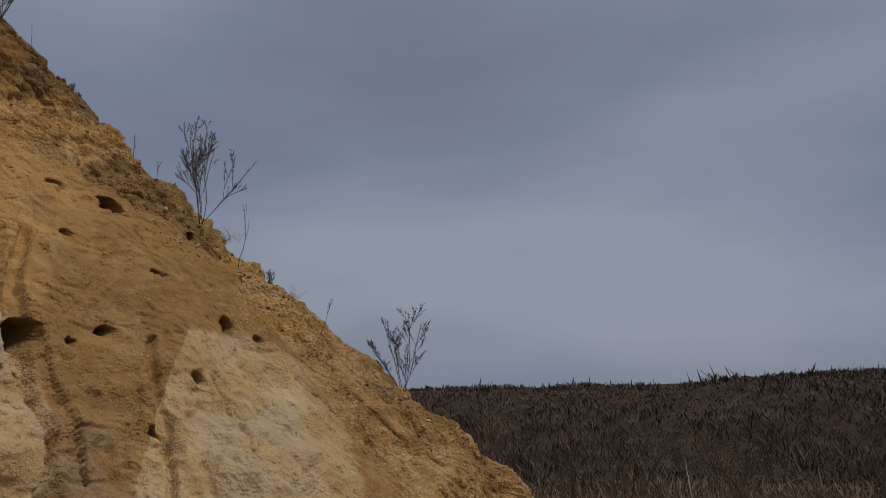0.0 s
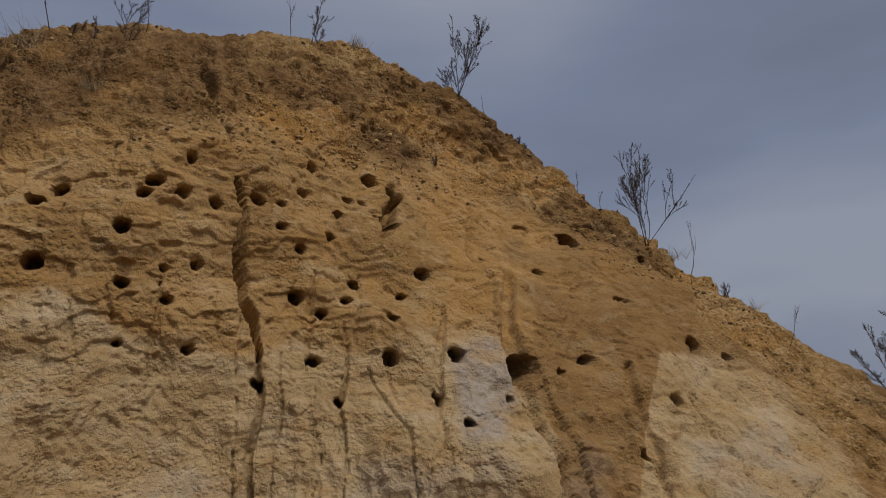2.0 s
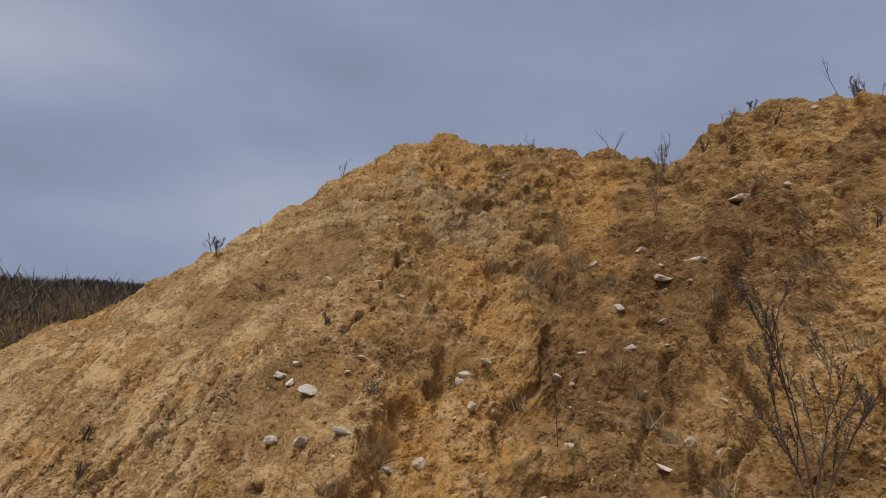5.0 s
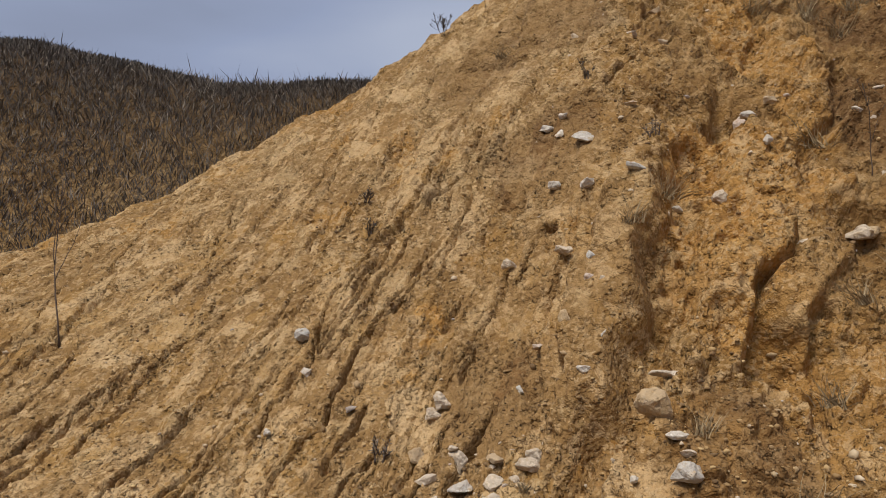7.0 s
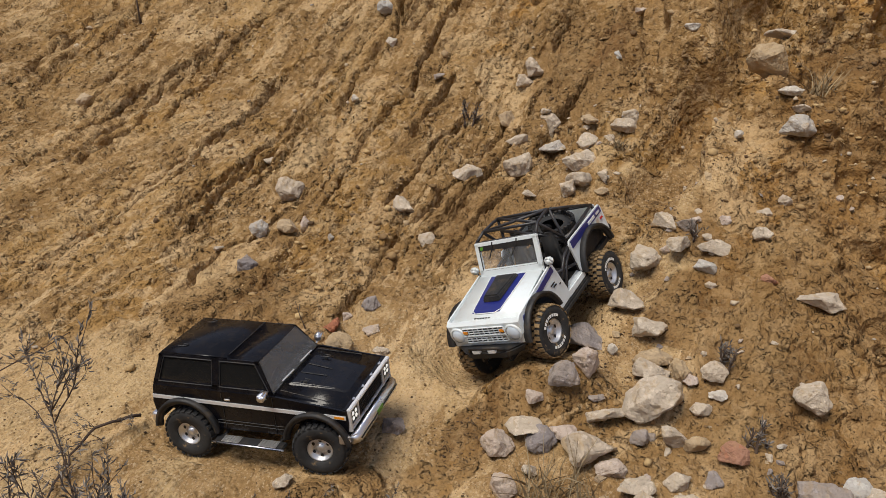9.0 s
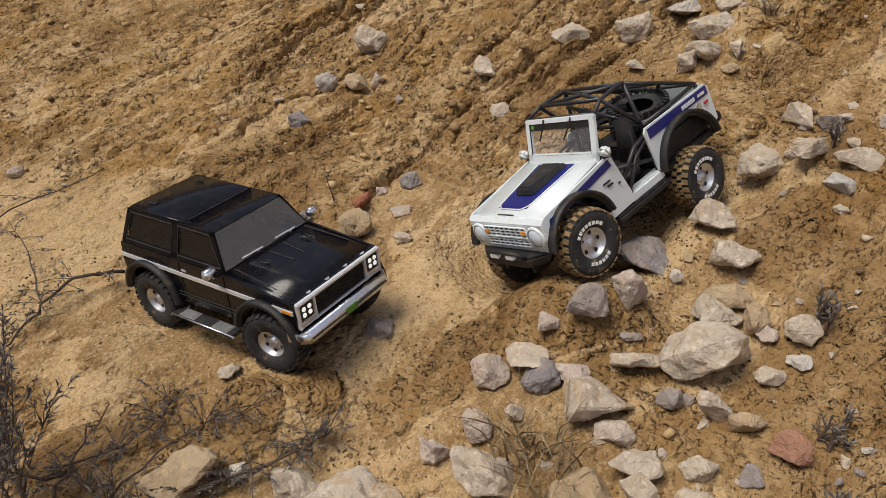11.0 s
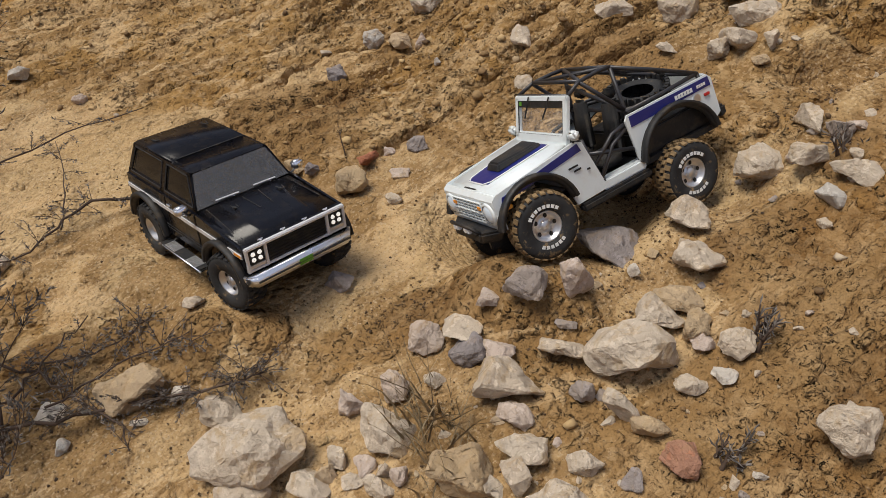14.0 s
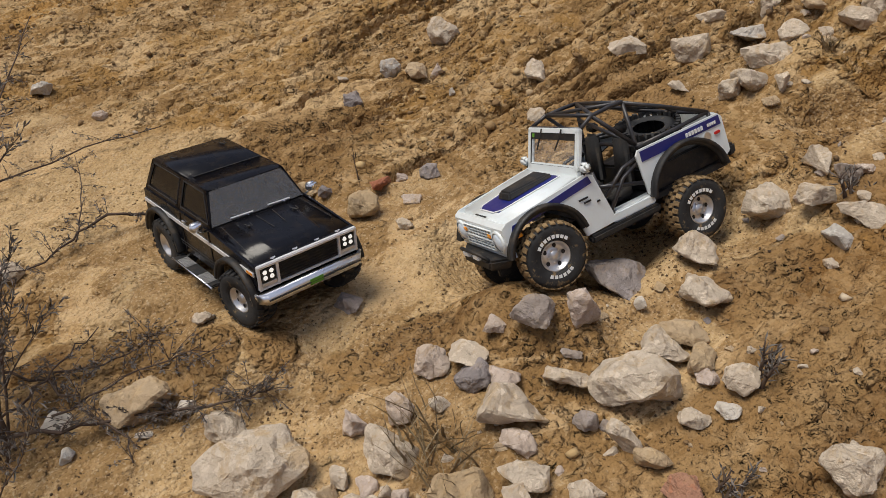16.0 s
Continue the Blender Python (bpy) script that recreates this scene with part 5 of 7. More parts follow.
def black_truck(m, hubs):
    """A closed two-door 4x4: glossy black body, chrome trim, smoked glass."""
    t = thing("model_truck", m, "glossy black closed model truck with chrome trim on sand", "model truck")
    fx, rx = .133, -.133
    HW = .0985
    for s in (1, -1):
        y0, y1 = s * (HW - .004), s * HW
        side = [(.192, .028), (.196, .060), (.194, .082), (.060, .096), (-.196, .096), (-.203, .060), (-.198, .020)] + arc(rx, .008, .062, 172, 8, 14) + arc(fx, .010, .060, 172, 10, 14)
        part("body_side", prism(side, y0, y1), BLACK_PAINT, t)
        trim = [(.192, .0655), (.192, .0725), (-.200, .0760), (-.200, .0690)]
        part("trim_strip", prism(trim, s * (HW - .001), s * (HW + .0018)), SKY_BRIGHT, t, "chrome waist strip")
        part("side_marker", box(.170, .190, min(s * HW, s * (HW + .0024)), max(s * HW, s * (HW + .0024)), .0662, .0722, .0008), ORANGE, t, "amber side marker")
        flare(t, rx, .008, .0615, s * HW, s, 4, 176, None, .012)
        flare(t, fx, .010, .0595, s * HW, s, 8, 174, None, .012)
        bm = bmesh.new()
        for z in (.030, .036):
            tube([(-.068, s * (HW + .0006), z), (.066, s * (HW + .0006), z)], .0008, 4, bm)
        tube([(-.052, s * (HW + .0006), .018), (-.052, s * (HW + .0006), .094)], .0008, 4, bm)
        tube([(.052, s * (HW + .0006), .018), (.052, s * (HW + .0006), .094)], .0008, 4, bm)
        part("door_line", bm, BLACK_PLASTIC, t, "fine door and panel lines")
        part("door_handle", box(-.046, -.034, min(s * HW, s * (HW + .003)), max(s * HW, s * (HW + .003)), .079, .083, .001), CHROME, t, "chrome door handle")
        mo = part("door_mirror", box(.038, .052, min(s * .104, s * .126), max(s * .104, s * .126), .099, .114, .003), CHROME, t, "square chrome door mirror", True)
        part("mirror_arm", tube([(.036, s * .098, .088), (.042, s * .108, .095), (.044, s * .112, .101)], .0022, 6), CHROME, mo, "", True)
        st = part("side_step", box(-.072, .070, min(s * .098, s * .122), max(s * .098, s * .122), -.002, .004, .002), BLACK_PLASTIC, t, "black side step with ribbed plates")
        for x in (-.054, .022):
            bm = bmesh.new()
            box(x - .002, x + .034, min(s * .100, s * .1195), max(s * .100, s * .1195), .0036, .0044, 0, bm)
            for k in range(6):
                box(x + k * .0058, x + k * .0058 + .003, min(s * .101, s * .119), max(s * .101, s * .119), .0040, .0056, 0, bm)
            part("tread_plate", bm, SATIN, st, "ribbed metal plate")
        part("step_edge", tube([(-.074, s * .120, .001), (.072, s * .120, .001)], .0022, 6), CHROME, st, "bright step edge", True)
        for x in (-.06, .055):
            part("step_bracket", tube([(x, s * .060, .012), (x, s * .104, .000)], .003, 6), BLACK_PLASTIC, st)
    # hood and cowl
    hood = hexa([(.052, -HW + .002, .080), (.193, -HW + .002, .070), (.193, HW - .002, .070), (.052, HW - .002, .080),
                 (.052, -HW + .008, .0985), (.189, -HW + .008, .0865), (.189, HW - .008, .0865), (.052, HW - .008, .0985)], .004)
    part("hood", hood, BLACK_PAINT, t, "", True)
    bulge = hexa([(.062, -.058, .0965), (.180, -.050, .0863), (.180, .050, .0863), (.062, .058, .0965), (.068, -.052, .1005), (.160, -.044, .0915), (.160, .044, .0915), (.068, .052, .1005)], .0015)
    part("hood_bulge", bulge, BLACK_PAINT, t)
    for s in (1, -1):
        part("hood_line", tube([(.070, s * .016, .1010), (.120, s * .012, .0965)], .0008, 4), BLACK_PLASTIC, t)
        part("hood_line", tube([(.060, s * .078, .0985), (.150, s * .084, .0905)], .0008, 4), BLACK_PLASTIC, t)
    for x, y, z in ((.092, .045, .0985), (.092, -.045, .0985), (-.150, .050, .1525), (-.150, -.050, .1525)):
        bm = bmesh.new()
        bmesh.ops.create_cone(bm, cap_ends=True, segments=10, radius1=.004, radius2=.003, depth=.005, matrix=Matrix.Translation((x, y, z)))
        tube([(x - .008, y - .003, z + .003), (x + .006, y, z + .003), (x + .009, y + .004, z + .004), (x - .002, y + .005, z + .005)], .0009, 5, bm)
        part("body_clip", bm, BLACK_PLASTIC, t, "black body post with its clip")
    # cabin
    lo, hi = .0955, .150
    B = dict(fx=.052, rx=-.198, y=.0945)
    T = dict(fx=.020, rx=-.186, y=.0745)
    pt = lambda k, x0, x1, s: (x0 + (x1 - x0) * k, s * (B["y"] + (T["y"] - B["y"]) * k), lo + (hi - lo) * k)
    for s in (1, -1):
        cab = bmesh.new()
        # pillars: screen, middle, rear
        for xa, xb, wa, wb in ((.052, .020, .010, .008), (-.058, -.060, .016, .016), (-.198, -.186, 0.008, .008)):
            fwd = -1 if xa > -.1 else 1
            a0, b0 = pt(0, xa, xa, s), pt(1, xb, xb, s)
            i = s * -.004
            hexa([a0, (a0[0] + fwd * wa, a0[1], a0[2]), (a0[0] + fwd * wa, a0[1] + i, a0[2]), (a0[0], a0[1] + i, a0[2]),
                  b0, (b0[0] + fwd * wb, b0[1], b0[2]), (b0[0] + fwd * wb, b0[1] + i, b0[2]), (b0[0], b0[1] + i, b0[2])], 0, cab)
        # rails below and above the side windows
        for k0, k1 in ((0, .16), (.88, 1.0)):
            q = [pt(k, .052 + (-.032) * k, .052 - .032 * k, s) for k in (k0, k1)]
            w = [pt(k, -.198 + .012 * k, -.198 + .012 * k, s) for k in (k0, k1)]
            i = s * -.004
            hexa([q[0], w[0], (w[0][0], w[0][1] + i, w[0][2]), (q[0][0], q[0][1] + i, q[0][2]), q[1], w[1], (w[1][0], w[1][1] + i, w[1][2]), (q[1][0], q[1][1] + i, q[1][2])], 0, cab)
        part("cabin_side", cab, BLACK_PAINT, t)
    for s in (1, -1):
        for xa0, xa1, xb0, xb1, nm in ((.044, -.056, .014, -.058, "door_window"), (-.072, -.186, -.074, -.176, "rear_side_window")):
            k0, k1 = .12, .92
            yy = lambda k, d: s * (B["y"] + (T["y"] - B["y"]) * k + d)
            zz = lambda k: lo + (hi - lo) * k
            q = [(xa0, k0), (xa1, k0), (xb1, k1), (xb0, k1)]
            bm = hexa([(x, yy(k, -.0032), zz(k)) for x, k in q] + [(x, yy(k, -.0022), zz(k)) for x, k in q])
            part(nm, bm, DARK_WINDOW, t, "dark side window")
            bm = bmesh.new()
            ring = [(x, yy(k, .0004), zz(k)) for x, k in q]
            for a, b in zip(ring, ring[1:] + ring[:1]):
                tube([a, b], .0011, 4, bm)
            part("window_seal", bm, BLACK_PLASTIC, t)
    roof = hexa([(-.188, -.076, .148), (-.040, -.076, .148), (-.040, .076, .148), (-.188, .076, .148), (-.182, -.068, .1545), (-.042, -.068, .1545), (-.042, .068, .1545), (-.182, .068, .1545)], .003)
    part("roof", roof, BLACK_PAINT, t, "raised rear roof section", True)
    roof = hexa([(-.044, -.0755, .1475), (.023, -.0755, .1475), (.023, .0755, .1475), (-.044, .0755, .1475), (-.044, -.068, .1535), (.018, -.068, .1515), (.018, .068, .1515), (-.044, .068, .1535)], .003)
    part("front_roof", roof, BLACK_PAINT, t, "smooth front roof section", True)
    part("roof_seam", tube([(-.042, -.066, .1545), (-.042, .066, .1545)], .0013, 5), BLACK_PLASTIC, t)
    sc = hexa([(.0515, -.090, .0985), (.0515, .090, .0985), (.0205, .070, .1480), (.0205, -.070, .1480), (.0527, -.090, .0990), (.0527, .090, .0990), (.0217, .070, .1485), (.0217, -.070, .1485)])
    scr = part("windscreen", sc, SMOKED_SHEEN, t, "smoked grey windscreen")
    for y0, y1 in ((-.055, -.012), (.018, .062)):
        part("wiper", tube([(.054, (y0 + y1) / 2 + .012, .0995), (.0525, (y0 + y1) / 2 + .006, .1025)], .0012, 5), CHROME, scr)
        part("wiper_blade", tube([(.0525, y0, .1035), (.0525, y1, .1020)], .0016, 5), SKY_BRIGHT, scr, "bright silver wiper blade")
    part("rear_panel", hexa([(-.203, -.094, .020), (-.198, -.094, .020), (-.198, .094, .020), (-.203, .094, .020), (-.190, -.074, .148), (-.185, -.074, .148), (-.185, .074, .148), (-.190, .074, .148)], .0015), BLACK_PAINT, t)
    part("interior", box(-.185, .045, -.086, .086, .040, .080, .006), SEAT, t, "black cabin interior")
    for s in (1, -1):
        part("front_seat", hexa([(-.050, s * .040 - .022, .078), (-.034, s * .040 - .022, .078), (-.034, s * .040 + .022, .078), (-.050, s * .040 + .022, .078), (-.062, s * .040 - .018, .132), (-.052, s * .040 - .018, .132), (-.052, s * .040 + .018, .132), (-.062, s * .040 + .018, .132)], .004), SEAT, t, "", True)
    bm = bmesh.new()
    tube([(.030 + .004 * math.sin(a), -.040 + .015 * math.cos(a), .104 + .014 * math.sin(a)) for a in (2 * math.pi * k / 18 for k in range(19))], .0016, 6, bm)
    part("steering_wheel", bm, BLACK_PLASTIC, t, "", True)
    # nose: grille, lamps, bumper
    part("nose_panel", box(.184, .194, -HW + .001, HW - .001, .030, .084, .002), BLACK_PAINT, t)
    bm = bmesh.new()
    box(.193, .201, -HW + .002, HW - .002, .0785, .0845, .0015, bm)
    box(.193, .199, -HW + .002, HW - .002, .0400, .0440, .001, bm)
    for y in (-HW + .0045, HW - .0045, -.060, .060):
        box(.193, .200, y - .0025, y + .0025, .040, .082, .001, bm)
    part("grille_surround", bm, SKY_BRIGHT, t, "chrome grille surround")
    part("grille_mesh", box(.190, .1955, -.058, .058, .044, .079), BLACK_PLASTIC, t, "black grille")
    for k in range(6):
        part("grille_bar", box(.1955, .1975, -.057, .057, .0475 + k * .0053, .0490 + k * .0053), BLACK_PLASTIC, t)
    for k in range(9):
        part("grille_upright", box(.1955, .1970, -.052 + k * .013, -.0508 + k * .013, .045, .079), BLACK_PLASTIC, t)
    for s in (1, -1):
        hl = part("headlight", box(.192, .1985, s * .0775 - .0145, s * .0775 + .0145, .053, .0775, .002), BLACK_PLASTIC, t, "square black headlight with four bright lamps")
        for dy in (-.006, .006):
            for dz in (-.005, .005):
                bm = turned([(.0005, .0012), (.0036, .0008), (.0040, -.001)], 10)
                bmesh.ops.transform(bm, verts=bm.verts, matrix=Matrix.Translation((.1990, s * .0775 + dy, .0653 + dz)) @ pose(0, 0, 0, 0, 0, -90))
                part("lamp", bm, LED, hl, "small bright lamp", True)
        part("turn_lamp", box(.193, .1990, s * .0775 - .0145, s * .0775 + .0145, .0448, .0515, .001), SATIN, t, "frosted lamp below the headlight")
    for y in (-.063, -.021, .021, .063):
        bm = box(.1915, .1932, y - .0048, y + .0048, .0862, .0882, .0004)
        box(.1932, .1948, y - .0022, y + .0022, .0862, .0878, 0, bm)
        part("hood_mark", bm, CHROME, t, "small chrome mark on the hood edge")
    bmp = hexa([(.196, -.103, .016), (.212, -.090, .016), (.212, .090, .016), (.196, .103, .016), (.196, -.106, .037), (.213, -.092, .037), (.213, .092, .037), (.196, .106, .037)], .003)
    fb = part("front_bumper", bmp, CHROME, t, "bright chrome front bumper", True)
    for s in (1, -1):
        part("bumper_end", hexa([(.176, s * .1055, .018), (.197, s * .1035, .018), (.197, s * .0985, .018), (.176, s * .1005, .018), (.176, s * .1055, .036), (.197, s * .1055, .036), (.197, s * .100, .036), (.176, s * .1005, .036)], .001), CHROME, fb)
    part("bumper_line", tube([(.2132, -.090, .027), (.2132, .090, .027)], .0016, 5), BLACK_PLASTIC, fb)
    part("plate", box(.2128, .2145, -.013, .013, .022, .033, .0006), GREEN, fb, "small green plate")
    part("rear_bumper", box(-.216, -.200, -.098, .098, .014, .032, .003), CHROME, t, "chrome rear bumper")
    for s in (1, -1):
        part("frame_rail", box(-.20, .195, min(s * .030, s * .040), max(s * .030, s * .040), .000, .016, .002), BLACK_PLASTIC, t)
    for xs in (fx, rx):
        part("axle", tube([(xs, -.08, 0), (xs, .08, 0)], .008, 10), BLACK_PLASTIC, t, "", True)
        for s in (1, -1):
            part("shock", tube([(xs, s * .050, .055), (xs, s * .055, .0)], .006, 8), SATIN, t, "", True)
    part("gearbox", box(-.06, .06, -.04, .04, .0, .03, .006), BLACK_PLASTIC, t)
    part("inner_arch", box(.085, .180, -.080, .080, .030, .075, .006), BLACK_PLASTIC, t)
    part("inner_arch", box(-.185, -.085, -.080, .080, .030, .075, .006), BLACK_PLASTIC, t)
    for k, (x, y, z) in enumerate(hubs):
        wheel(t, (x, y, z), .0525, .041, .0235, 1 if y > 0 else -1, 10 if k < 2 else 0, 6, False, False)
    return t


# body axes: forward and left directions in the place
WF, WL = Vector((.959, -.212, -.188)), Vector((.26, .92, .292))
WU = WF.cross(WL)
WB_F = (WF * math.cos(radians(8.5)) - WU * math.sin(radians(8.5)))
WHITE_AT = frame_matrix((-2.326, -1.442, .498), WB_F, WL)
white_truck(WHITE_AT, [(.143, .096, .0215), (.143, -.096, -.016), (-.143, .096, -.0215), (-.143, -.096, -.030)])
BLACK_AT = frame_matrix((-1.852, -1.831, .376), (-.102, .994, .039), (-.986, -.106, .126))
black_truck(BLACK_AT, [(.133, -.088, 0), (.133, .088, 0), (-.133, -.088, 0), (-.133, .088, 0)])


STONES = {
    'stones at the foot of the slope': [(-1.475, -1.729, 49, 38, 'w'), (-1.591, -1.669, 107, 68, 't'), (-1.646, -1.622, 36, 27, 'w'), (-1.684, -1.548, 79, 44, 'c'), (-1.672, -1.445, 148, 86, 'c'), (-1.645, -1.415, 72, 39, 'c'), (-1.719, -1.346, 75, 36, 'c'), (-1.831, -1.412, 45, 53, 'p'), (-1.835, -1.330, 94, 61, 'c'), (-1.881, -1.383, 53, 50, 'p'), (-1.769, -1.358, 37, 37, 'c'), (-1.785, -1.312, 41, 32, 'p'), (-1.766, -1.310, 39, 17, 'c'), (-1.743, -1.348, 32, 36, 't'), (-1.800, -1.272, 39, 31, 'c'), (-1.777, -1.271, 46, 27, 'c'), (-1.971, -1.421, 56, 56, 'p'), (-1.934, -1.343, 36, 24, 'c'), (-1.575, -1.616, 26, 12, 'w'), (-1.473, -1.664, 26, 26, 'g')],
    'stones below the white truck': [(-2.093, -1.339, 77, 70, 'd'), (-2.158, -1.301, 67, 73, 'p'), (-2.290, -1.324, 124, 46, 'd'), (-2.333, -1.212, 83, 60, 'c'), (-2.375, -1.258, 71, 67, 'c'), (-2.054, -1.378, 37, 31, 'p'), (-2.263, -1.267, 23, 26, 'w'), (-2.018, -1.378, 76, 29, 'c'), (-2.001, -1.349, 57, 56, 'd'), (-2.023, -1.311, 50, 36, 'p'), (-1.977, -1.253, 102, 65, 'c'), (-2.084, -1.249, 72, 51, 'c'), (-2.139, -1.164, 117, 84, 'c'), (-2.215, -1.175, 77, 55, 'c'), (-2.260, -1.180, 78, 28, 't'), (-2.229, -1.126, 58, 50, 't'), (-2.216, -1.100, 41, 24, 'p'), (-2.233, -1.057, 54, 44, 'c'), (-2.188, -1.046, 35, 19, 'w'), (-2.154, -1.072, 43, 22, 'c'), (-2.055, -1.174, 39, 37, 'd'), (-2.115, -1.269, 30, 16, 'd'), (-2.072, -1.125, 71, 57, 'c'), (-2.073, -1.074, 50, 38, 't'), (-1.958, -1.209, 57, 31, 'p'), (-1.931, -1.166, 67, 50, 'c'), (-1.977, -1.096, 48, 33, 'c'), (-1.870, -1.197, 93, 59, 't'), (-2.004, -1.039, 40, 33, 'd'), (-1.876, -1.156, 37, 16, 'c'), (-2.058, -1.007, 48, 52, 'r'), (-2.103, -0.928, 19, 14, 'w'), (-2.205, -0.879, 82, 58, 'c'), (-1.806, -1.258, 26, 32, 'p')],
    'stones behind the trucks': [(-1.724, -2.818, 62, 38, 'g'), (-1.805, -2.603, 35, 37, 'p'), (-2.358, -2.376, 27, 30, 'c'), (-2.322, -2.243, 60, 51, 'd'), (-2.481, -2.303, 63, 69, 'g'), (-2.508, -2.249, 59, 53, 't'), (-2.552, -2.207, 38, 56, 'p'), (-2.646, -2.308, 90, 90, 'c'), (-2.523, -2.110, 20, 23, 'g'), (-2.109, -1.856, 84, 65, 't'), (-2.182, -1.896, 51, 39, 'r'), (-2.228, -1.893, 37, 34, 'p'), (-2.197, -1.808, 47, 42, 'p'), (-2.144, -1.759, 32, 23, 'c'), (-2.274, -1.845, 48, 34, 'd'), (-2.061, -2.001, 49, 36, 't'), (-2.080, -1.959, 29, 29, 'd'), (-2.636, -1.928, 81, 43, 'c'), (-2.535, -1.811, 63, 66, 'c'), (-1.724, -1.735, 43, 29, 'c'), (-1.940, -1.627, 45, 40, 'd'), (-1.493, -2.136, 49, 43, 'c')],
    'stones beside the white truck': [(-2.772, -1.786, 78, 47, 'c'), (-2.836, -1.662, 86, 81, 'c'), (-2.915, -1.574, 80, 59, 'g'), (-2.822, -1.477, 99, 51, 'c'), (-2.754, -1.452, 70, 56, 'c'), (-2.765, -1.400, 31, 44, 'c'), (-2.733, -1.478, 52, 50, 'c'), (-2.735, -1.395, 33, 24, 't'), (-2.707, -1.581, 47, 21, 'c'), (-2.546, -1.237, 84, 72, 'c'), (-2.601, -1.210, 69, 56, 'c'), (-2.546, -1.169, 57, 63, 'c'), (-2.542, -1.091, 86, 35, 'c'), (-2.565, -1.111, 27, 21, 'c'), (-2.498, -1.107, 55, 41, 'g'), (-2.600, -1.164, 47, 37, 'd')],
    'stones on the slope': [(-3.516, -2.417, 74, 58, 'g'), (-3.274, -2.277, 42, 42, 'w'), (-3.054, -2.319, 22, 32, 'w'), (-2.803, -2.482, 75, 28, 'c'), (-3.144, -2.044, 49, 28, 'd'), (-2.822, -3.322, 63, 52, 't'), (-3.703, -1.586, 66, 53, 'c'), (-3.578, -1.351, 73, 41, 'c'), (-3.364, -1.226, 48, 52, 'p'), (-3.332, -1.181, 40, 22, 'w'), (-3.423, -1.229, 34, 42, 'g'), (-3.178, -1.186, 61, 28, 'w'), (-3.087, -1.222, 47, 34, 'g'), (-3.252, -1.284, 51, 72, 't'), (-3.197, -1.724, 73, 73, 'c'), (-3.159, -1.742, 61, 53, 'c'), (-3.017, -1.595, 74, 85, 'c'), (-3.009, -1.624, 39, 32, 'c'), (-2.891, -1.470, 53, 53, 'c'), (-2.974, -1.390, 76, 51, 'c'), (-2.991, -1.357, 64, 54, 'c'), (-2.922, -1.686, 69, 35, 'c'), (-3.014, -1.744, 54, 54, 't'), (-2.968, -1.488, 48, 34, 't'), (-3.175, -0.974, 98, 34, 'c'), (-3.001, -1.004, 98, 127, 't'), (-2.916, -0.959, 58, 30, 'w'), (-2.886, -0.929, 42, 24, 'c'), (-2.841, -0.929, 94, 67, 'g'), (-2.834, -1.074, 21, 30, 'w'), (-3.208, -1.459, 33, 30, 'g'), (-3.319, -1.406, 48, 30, 'p')],
    'stones at the near side': [(-2.594, -0.982, 67, 46, 'c'), (-2.693, -0.949, 29, 33, 'c'), (-2.418, -0.870, 87, 49, 'c'), (-2.477, -0.967, 39, 27, 'r'), (-1.997, -0.860, 94, 71, 'd'), (-2.041, -0.811, 46, 44, 'g'), (-2.027, -0.775, 47, 51, 'c'), (-1.874, -0.966, 54, 54, 'r'), (-1.838, -1.059, 36, 36, 'c'), (-1.832, -1.094, 36, 36, 'p'), (-1.905, -1.064, 104, 77, 'c'), (-1.901, -1.139, 46, 54, 'c'), (-1.782, -1.187, 54, 45, 'p')],
    'stones in the upper gully': [(-4.266, -1.507, 75, 48, 'w'), (-4.196, -1.447, 52, 47, 'w'), (-4.273, -1.441, 59, 30, 'w'), (-4.050, -1.315, 106, 55, 'g'), (-3.889, -1.427, 65, 47, 'w'), (-3.826, -1.279, 64, 58, 'w'), (-3.687, -1.081, 89, 36, 'g'), (-4.866, -1.132, 66, 36, 'c'), (-4.257, -1.128, 76, 33, 'c'), (-4.524, -0.602, 83, 83, 'p'), (-4.378, -0.597, 80, 43, 'g'), (-4.041, -0.569, 57, 72, 'w'), (-4.455, -0.509, 59, 47, 't'), (-3.800, -0.761, 58, 74, 'c'), (-3.897, -0.270, 111, 68, 'c'), (-3.902, -0.247, 88, 54, 't'), (-5.537, 0.690, 145, 80, 'w'), (-5.522, 0.924, 113, 49, 'w'), (-5.882, 1.384, 180, 58, 'c'), (-5.775, 0.616, 85, 55, 'g'), (-4.976, 0.283, 63, 49, 'w'), (-5.019, 0.547, 71, 39, 'g'), (-4.697, 0.285, 58, 39, 'w'), (-4.795, 0.030, 59, 29, 'c'), (-4.466, -0.143, 47, 36, 'w'), (-4.595, 0.392, 43, 34, 'c'), (-3.933, 0.257, 71, 48, 'w'), (-4.184, 0.419, 82, 60, 'c'), (-4.197, 0.564, 69, 69, 'p'), (-4.469, 1.692, 119, 63, 'c'), (-4.720, 1.953, 47, 33, 'w'), (-5.963, 1.646, 70, 47, 'c'), (-5.496, 1.589, 55, 42, 'w'), (-6.311, -0.357, 66, 47, 'c'), (-5.384, 0.836, 59, 35, 'g'), (-4.023, -0.144, 41, 36, 'c'), (-3.970, -0.947, 49, 39, 'g'), (-5.923, 2.058, 67, 38, 'c'), (-5.536, 0.232, 56, 40, 'w'), (-5.238, -1.014, 80, 36, 't')],
}

# ---- what lies and grows on the ground ----
_rad = np.hypot(GROUND[..., 0] - CX, GROUND[..., 1] - CY)


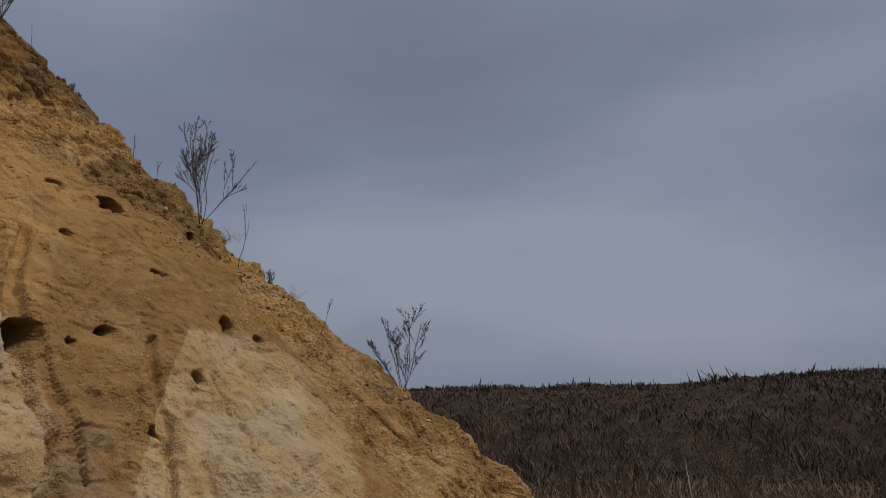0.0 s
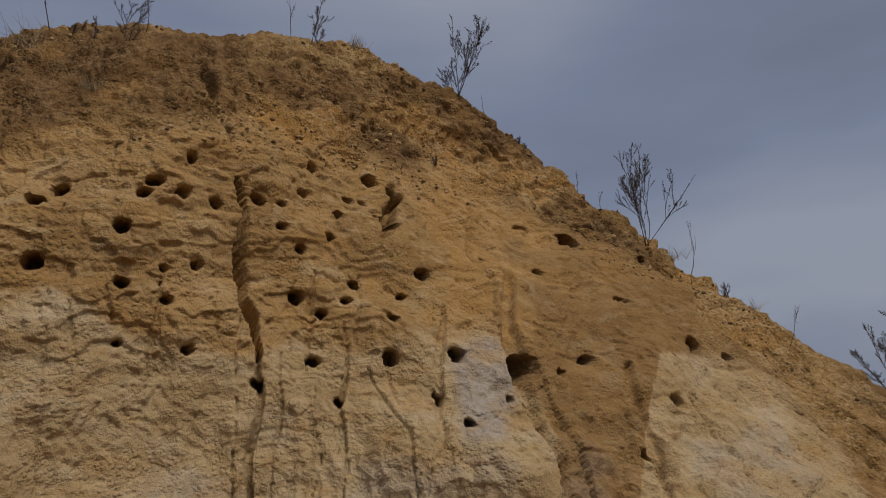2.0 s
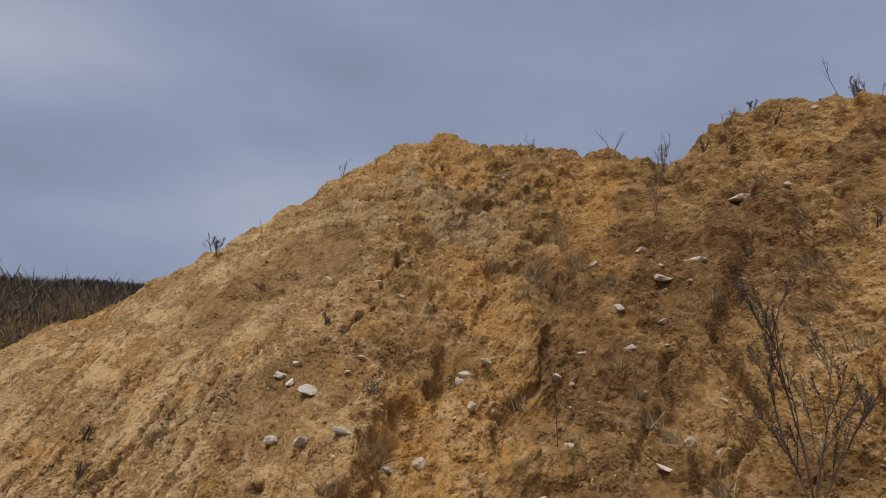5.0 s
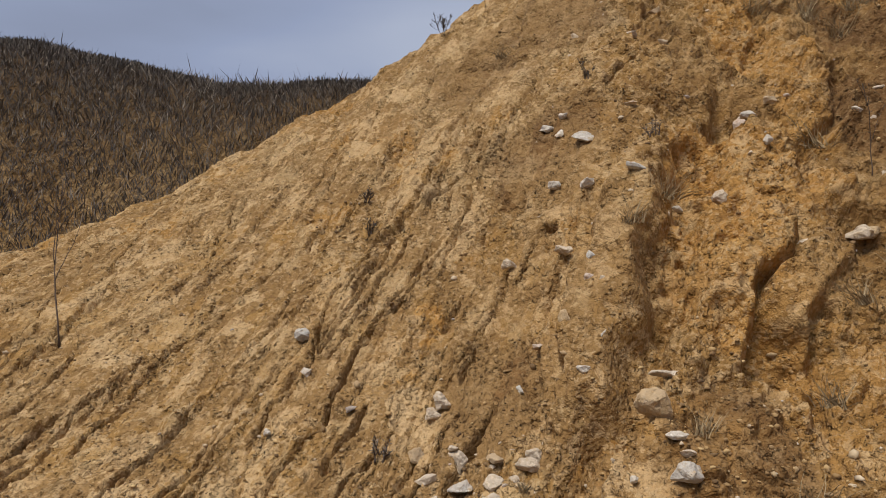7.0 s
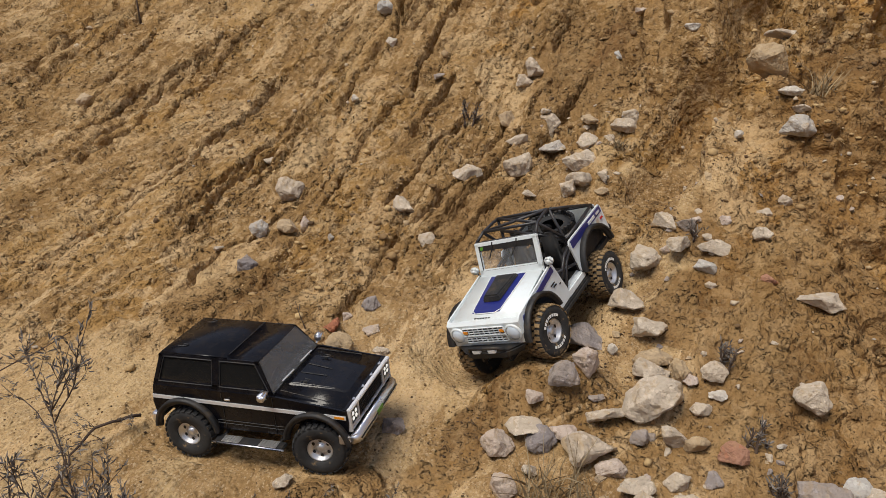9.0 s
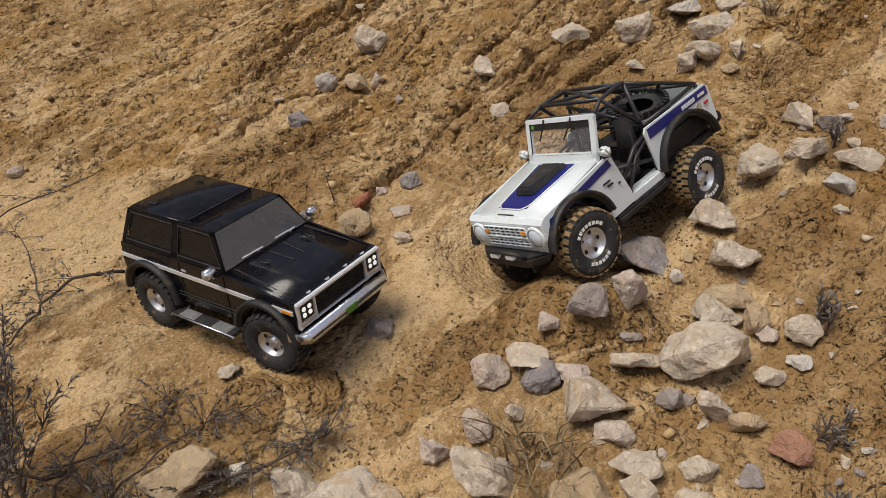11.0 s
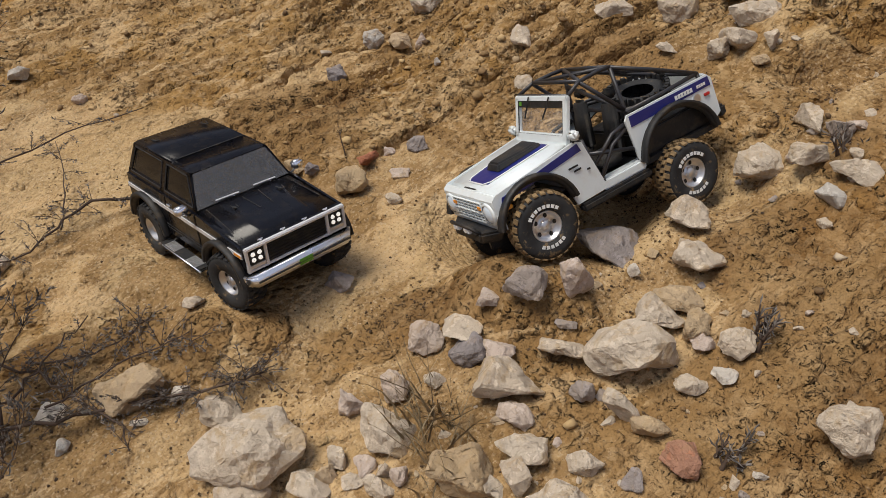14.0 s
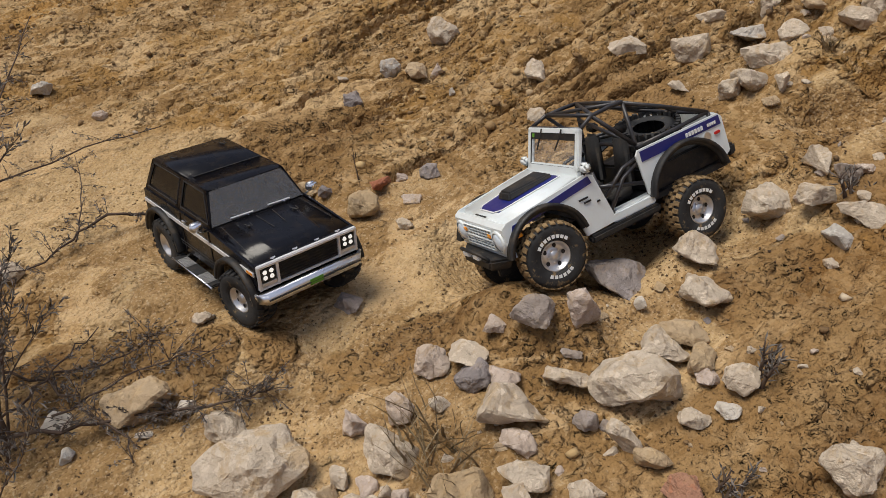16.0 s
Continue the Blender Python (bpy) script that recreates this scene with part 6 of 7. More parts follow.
def ground_at(x, y):
    """The place on the ground under (x, y), and its normal."""
    b = math.degrees(math.atan2(-(x - CX), y - CY))
    a = b if b > FINE_A else b + 360
    j = min(int(np.searchsorted(AZ, a)), len(AZ) - 2)
    r = math.hypot(x - CX, y - CY)
    col = np.maximum.accumulate(_rad[:, j])
    i = int(np.clip(np.searchsorted(col, r), 2, len(SS) - 3))
    t = (r - col[i - 1]) / max(1e-6, col[i] - col[i - 1])
    z = GROUND[i - 1, j, 2] + (GROUND[i, j, 2] - GROUND[i - 1, j, 2]) * min(1, max(0, t))
    k = 4 if i > 6 and i < len(SS) - 6 and 5 < j < len(AZ) - 6 else 1
    u = GROUND[i + k, j] - GROUND[i - k, j]
    v = GROUND[i, j + k] - GROUND[i, j - k]
    n = np.cross(v, u)
    n = n / (np.linalg.norm(n) + 1e-12)
    if n[2] < 0:
        n = -n
    return Vector((x, y, float(z))), Vector(n)


def stone_material(name, a, b, stain=0.6):
    s = Nodes(name, 0.9)
    col = s.ramp(s.noise(14, 5, 0.65), (0.3, tuple(v * .95 for v in a)), (0.7, b))
    col = s.mix(s.span(s.per_object(), 0.0, 1.0, 0.0, 0.45), col, (0.47, 0.37, 0.27))
    col = s.mix(s.span(s.noise(35, 5, 0.7), 0.55, 0.75, 0, 0.35), col, tuple(v * 0.6 for v in a))
    col = s.mix(s.span(s.noise(9, 7, 0.7, dist=0.6), 0.48, 0.56, 0, stain), col, (0.43, 0.28, 0.12))
    col = s.mix(s.span(s.noise(22, 7, 0.7), 0.56, 0.62, 0, 0.3), col, (0.28, 0.23, 0.185))
    col = s.mix(s.span(s.tone(120), 0.75, 1.0, 0, 0.5), col, tuple(min(1, v * 1.15) for v in b))
    s.color(col)
    s.bump(s.noise(40, 7, 0.7), 0.8, 0.008)
    s.bump(s.noise(160, 4, 0.65), 0.7, 0.003)
    return s.mat


STONE = {
    "c": stone_material("cream_limestone", (0.44, 0.36, 0.27), (0.68, 0.58, 0.46)),
    "p": stone_material("pinkish_limestone", (0.44, 0.34, 0.28), (0.62, 0.52, 0.45)),
    "g": stone_material("pale_grey_stone", (0.38, 0.37, 0.35), (0.60, 0.58, 0.54)),
    "d": stone_material("dark_grey_stone", (0.16, 0.14, 0.14), (0.34, 0.30, 0.29), 0.35),
    "r": stone_material("rust_red_stone", (0.28, 0.085, 0.04), (0.42, 0.16, 0.08), 0.3),
    "t": stone_material("tan_sandstone", (0.38, 0.27, 0.15), (0.54, 0.40, 0.24), 0.5),
    "w": stone_material("whitish_stone", (0.52, 0.47, 0.40), (0.70, 0.65, 0.58), 0.35),
}
STONE_WORDS = {"c": "cream limestone block with broken faces", "p": "pinkish limestone lump with worn edges", "g": "pale grey broken stone", "d": "dark grey cracked mudstone lump",
               "r": "rust-red stone stained with clay", "t": "tan sandstone lump crusted with sand", "w": "small whitish limestone chip"}


def stone_mesh(seed, w, d, h, mat):
    """A broken stone: the hull of random points, its edges worn and its faces rough."""
    rnd = random.Random(seed)
    bm = bmesh.new()
    for _ in range(rnd.randint(11, 17)):
        v = Vector((rnd.gauss(0, 1), rnd.gauss(0, 1), rnd.gauss(0, 1))).normalized()
        k = rnd.uniform(0.86, 1.12)
        bm.verts.new((v.x * w / 2 * k, v.y * d / 2 * k, v.z * h / 2 * k))
    hull = bmesh.ops.convex_hull(bm, input=bm.verts[:])
    loose = [v for v in bm.verts if not v.link_faces]
    bmesh.ops.delete(bm, geom=loose, context="VERTS")
    bmesh.ops.dissolve_limit(bm, angle_limit=radians(14), verts=bm.verts[:], edges=bm.edges[:])
    bmesh.ops.bevel(bm, geom=bm.edges[:], offset=min(w, d, h) * rnd.uniform(.035, .07), segments=1, affect="EDGES", clamp_overlap=True)
    bmesh.ops.triangulate(bm, faces=bm.faces[:])
    size = max(w, d, h)
    cuts = 3 if size > .06 else 2 if size > .035 else 1
    for _ in range(cuts):
        long = [e for e in bm.edges if e.calc_length() > size * 0.10]
        if long:
            bmesh.ops.subdivide_edges(bm, edges=long, cuts=1)
            bmesh.ops.triangulate(bm, faces=[f for f in bm.faces if len(f.verts) > 3])
    off = Vector((seed * 1.7, seed * .9, seed * 2.3))
    for v in bm.verts:
        p = v.co / size
        f = noise.noise(p * 3 + off) * .07 + noise.noise(p * 8 + off) * .04 + noise.noise(p * 18 + off) * .018
        v.co += v.co.normalized() * f * size
    me = mesh_of("stone", bm, mat)
    return me


stone_seed = 0
for group, rows in STONES.items():
    for x, y, w, h, kind in rows:
        stone_seed += 1
        rnd = random.Random(stone_seed * 31)
        W, H = w / 1000 * 1.2, max(h * 1.05, w * .45) / 1000
        D = W * rnd.uniform(.72, .95)
        ob = new("stone", stone_mesh(stone_seed, W, D, H, STONE[kind]))
        p, n = ground_at(x, y)
        ob.matrix_world = Matrix.Translation(p + n * H * 0.26) @ pose(0, 0, 0, rnd.uniform(-14, 14), rnd.uniform(-14, 14), math.degrees(math.atan2(y + .7, x + 1.1)) + 90 + rnd.uniform(-25, 25))
        tagged(ob, ("large " if w > 95 else "") + STONE_WORDS[kind] + " half bedded in sand", "stone", group)


# loose crumbs of earth and gravel
def joined(name, verts, faces, mat, label, category, smooth=False):
    me = bpy.data.meshes.new(name)
    me.vertices.add(len(verts))
    me.vertices.foreach_set("co", verts.astype(np.float32).ravel())
    me.loops.add(faces.size)
    me.loops.foreach_set("vertex_index", faces.astype(np.int32).ravel())
    me.polygons.add(len(faces))
    k = faces.shape[1]
    me.polygons.foreach_set("loop_start", np.arange(0, faces.size, k, dtype=np.int32))
    me.polygons.foreach_set("loop_total", np.full(len(faces), k, dtype=np.int32))
    if smooth:
        me.polygons.foreach_set("use_smooth", np.ones(len(faces), dtype=bool))
    me.update(calc_edges=True)
    me.materials.append(mat)
    return tagged(new(name, me), label, category, kind="stuff")


def crumb_material(name, *stops):
    s = Nodes(name, 0.95)
    s.color(s.mix(s.span(s.noise(60, 4), .4, .7, 0, .5), s.ramp(s.island(), *stops), (0.30, 0.19, 0.09)))
    s.bump(s.noise(120, 4), 0.6, 0.004)
    return s.mat


CLOD = crumb_material("earth_crumbs", (0.0, (0.07, 0.04, 0.02)), (0.35, (0.20, 0.12, 0.05)), (0.7, (0.38, 0.25, 0.11)), (1.0, (0.52, 0.37, 0.18)))
SPECK = crumb_material("dark_earth_specks", (0.0, (0.03, 0.017, 0.009)), (0.6, (0.10, 0.055, 0.022)), (1.0, (0.26, 0.16, 0.07)))
GRAVEL = crumb_material("pale_gravel", (0.0, (0.27, 0.18, 0.09)), (0.4, (0.42, 0.31, 0.18)), (0.8, (0.58, 0.49, 0.37)), (1.0, (0.28, 0.25, 0.23)))
_ico = bmesh.new()
bmesh.ops.create_icosphere(_ico, subdivisions=1, radius=1.0)
ICO_V = np.array([v.co[:] for v in _ico.verts])
ICO_F = np.array([[v.index for v in f.verts] for f in _ico.faces])
_ico.free()


def scatter(count, seed, rows, cols, size, keep):
    """Small lumps strewn over a stretch of the ground; keep(place, bearing) gives how likely a lump lies there."""
    g = np.random.default_rng(seed)
    i = g.integers(rows[0], rows[1], count)
    j = g.integers(cols[0], cols[1], count)
    at = GROUND[i, j]
    ok = g.random(count) < keep(at, AZ180[j], SS[i])
    at = at[ok]
    n = len(at)
    s = size[0] * (size[1] / size[0]) ** (g.random(n) ** 2.2)
    q = ICO_V[None] * (1 + .26 * np.clip(g.standard_normal((n, len(ICO_V), 1)), -1.5, 1.5)) * (s[:, None, None] * np.array([1, 1, .75]) * (1 + .25 * np.clip(g.standard_normal((n, 1, 3)), -1.5, 1.5)))
    a = g.random(n) * 6.28
    c, d = np.cos(a)[:, None], np.sin(a)[:, None]
    q = np.stack([q[..., 0] * c - q[..., 1] * d, q[..., 0] * d + q[..., 1] * c, q[..., 2]], -1)
    v = (q + at[:, None, :] + np.array([0, 0, 1]) * s[:, None, None] * .35).reshape(-1, 3)
    f = (ICO_F[None] + (np.arange(n) * len(ICO_V))[:, None, None]).reshape(-1, 3)
    return v, f


row = lambda s: int(np.searchsorted(SS, s))
TRACK = [(-1.45, -2.2), (-1.8, -1.85), (-2.1, -1.55), (-2.35, -1.42), (-2.62, -1.36)]
off_track = lambda p: .06 + .94 * step01(to_line(p[:, :2], TRACK)[0], .12, .36)
patchy = lambda p, s, seed: step01(rough(p, s, 2, seed), -.3, .6)
joined("earth_crumbs", *scatter(17000, 1, (row(1.3), row(6.2)), (col_at(56), len(fine_az) - 1), (.0025, .011), lambda p, a, s: (patchy(p, .5, 201) * .8 + .1) * off_track(p) * (.03 + .97 * step01(s, 1.9, 2.6))), CLOD, "crumbs and clods of dry brown earth on the slope", "earth crumbs")
joined("sand_specks", *scatter(90000, 2, (row(1.0), row(2.8)), (col_at(92), col_at(158)), (.0008, .0030), lambda p, a, s: (.04 + .5 * patchy(p, .25, 203) ** 2) * (1.0 - off_track(p) * .5)), SPECK, "dark specks of earth strewn over the sandy track", "earth crumbs")
joined("gravel", *scatter(3600, 3, (row(1.4), row(5.6)), (col_at(60), len(fine_az) - 1), (.003, .016), lambda p, a, s: patchy(p, .7, 205) * np.where(a < 100, .8, .13) * off_track(p) * (.2 + .8 * step01(s, 1.9, 2.6))), GRAVEL, "pale limestone gravel and small broken stones", "gravel")
joined("cliff_crumbs", *scatter(5000, 4, (row(4.8), row(6.2)), (col_at(-14), col_at(58)), (.005, .02), lambda p, a, s: patchy(p, .5, 207) * .7), CLOD, "crumbs of earth on the brow of the cliff", "earth crumbs")


# ---- dry plants ----
def dry_material(name, a, b):
    s = Nodes(name, 0.9)
    s.color(s.mix(s.span(s.noise(40, 4), .35, .7, 0, .6), s.ramp(s.island(), (0.0, a), (1.0, b)), tuple(v * .6 for v in a)))
    return s.mat


STEM = dry_material("dry_stem", (0.055, 0.035, 0.026), (0.13, 0.085, 0.055))
SEED = dry_material("withered_leaf", (0.05, 0.042, 0.034), (0.17, 0.145, 0.12))
STRAW = dry_material("straw", (0.20, 0.145, 0.08), (0.46, 0.36, 0.21))
GREY_LEAF = dry_material("grey_withered_leaf", (0.10, 0.085, 0.075), (0.26, 0.23, 0.20))
FAR_SEED = dry_material("brown_seed_head", (0.07, 0.05, 0.036), (0.28, 0.21, 0.15))
GREEN_LEAF = dry_material("grey_green_leaf", (0.06, 0.075, 0.04), (0.16, 0.17, 0.11))


def leaf(bm, at, way, length, width):
    """A small curled leaf or seed cluster: a bent strip."""
    way = Vector(way).normalized()
    side = way.orthogonal().normalized()
    side.rotate(Matrix.Rotation(random.random() * 6.28, 3, way))
    up = way.cross(side)
    p = [at, at + way * length * .5 + up * length * .12, at + way * length]
    a = [bm.verts.new(p[0]), bm.verts.new(p[1] + side * width), bm.verts.new(p[1] - side * width), bm.verts.new(p[2])]
    bm.faces.new((a[0], a[1], a[3]))
    bm.faces.new((a[0], a[3], a[2]))


def grow(stem, heads, base, way, length, radius, level, rnd, leafy, spread, leaf_size):
    """A branch that bends and forks; leaves or seed heads sit along its outer part."""
    pts, p, d = [Vector(base)], Vector(base), Vector(way).normalized()
    n = 7
    for k in range(n):
        d = (d + Vector((rnd.gauss(0, .10), rnd.gauss(0, .10), rnd.gauss(.05, .08)))).normalized()
        p = p + d * length / n
        pts.append(p.copy())
    tube(pts, radius, 5, stem, [radius * (1 - .75 * k / n) for k in range(n + 1)])
    for k in range(int(leafy * length * 100)):
        t = rnd.uniform(.25 if level else .4, 1) * n
        i = min(n - 1, int(t))
        at = pts[i].lerp(pts[i + 1], t - i)
        w = (pts[i + 1] - pts[i]).normalized() + Vector((rnd.gauss(0, .8), rnd.gauss(0, .8), rnd.gauss(.1, .7)))
        leaf(heads, at, w, rnd.uniform(.008, .022) * leaf_size, rnd.uniform(.0011, .0022) * leaf_size)
    if level:
        for k in range(rnd.randint(4, 7) if level > 1 else rnd.randint(3, 5)):
            t = rnd.uniform(.22, .9) * n
            i = min(n - 1, int(t))
            at = pts[i].lerp(pts[i + 1], t - i)
            a = rnd.uniform(0, 6.28)
            w = (pts[i + 1] - pts[i]).normalized() + Vector((math.cos(a), math.sin(a), rnd.uniform(0, .5))) * spread
            grow(stem, heads, at, w, length * rnd.uniform(.3, .55) * (1.15 - t / n * .6), radius * .55, level - 1, rnd, leafy, spread, leaf_size)


plant_seed = 100


def plant(name, x, y, height, lean, label, category, group="", level=1, leafy=1.0, spread=.8, stems=1, radius=.003, fan=2.6, leaf_mat=None, stem_mat=None, leaf_size=1.0, side=Vector((.75, .65, 0))):
    global plant_seed
    plant_seed += 1
    rnd = random.Random(plant_seed)
    random.seed(plant_seed)
    p, n = ground_at(x, y)
    t = thing(name, Matrix.Translation(p - Vector((0, 0, .01))), label, category, group)
    heads = bmesh.new()
    for k in range(stems):
        st = bmesh.new()
        w = Vector((0, 0, 1)) + side * lean + Vector((rnd.gauss(0, .12), rnd.gauss(0, .12), 0)) * (1 if stems == 1 else fan)
        grow(st, heads, (rnd.gauss(0, .01), rnd.gauss(0, .01), 0), w, height * (1 if k == 0 else rnd.uniform(.55, .95)), radius * (.6 + height), level, rnd, leafy, spread, leaf_size)
        part("stem", st, stem_mat or STEM, t, "", True)
    if heads.verts:
        part("foliage", heads, leaf_mat or SEED, t, "withered seed heads and leaves")
    else:
        heads.free()
    return t


def tuft(x, y, height, lean, blades=60, mat=None, label="tuft of dry straw-coloured grass hanging on the bank"):
    global plant_seed
    plant_seed += 1
    rnd = random.Random(plant_seed)
    p, n = ground_at(x, y)
    bm = bmesh.new()
    for k in range(blades):
        at = Vector((rnd.gauss(0, height * .16), rnd.gauss(0, height * .16), 0))
        d = (n * .5 + Vector((rnd.gauss(0, .45), rnd.gauss(0, .45), .7)) + Vector((.6, .5, 0)) * lean).normalized()
        L = height * rnd.uniform(.45, 1.1)
        pts = [at]
        for j in range(4):
            d = (d + Vector((rnd.gauss(0, .15), rnd.gauss(0, .15), -.28 * rnd.random()))).normalized()
            pts.append(pts[-1] + d * L / 4)
        w = rnd.uniform(.0014, .0028)
        side = d.orthogonal().normalized() * w
        prev = None
        for j, q in enumerate(pts):
            f = 1 - j / 4.2
            a, b = bm.verts.new(q - side * f), bm.verts.new(q + side * f)
            if prev:
                bm.faces.new((prev[0], prev[1], b, a))
            prev = (a, b)
    ob = new("grass_tuft", mesh_of("grass_tuft", bm, mat or STRAW))
    ob.matrix_world = Matrix.Translation(p)
    return tagged(ob, label, "grass tuft", "dry grass tufts")


WEEDS = [(-1.54, 6.02, .93, .35), (0.04, 5.74, .71, 0), (-2.69, 5.03, .73, .2), (-3.98, 2.85, .37, .1), (-3.21, 3.8, .36, .2), (-5.74, -2.5, .21, .5)]
STALKS = [(-1.21, 5.84, .5, .2), (-.59, 5.94, .32, .4), (-1.85, 5.91, .24, .3), (-1.98, 5.72, .21, 0), (-2.58, 5.27, .19, 0), (-4.23, 2.53, .67, -.1), (-3.85, 2.91, .3, .15), (-3.25, 3.63, .32, 0), (-5.92, 2.25, .33, 0), (-5.91, -2.22, .14, .3), (-4.04, -.19, .39, -.05), (-3.44, -3.61, .94, -.2), (-2.17, -1.96, .08, -.1)]
TUFTS = [(-1.35, 6.02, .19, 0), (-.81, 5.94, .18, 0), (-3.16, 4.33, .13, .2), (-4.22, 2.39, .26, 0), (-3.14, 4.21, .14, .3), (-6.48, 1.65, .11, .2), (-4.67, 2.07, .38, 0), (-3.68, 2.4, .12, .2), (-4.59, 1.42, .19, 0), (-4.75, 2.3, .13, .2), (-3.81, .44, .19, 0), (-5.16, -1.94, .15, 0), (-3.8, -.97, .17, 0), (-4.62, .21, .25, .2),
         (-4.67, .95, .2, .2), (-5.25, -.04, .22, 0), (-2.83, -.63, .15, .4), (-3.01, -.89, .1, .3), (-3.46, -1.09, .13, 0), (-3.22, -.51, .12, .2), (-2.86, -1.38, .05, 0)]
SPRIGS = [(-.97, 5.99, .14, .2), (-2.36, 5.64, .08, 0), (-2.64, 4.49, .11, 0), (-2.39, 5.56, .08, 0), (-4.18, 2.64, .12, 0), (-3.9, 2.59, .15, 0), (-3.71, 2.68, .15, 0), (-6.15, 1.84, .14, 0), (-6.57, 1.37, .16, .2), (-5.7, 2.33, .18, 0), (-5.29, 2.3, .12, 0), (-4.97, 2.29, .13, .2), (-4.79, 1.76, .11, 0), (-6.53, 1.82, .17, 0), (-5.71, 2.27, .2, 0),
          (-4.48, -1.34, .12, 0), (-5.98, -.85, .13, 0), (-4.23, -2.46, .08, 0), (-4.07, -2.36, .08, 0)]
LOW_SPRIGS = [(-3.02, -1.88, .09, 0), (-4.03, -1.02, .08, 0), (-2.25, -1.04, .07, 0), (-2.1, -.97, .05, .3), (-2.57, -1.14, .05, 0), (-2.0, -.93, .06, .1)]
for x, y, h, l in WEEDS:
    plant("dry_weed", x, y, h * .95, l, "tall dry weed with feathery dark seed heads on the crest", "dry weed", "dry weeds on the crest", 2, 3.2, .62, 6 if h > .5 else 4, .0022, 4.4, None, None, .85 * min(1, .5 + h))
for x, y, h, l in STALKS:
    plant("dry_stalk", x, y, h, l, "thin bare dry stalk with a few seeds", "dry stalk", "dry stalks", 1 if h > .2 else 0, .35, .35, 1, .003)
for x, y, h, l in SPRIGS:
    plant("withered_sprig", x, y, h, l, "small dark withered sprig on the bank", "withered plant", "withered sprigs", 1, 2.2, .9, 3, .006)
for x, y, h, l in LOW_SPRIGS:
    plant("withered_sprig", x, y, h, l, "small grey withered sprig between the stones", "withered plant", "withered sprigs", 1, 1.6, 1.0, 4, .006, 2.6, GREY_LEAF)
for x, y, h, l in TUFTS:
    tuft(x, y, h, l, 46 if h < .3 else 150)
# loose stones and straw in the bay, and small stones among the large ones
lay = random.Random(7)


def strew_stones(count, stretch, size, kinds, group, pile=None):
    """Small stones thrown at random over a stretch of the bank: x and y limits, smallest and largest width."""
    global stone_seed
    for _ in range(count):
        x, y = lay.uniform(*stretch[0]), lay.uniform(*stretch[1])
        stone_seed += 1
        w = size[0] * (size[1] / size[0]) ** (lay.random() ** 1.6)
        kind = lay.choice(kinds)
        me = stone_mesh(stone_seed, w, w * lay.uniform(.65, .95), w * lay.uniform(.45, .75), STONE[kind])
        p, n = ground_at(x, y)
        at = Matrix.Translation(p - n * w * .02) @ pose(0, 0, 0, lay.uniform(-25, 25), lay.uniform(-25, 25), lay.uniform(0, 360))
        if pile is None:
            ob = new("stone", me)
            ob.matrix_world = at
            tagged(ob, "small " + STONE_WORDS[kind].replace("small ", "") + " on the bank", "stone", group)
            continue
        co = np.empty(len(me.vertices) * 3, np.float32)
        me.vertices.foreach_get("co", co)
        ring = np.empty(len(me.loops), np.int32)
        me.loops.foreach_get("vertex_index", ring)
        m = np.array(at)
        pile.append((co.reshape(-1, 3) @ m[:3, :3].T + m[:3, 3], ring.reshape(-1, 3)))


BAY = []
MIXED = crumb_material("mixed_bank_stones", (0.0, (0.48, 0.39, 0.28)), (0.4, (0.62, 0.53, 0.41)), (0.7, (0.50, 0.42, 0.36)), (0.85, (0.44, 0.42, 0.39)), (1.0, (0.42, 0.30, 0.17)))
strew_stones(90, ((-5.9, -3.0), (-.75, 1.1)), (.014, .05), "cccgpwt", "", BAY)
strew_stones(22, ((-5.6, -3.6), (-1.7, -.8)), (.02, .07), "ccgpt", "", BAY)
strew_stones(26, ((-5.8, -4.4), (.6, 2.2)), (.015, .05), "ccgt", "", BAY)
starts = np.cumsum([0] + [len(v) for v, _ in BAY])
joined("bank_stones", np.concatenate([v for v, _ in BAY]), np.concatenate([f + o for (_, f), o in zip(BAY, starts)]), MIXED, "cream and grey stones strewn over the bay of the bank", "stones")
strew_stones(60, ((-2.35, -1.6), (-1.3, -.85)), (.010, .030), "ccptdt", "small stones below the trucks")
strew_stones(26, ((-3.05, -2.72), (-1.72, -1.34)), (.014, .045), "cccpt", "stones above the white truck")
strew_stones(22, ((-3.0, -2.3), (-1.35, -.8)), (.016, .05), "ccptd", "small stones round the white truck")
for _ in range(34):
    tuft(lay.uniform(-6.0, -2.7), lay.uniform(-.6, 1.7), lay.uniform(.10, .24), lay.uniform(-.2, .5), 55)
for _ in range(26):
    a = radians(lay.uniform(20, 108))
    r = lay.uniform(5.6, 6.6)
    plant("dry_stalk", CX - r * math.sin(a), CY + r * math.cos(a), lay.uniform(.08, .3), lay.uniform(-.3, .4), "thin bare dry stalk with a few seeds", "dry stalk", "dry stalks", 1, .6, .5, lay.randint(1, 3), .003)
for x, y, h in ((-5.86, .76, .67), (-6.54, .98, .42)):
    plant("dry_bush", x, y, h, 0, "thin leafless dry bush rooted in the gully", "dry bush", "dry bushes", 2, .25, .5, 3, .0025)
plant("dry_mugwort", -3.63, .72, .87, .05, "dark dry mugwort with upright side shoots", "dry weed", "", 2, 2.6, .5, 4, .0036, 2.6, None, None, 1.0)
plant("dry_shrub", -1.40, -1.72, .50, .62, "tangled grey withered shrub beside the black truck", "dry shrub", "", 2, 1.7, .7, 9, .0024, 2.6, GREY_LEAF, None, .9, Vector((.5, -.8, 0)))
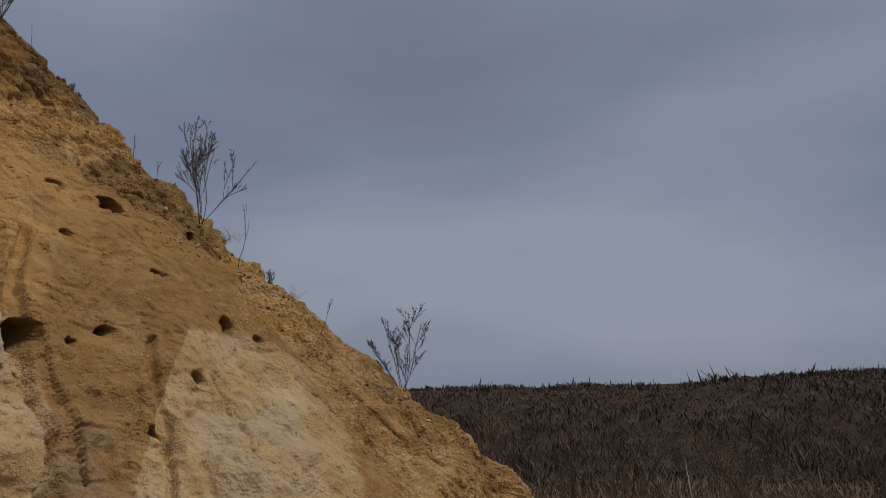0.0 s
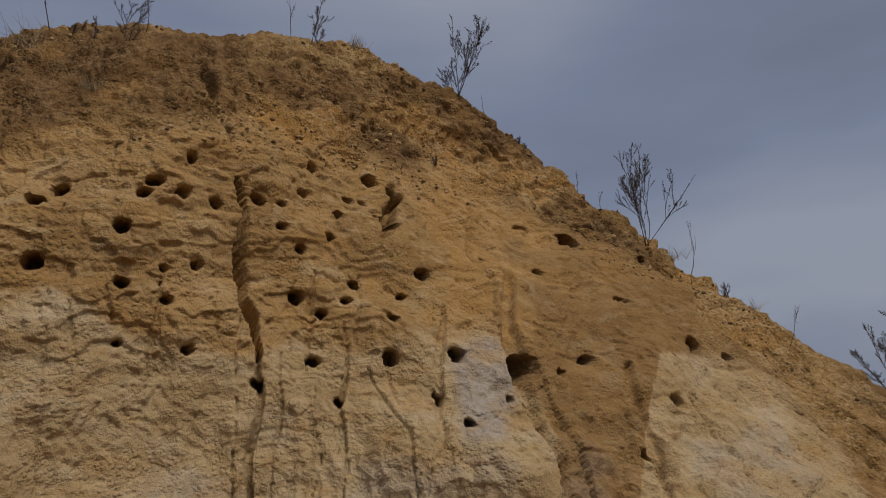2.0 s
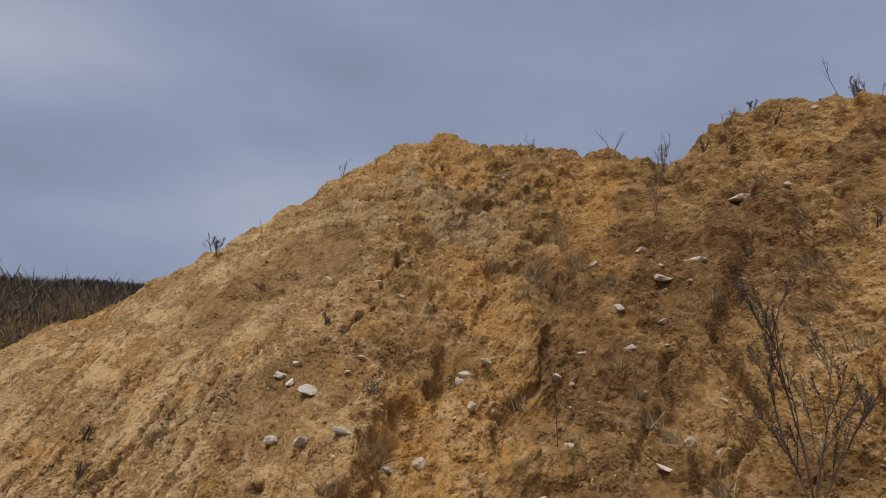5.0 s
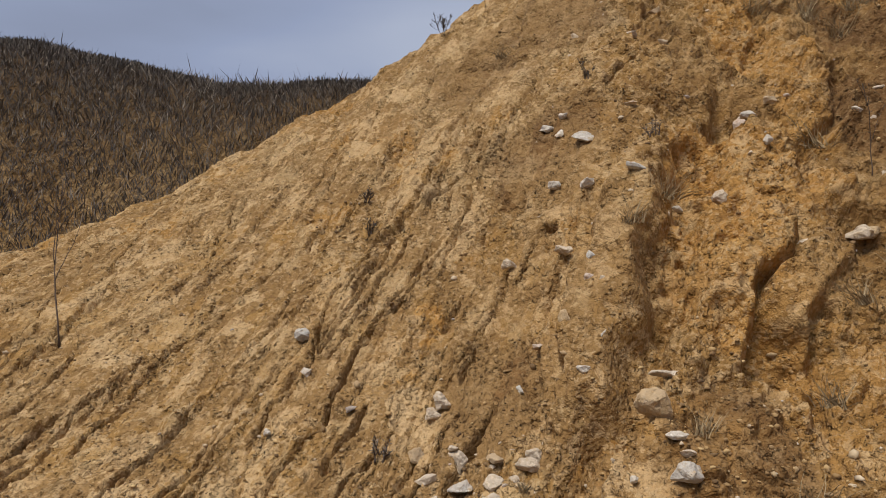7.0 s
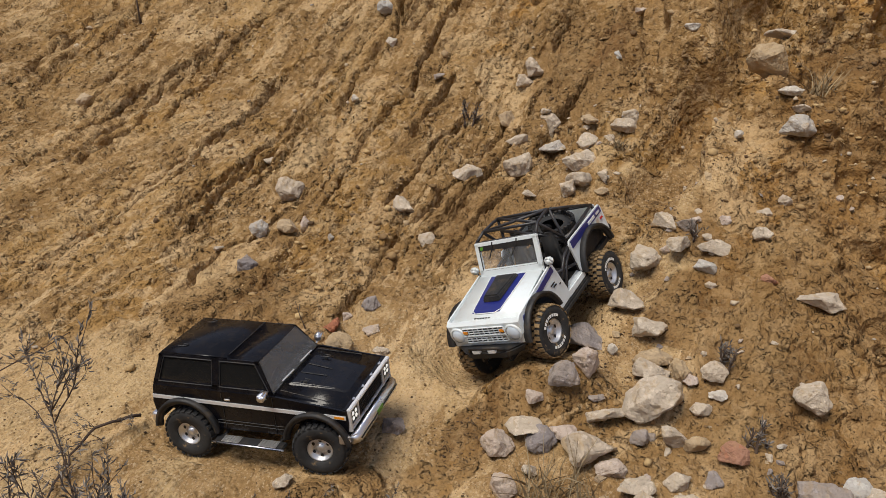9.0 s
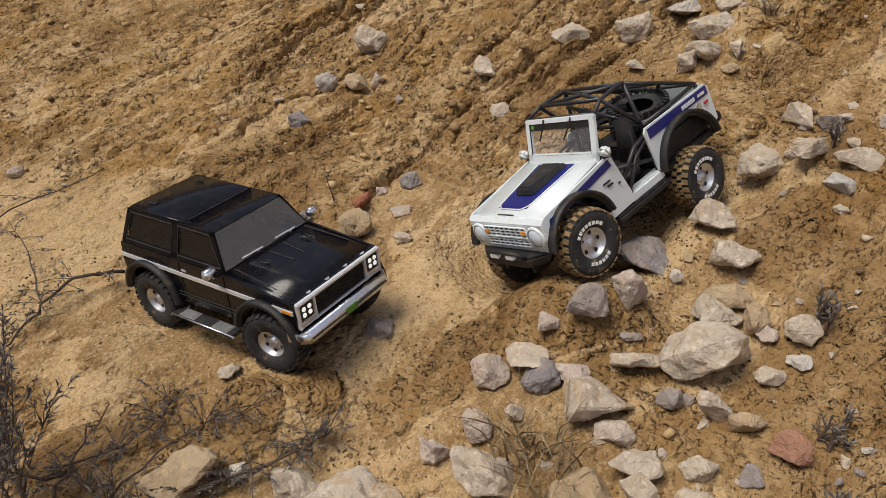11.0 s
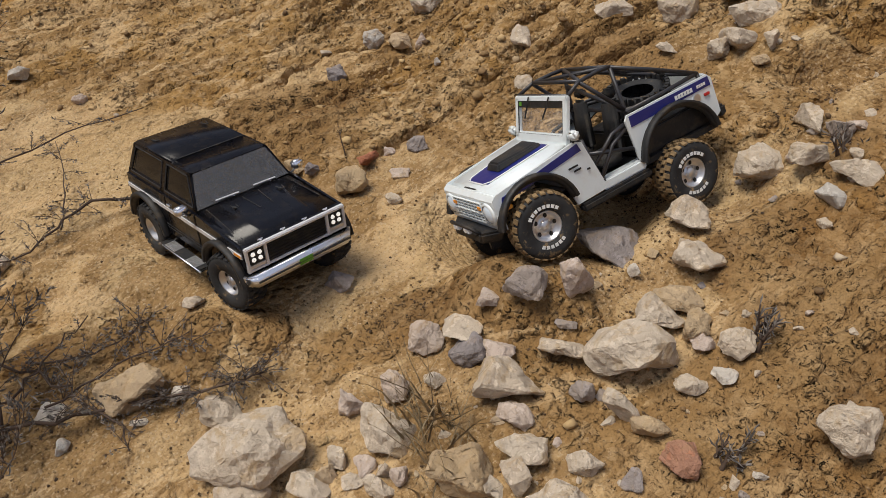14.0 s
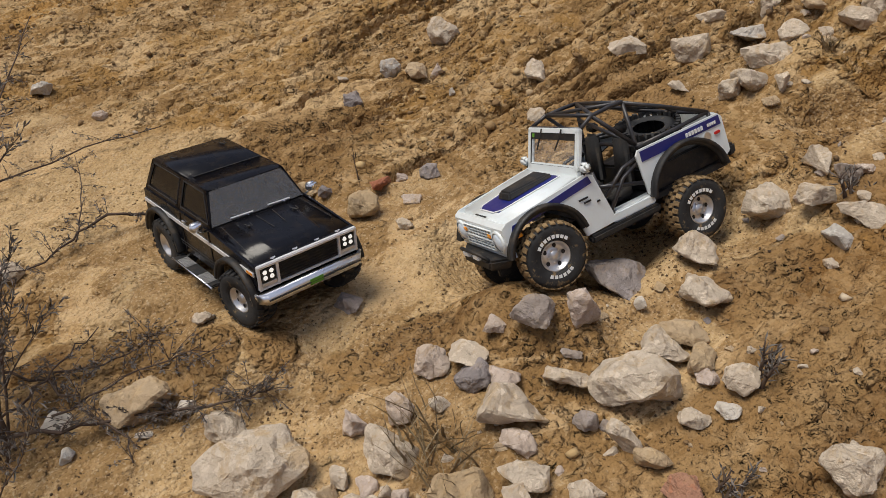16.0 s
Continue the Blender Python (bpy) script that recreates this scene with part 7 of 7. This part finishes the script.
plant("dry_shrub", -1.36, -1.66, .24, .3, "low tangled withered shrub at the foot of the slope", "dry shrub", "", 2, 1.2, 1.0, 3, .0018, 4.0, GREY_LEAF, None, .9, Vector((.7, -.5, 0)))
tuft(-1.88, -1.29, .17, .1, 70, None, "bundle of dry straw caught between the stones")
tuft(-1.85, -1.22, .13, .2, 40, None, "bundle of dry straw caught between the stones")


def fallen_branch(points, radius, leafy):
    """A dry branch that lies on the sand, with curled leaves."""
    global plant_seed
    plant_seed += 1
    rnd = random.Random(plant_seed)
    random.seed(plant_seed)
    p0, _ = ground_at(*points[0][:2])
    t = thing("fallen_branch", Matrix.Translation(p0), "dry fallen branch with curled grey leaves on the sand", "dry branch", "fallen branches")
    pts = []
    for x, y, up in points:
        p, n = ground_at(x, y)
        pts.append(p - p0 + n * up)
    fine = []
    for a, b in zip(pts, pts[1:]):
        for k in range(4):
            fine.append(a.lerp(b, k / 4) + Vector((rnd.gauss(0, .004), rnd.gauss(0, .004), rnd.gauss(0, .003))))
    fine.append(pts[-1])
    part("stem", tube(fine, radius, 6, None, [radius * (1 - .7 * k / len(fine)) for k in range(len(fine))]), STEM, t, "", True)
    tw, hd = bmesh.new(), bmesh.new()
    for k in range(leafy):
        i = rnd.randrange(1, len(fine) - 1)
        w = Vector((rnd.gauss(0, 1), rnd.gauss(0, 1), rnd.gauss(.2, .4))).normalized()
        end = fine[i] + w * rnd.uniform(.015, .07)
        tube([fine[i], (fine[i] + end) / 2 + Vector((0, 0, .004)), end], .0006, 4, tw)
        for q in range(13):
            leaf(hd, fine[i].lerp(end, rnd.uniform(.3, 1)), w + Vector((rnd.gauss(0, .8), rnd.gauss(0, .8), rnd.gauss(0, .5))), rnd.uniform(.004, .010), rnd.uniform(.0008, .0018))
    tagged(part("twig_spray", tw, STEM, t, "", True), kind="stuff")
    part("foliage", hd, GREY_LEAF, t, "curled grey leaves")
    return t


fallen_branch([(-1.757, -2.095, 0.03), (-1.698, -2.132, 0.04), (-1.633, -2.140, 0.03), (-1.556, -2.119, 0.02), (-1.482, -2.118, 0.03)], 0.0036, 34)
fallen_branch([(-1.390, -1.719, 0.04), (-1.481, -1.688, 0.03), (-1.574, -1.652, 0.025), (-1.663, -1.595, 0.02), (-1.719, -1.571, 0.015), (-1.764, -1.561, 0.01)], 0.0038, 110)
fallen_branch([(-1.393, -1.754, 0.05), (-1.443, -1.776, 0.05), (-1.502, -1.794, 0.04), (-1.551, -1.833, 0.04), (-1.593, -1.844, 0.04)], 0.0026, 12)
fallen_branch([(-1.480, -1.850, 0.02), (-1.556, -1.787, 0.02), (-1.620, -1.780, 0.015), (-1.665, -1.781, 0.012)], 0.0022, 44)
fallen_branch([(-1.472, -1.718, 0.03), (-1.593, -1.731, 0.02), (-1.670, -1.703, 0.012), (-1.716, -1.646, 0.01)], 0.0022, 36)
fallen_branch([(-1.620, -2.138, 0.01), (-1.669, -2.241, 0.03), (-1.704, -2.384, 0.06)], 0.0018, 10)
fallen_branch([(-1.411, -1.856, 0.06), (-1.458, -1.829, 0.05), (-1.512, -1.736, 0.03), (-1.551, -1.635, 0.02), (-1.545, -1.562, 0.01)], 0.003, 50)
fallen_branch([(-1.437, -1.891, 0.02), (-1.455, -1.986, 0.1), (-1.462, -2.069, 0.16)], 0.0045, 10)
fallen_branch([(-1.45, -2.44, .03), (-1.57, -2.46, .02), (-1.73, -2.47, .02), (-1.9, -2.43, .02)], .003, 30)
fallen_branch([(-1.55, -2.5, .06), (-1.62, -2.64, .12), (-1.78, -2.95, .16)], .003, 30)


# ---- the weedy land beyond ----
def weed_field(name, count, seed, bearing, reach, height, mat, label):
    """Thousands of dry stalks and grass blades, each a thin crossed blade, standing on the far ground."""
    g = np.random.default_rng(seed)
    b = np.radians(g.uniform(bearing[0], bearing[1], count))
    r = reach[0] * (reach[1] / reach[0]) ** g.random(count)
    x, y = CX - r * np.sin(b), CY + r * np.cos(b)
    base = np.empty((count, 3))
    deg = np.degrees(b)
    deg = np.where(deg < FINE_A, deg + 360, deg)
    j = np.clip(np.searchsorted(AZ, deg), 0, len(AZ) - 1)
    for jj in np.unique(j):
        k = np.where(j == jj)[0]
        base[k, 2] = np.interp(r[k], np.maximum.accumulate(_rad[:, jj]), GROUND[:, jj, 2])
    base[:, 0], base[:, 1] = x, y
    clump = np.clip(rough(base * np.array([1, 1, 0]), 1.6, 3, seed), -.8, 1.2)
    h = height * (0.4 + .6 * clump) * g.uniform(.5, 1.3, count) * np.where(g.random(count) < .04, 1.9, 1)
    h = np.maximum(h, .06)
    w = (.005 + .006 * g.random(count)) * (r / 12) ** 1.3
    a = g.uniform(0, 6.28, count)
    lean = np.stack([g.normal(0, .5, count), g.normal(0, .5, count), np.ones(count)], 1)
    side = np.stack([np.cos(a), np.sin(a), np.zeros(count)], 1)
    tip = base + lean * h[:, None]
    mid = base + lean * h[:, None] * .6
    v = np.stack([base - side * w[:, None] * .5, base + side * w[:, None] * .5, mid + side * w[:, None], tip, mid - side * w[:, None]], 1).reshape(-1, 3)
    o = (np.arange(count) * 5)[:, None]
    f = np.concatenate([np.stack([o + 0, o + 1, o + 2], -1).reshape(-1, 3), np.stack([o + 0, o + 2, o + 4], -1).reshape(-1, 3), np.stack([o + 4, o + 2, o + 3], -1).reshape(-1, 3)])
    return joined(name, v, f, mat, label, "dry weeds")


FAR_WEED = dry_material("far_dry_weeds", (0.03, 0.022, 0.016), (0.17, 0.12, 0.085))
PALE_WEED = dry_material("pale_dry_grass", (0.08, 0.058, 0.036), (0.34, 0.25, 0.16))
BANK_WEED = dry_material("withered_thicket", (0.05, 0.04, 0.034), (0.17, 0.14, 0.115))
BANK_PALE = dry_material("pale_withered_stems", (0.10, 0.08, 0.06), (0.30, 0.25, 0.20))
weed_field("dry_weeds", 60000, 11, (-62, 3), (10, 34), .24, FAR_WEED, "dark brown dry weeds on the low hill beyond")
weed_field("dry_grass", 16000, 12, (-62, -6), (8, 15), .30, PALE_WEED, "pale dry grass on the flat below the hill")
weed_field("dry_weeds", 80000, 13, (112, 168), (5.75, 9.5), .065, BANK_WEED, "dark withered thicket on the bank beyond the slope")
weed_field("dry_grass", 26000, 14, (112, 168), (5.8, 9.5), .09, BANK_PALE, "pale grey dry stems standing in the thicket")
weed_field("crest_grass", 1500, 15, (28, 112), (6.2, 8.5), .09, PALE_WEED, "short dry grass along the top of the bank")
lay = random.Random(21)
for _ in range(46):
    a = radians(lay.uniform(-60, -9))
    r = lay.uniform(8.5, 17)
    plant("tall_weed", CX - r * math.sin(a), CY + r * math.cos(a), lay.uniform(.45, 1.15), lay.uniform(-.2, .2), "tall brown dry weed on the flat below the hill", "dry weed", "weeds on the flat", 1, 1.6, .5, lay.randint(2, 4), .004, 2.6, FAR_SEED, None, 2.2)
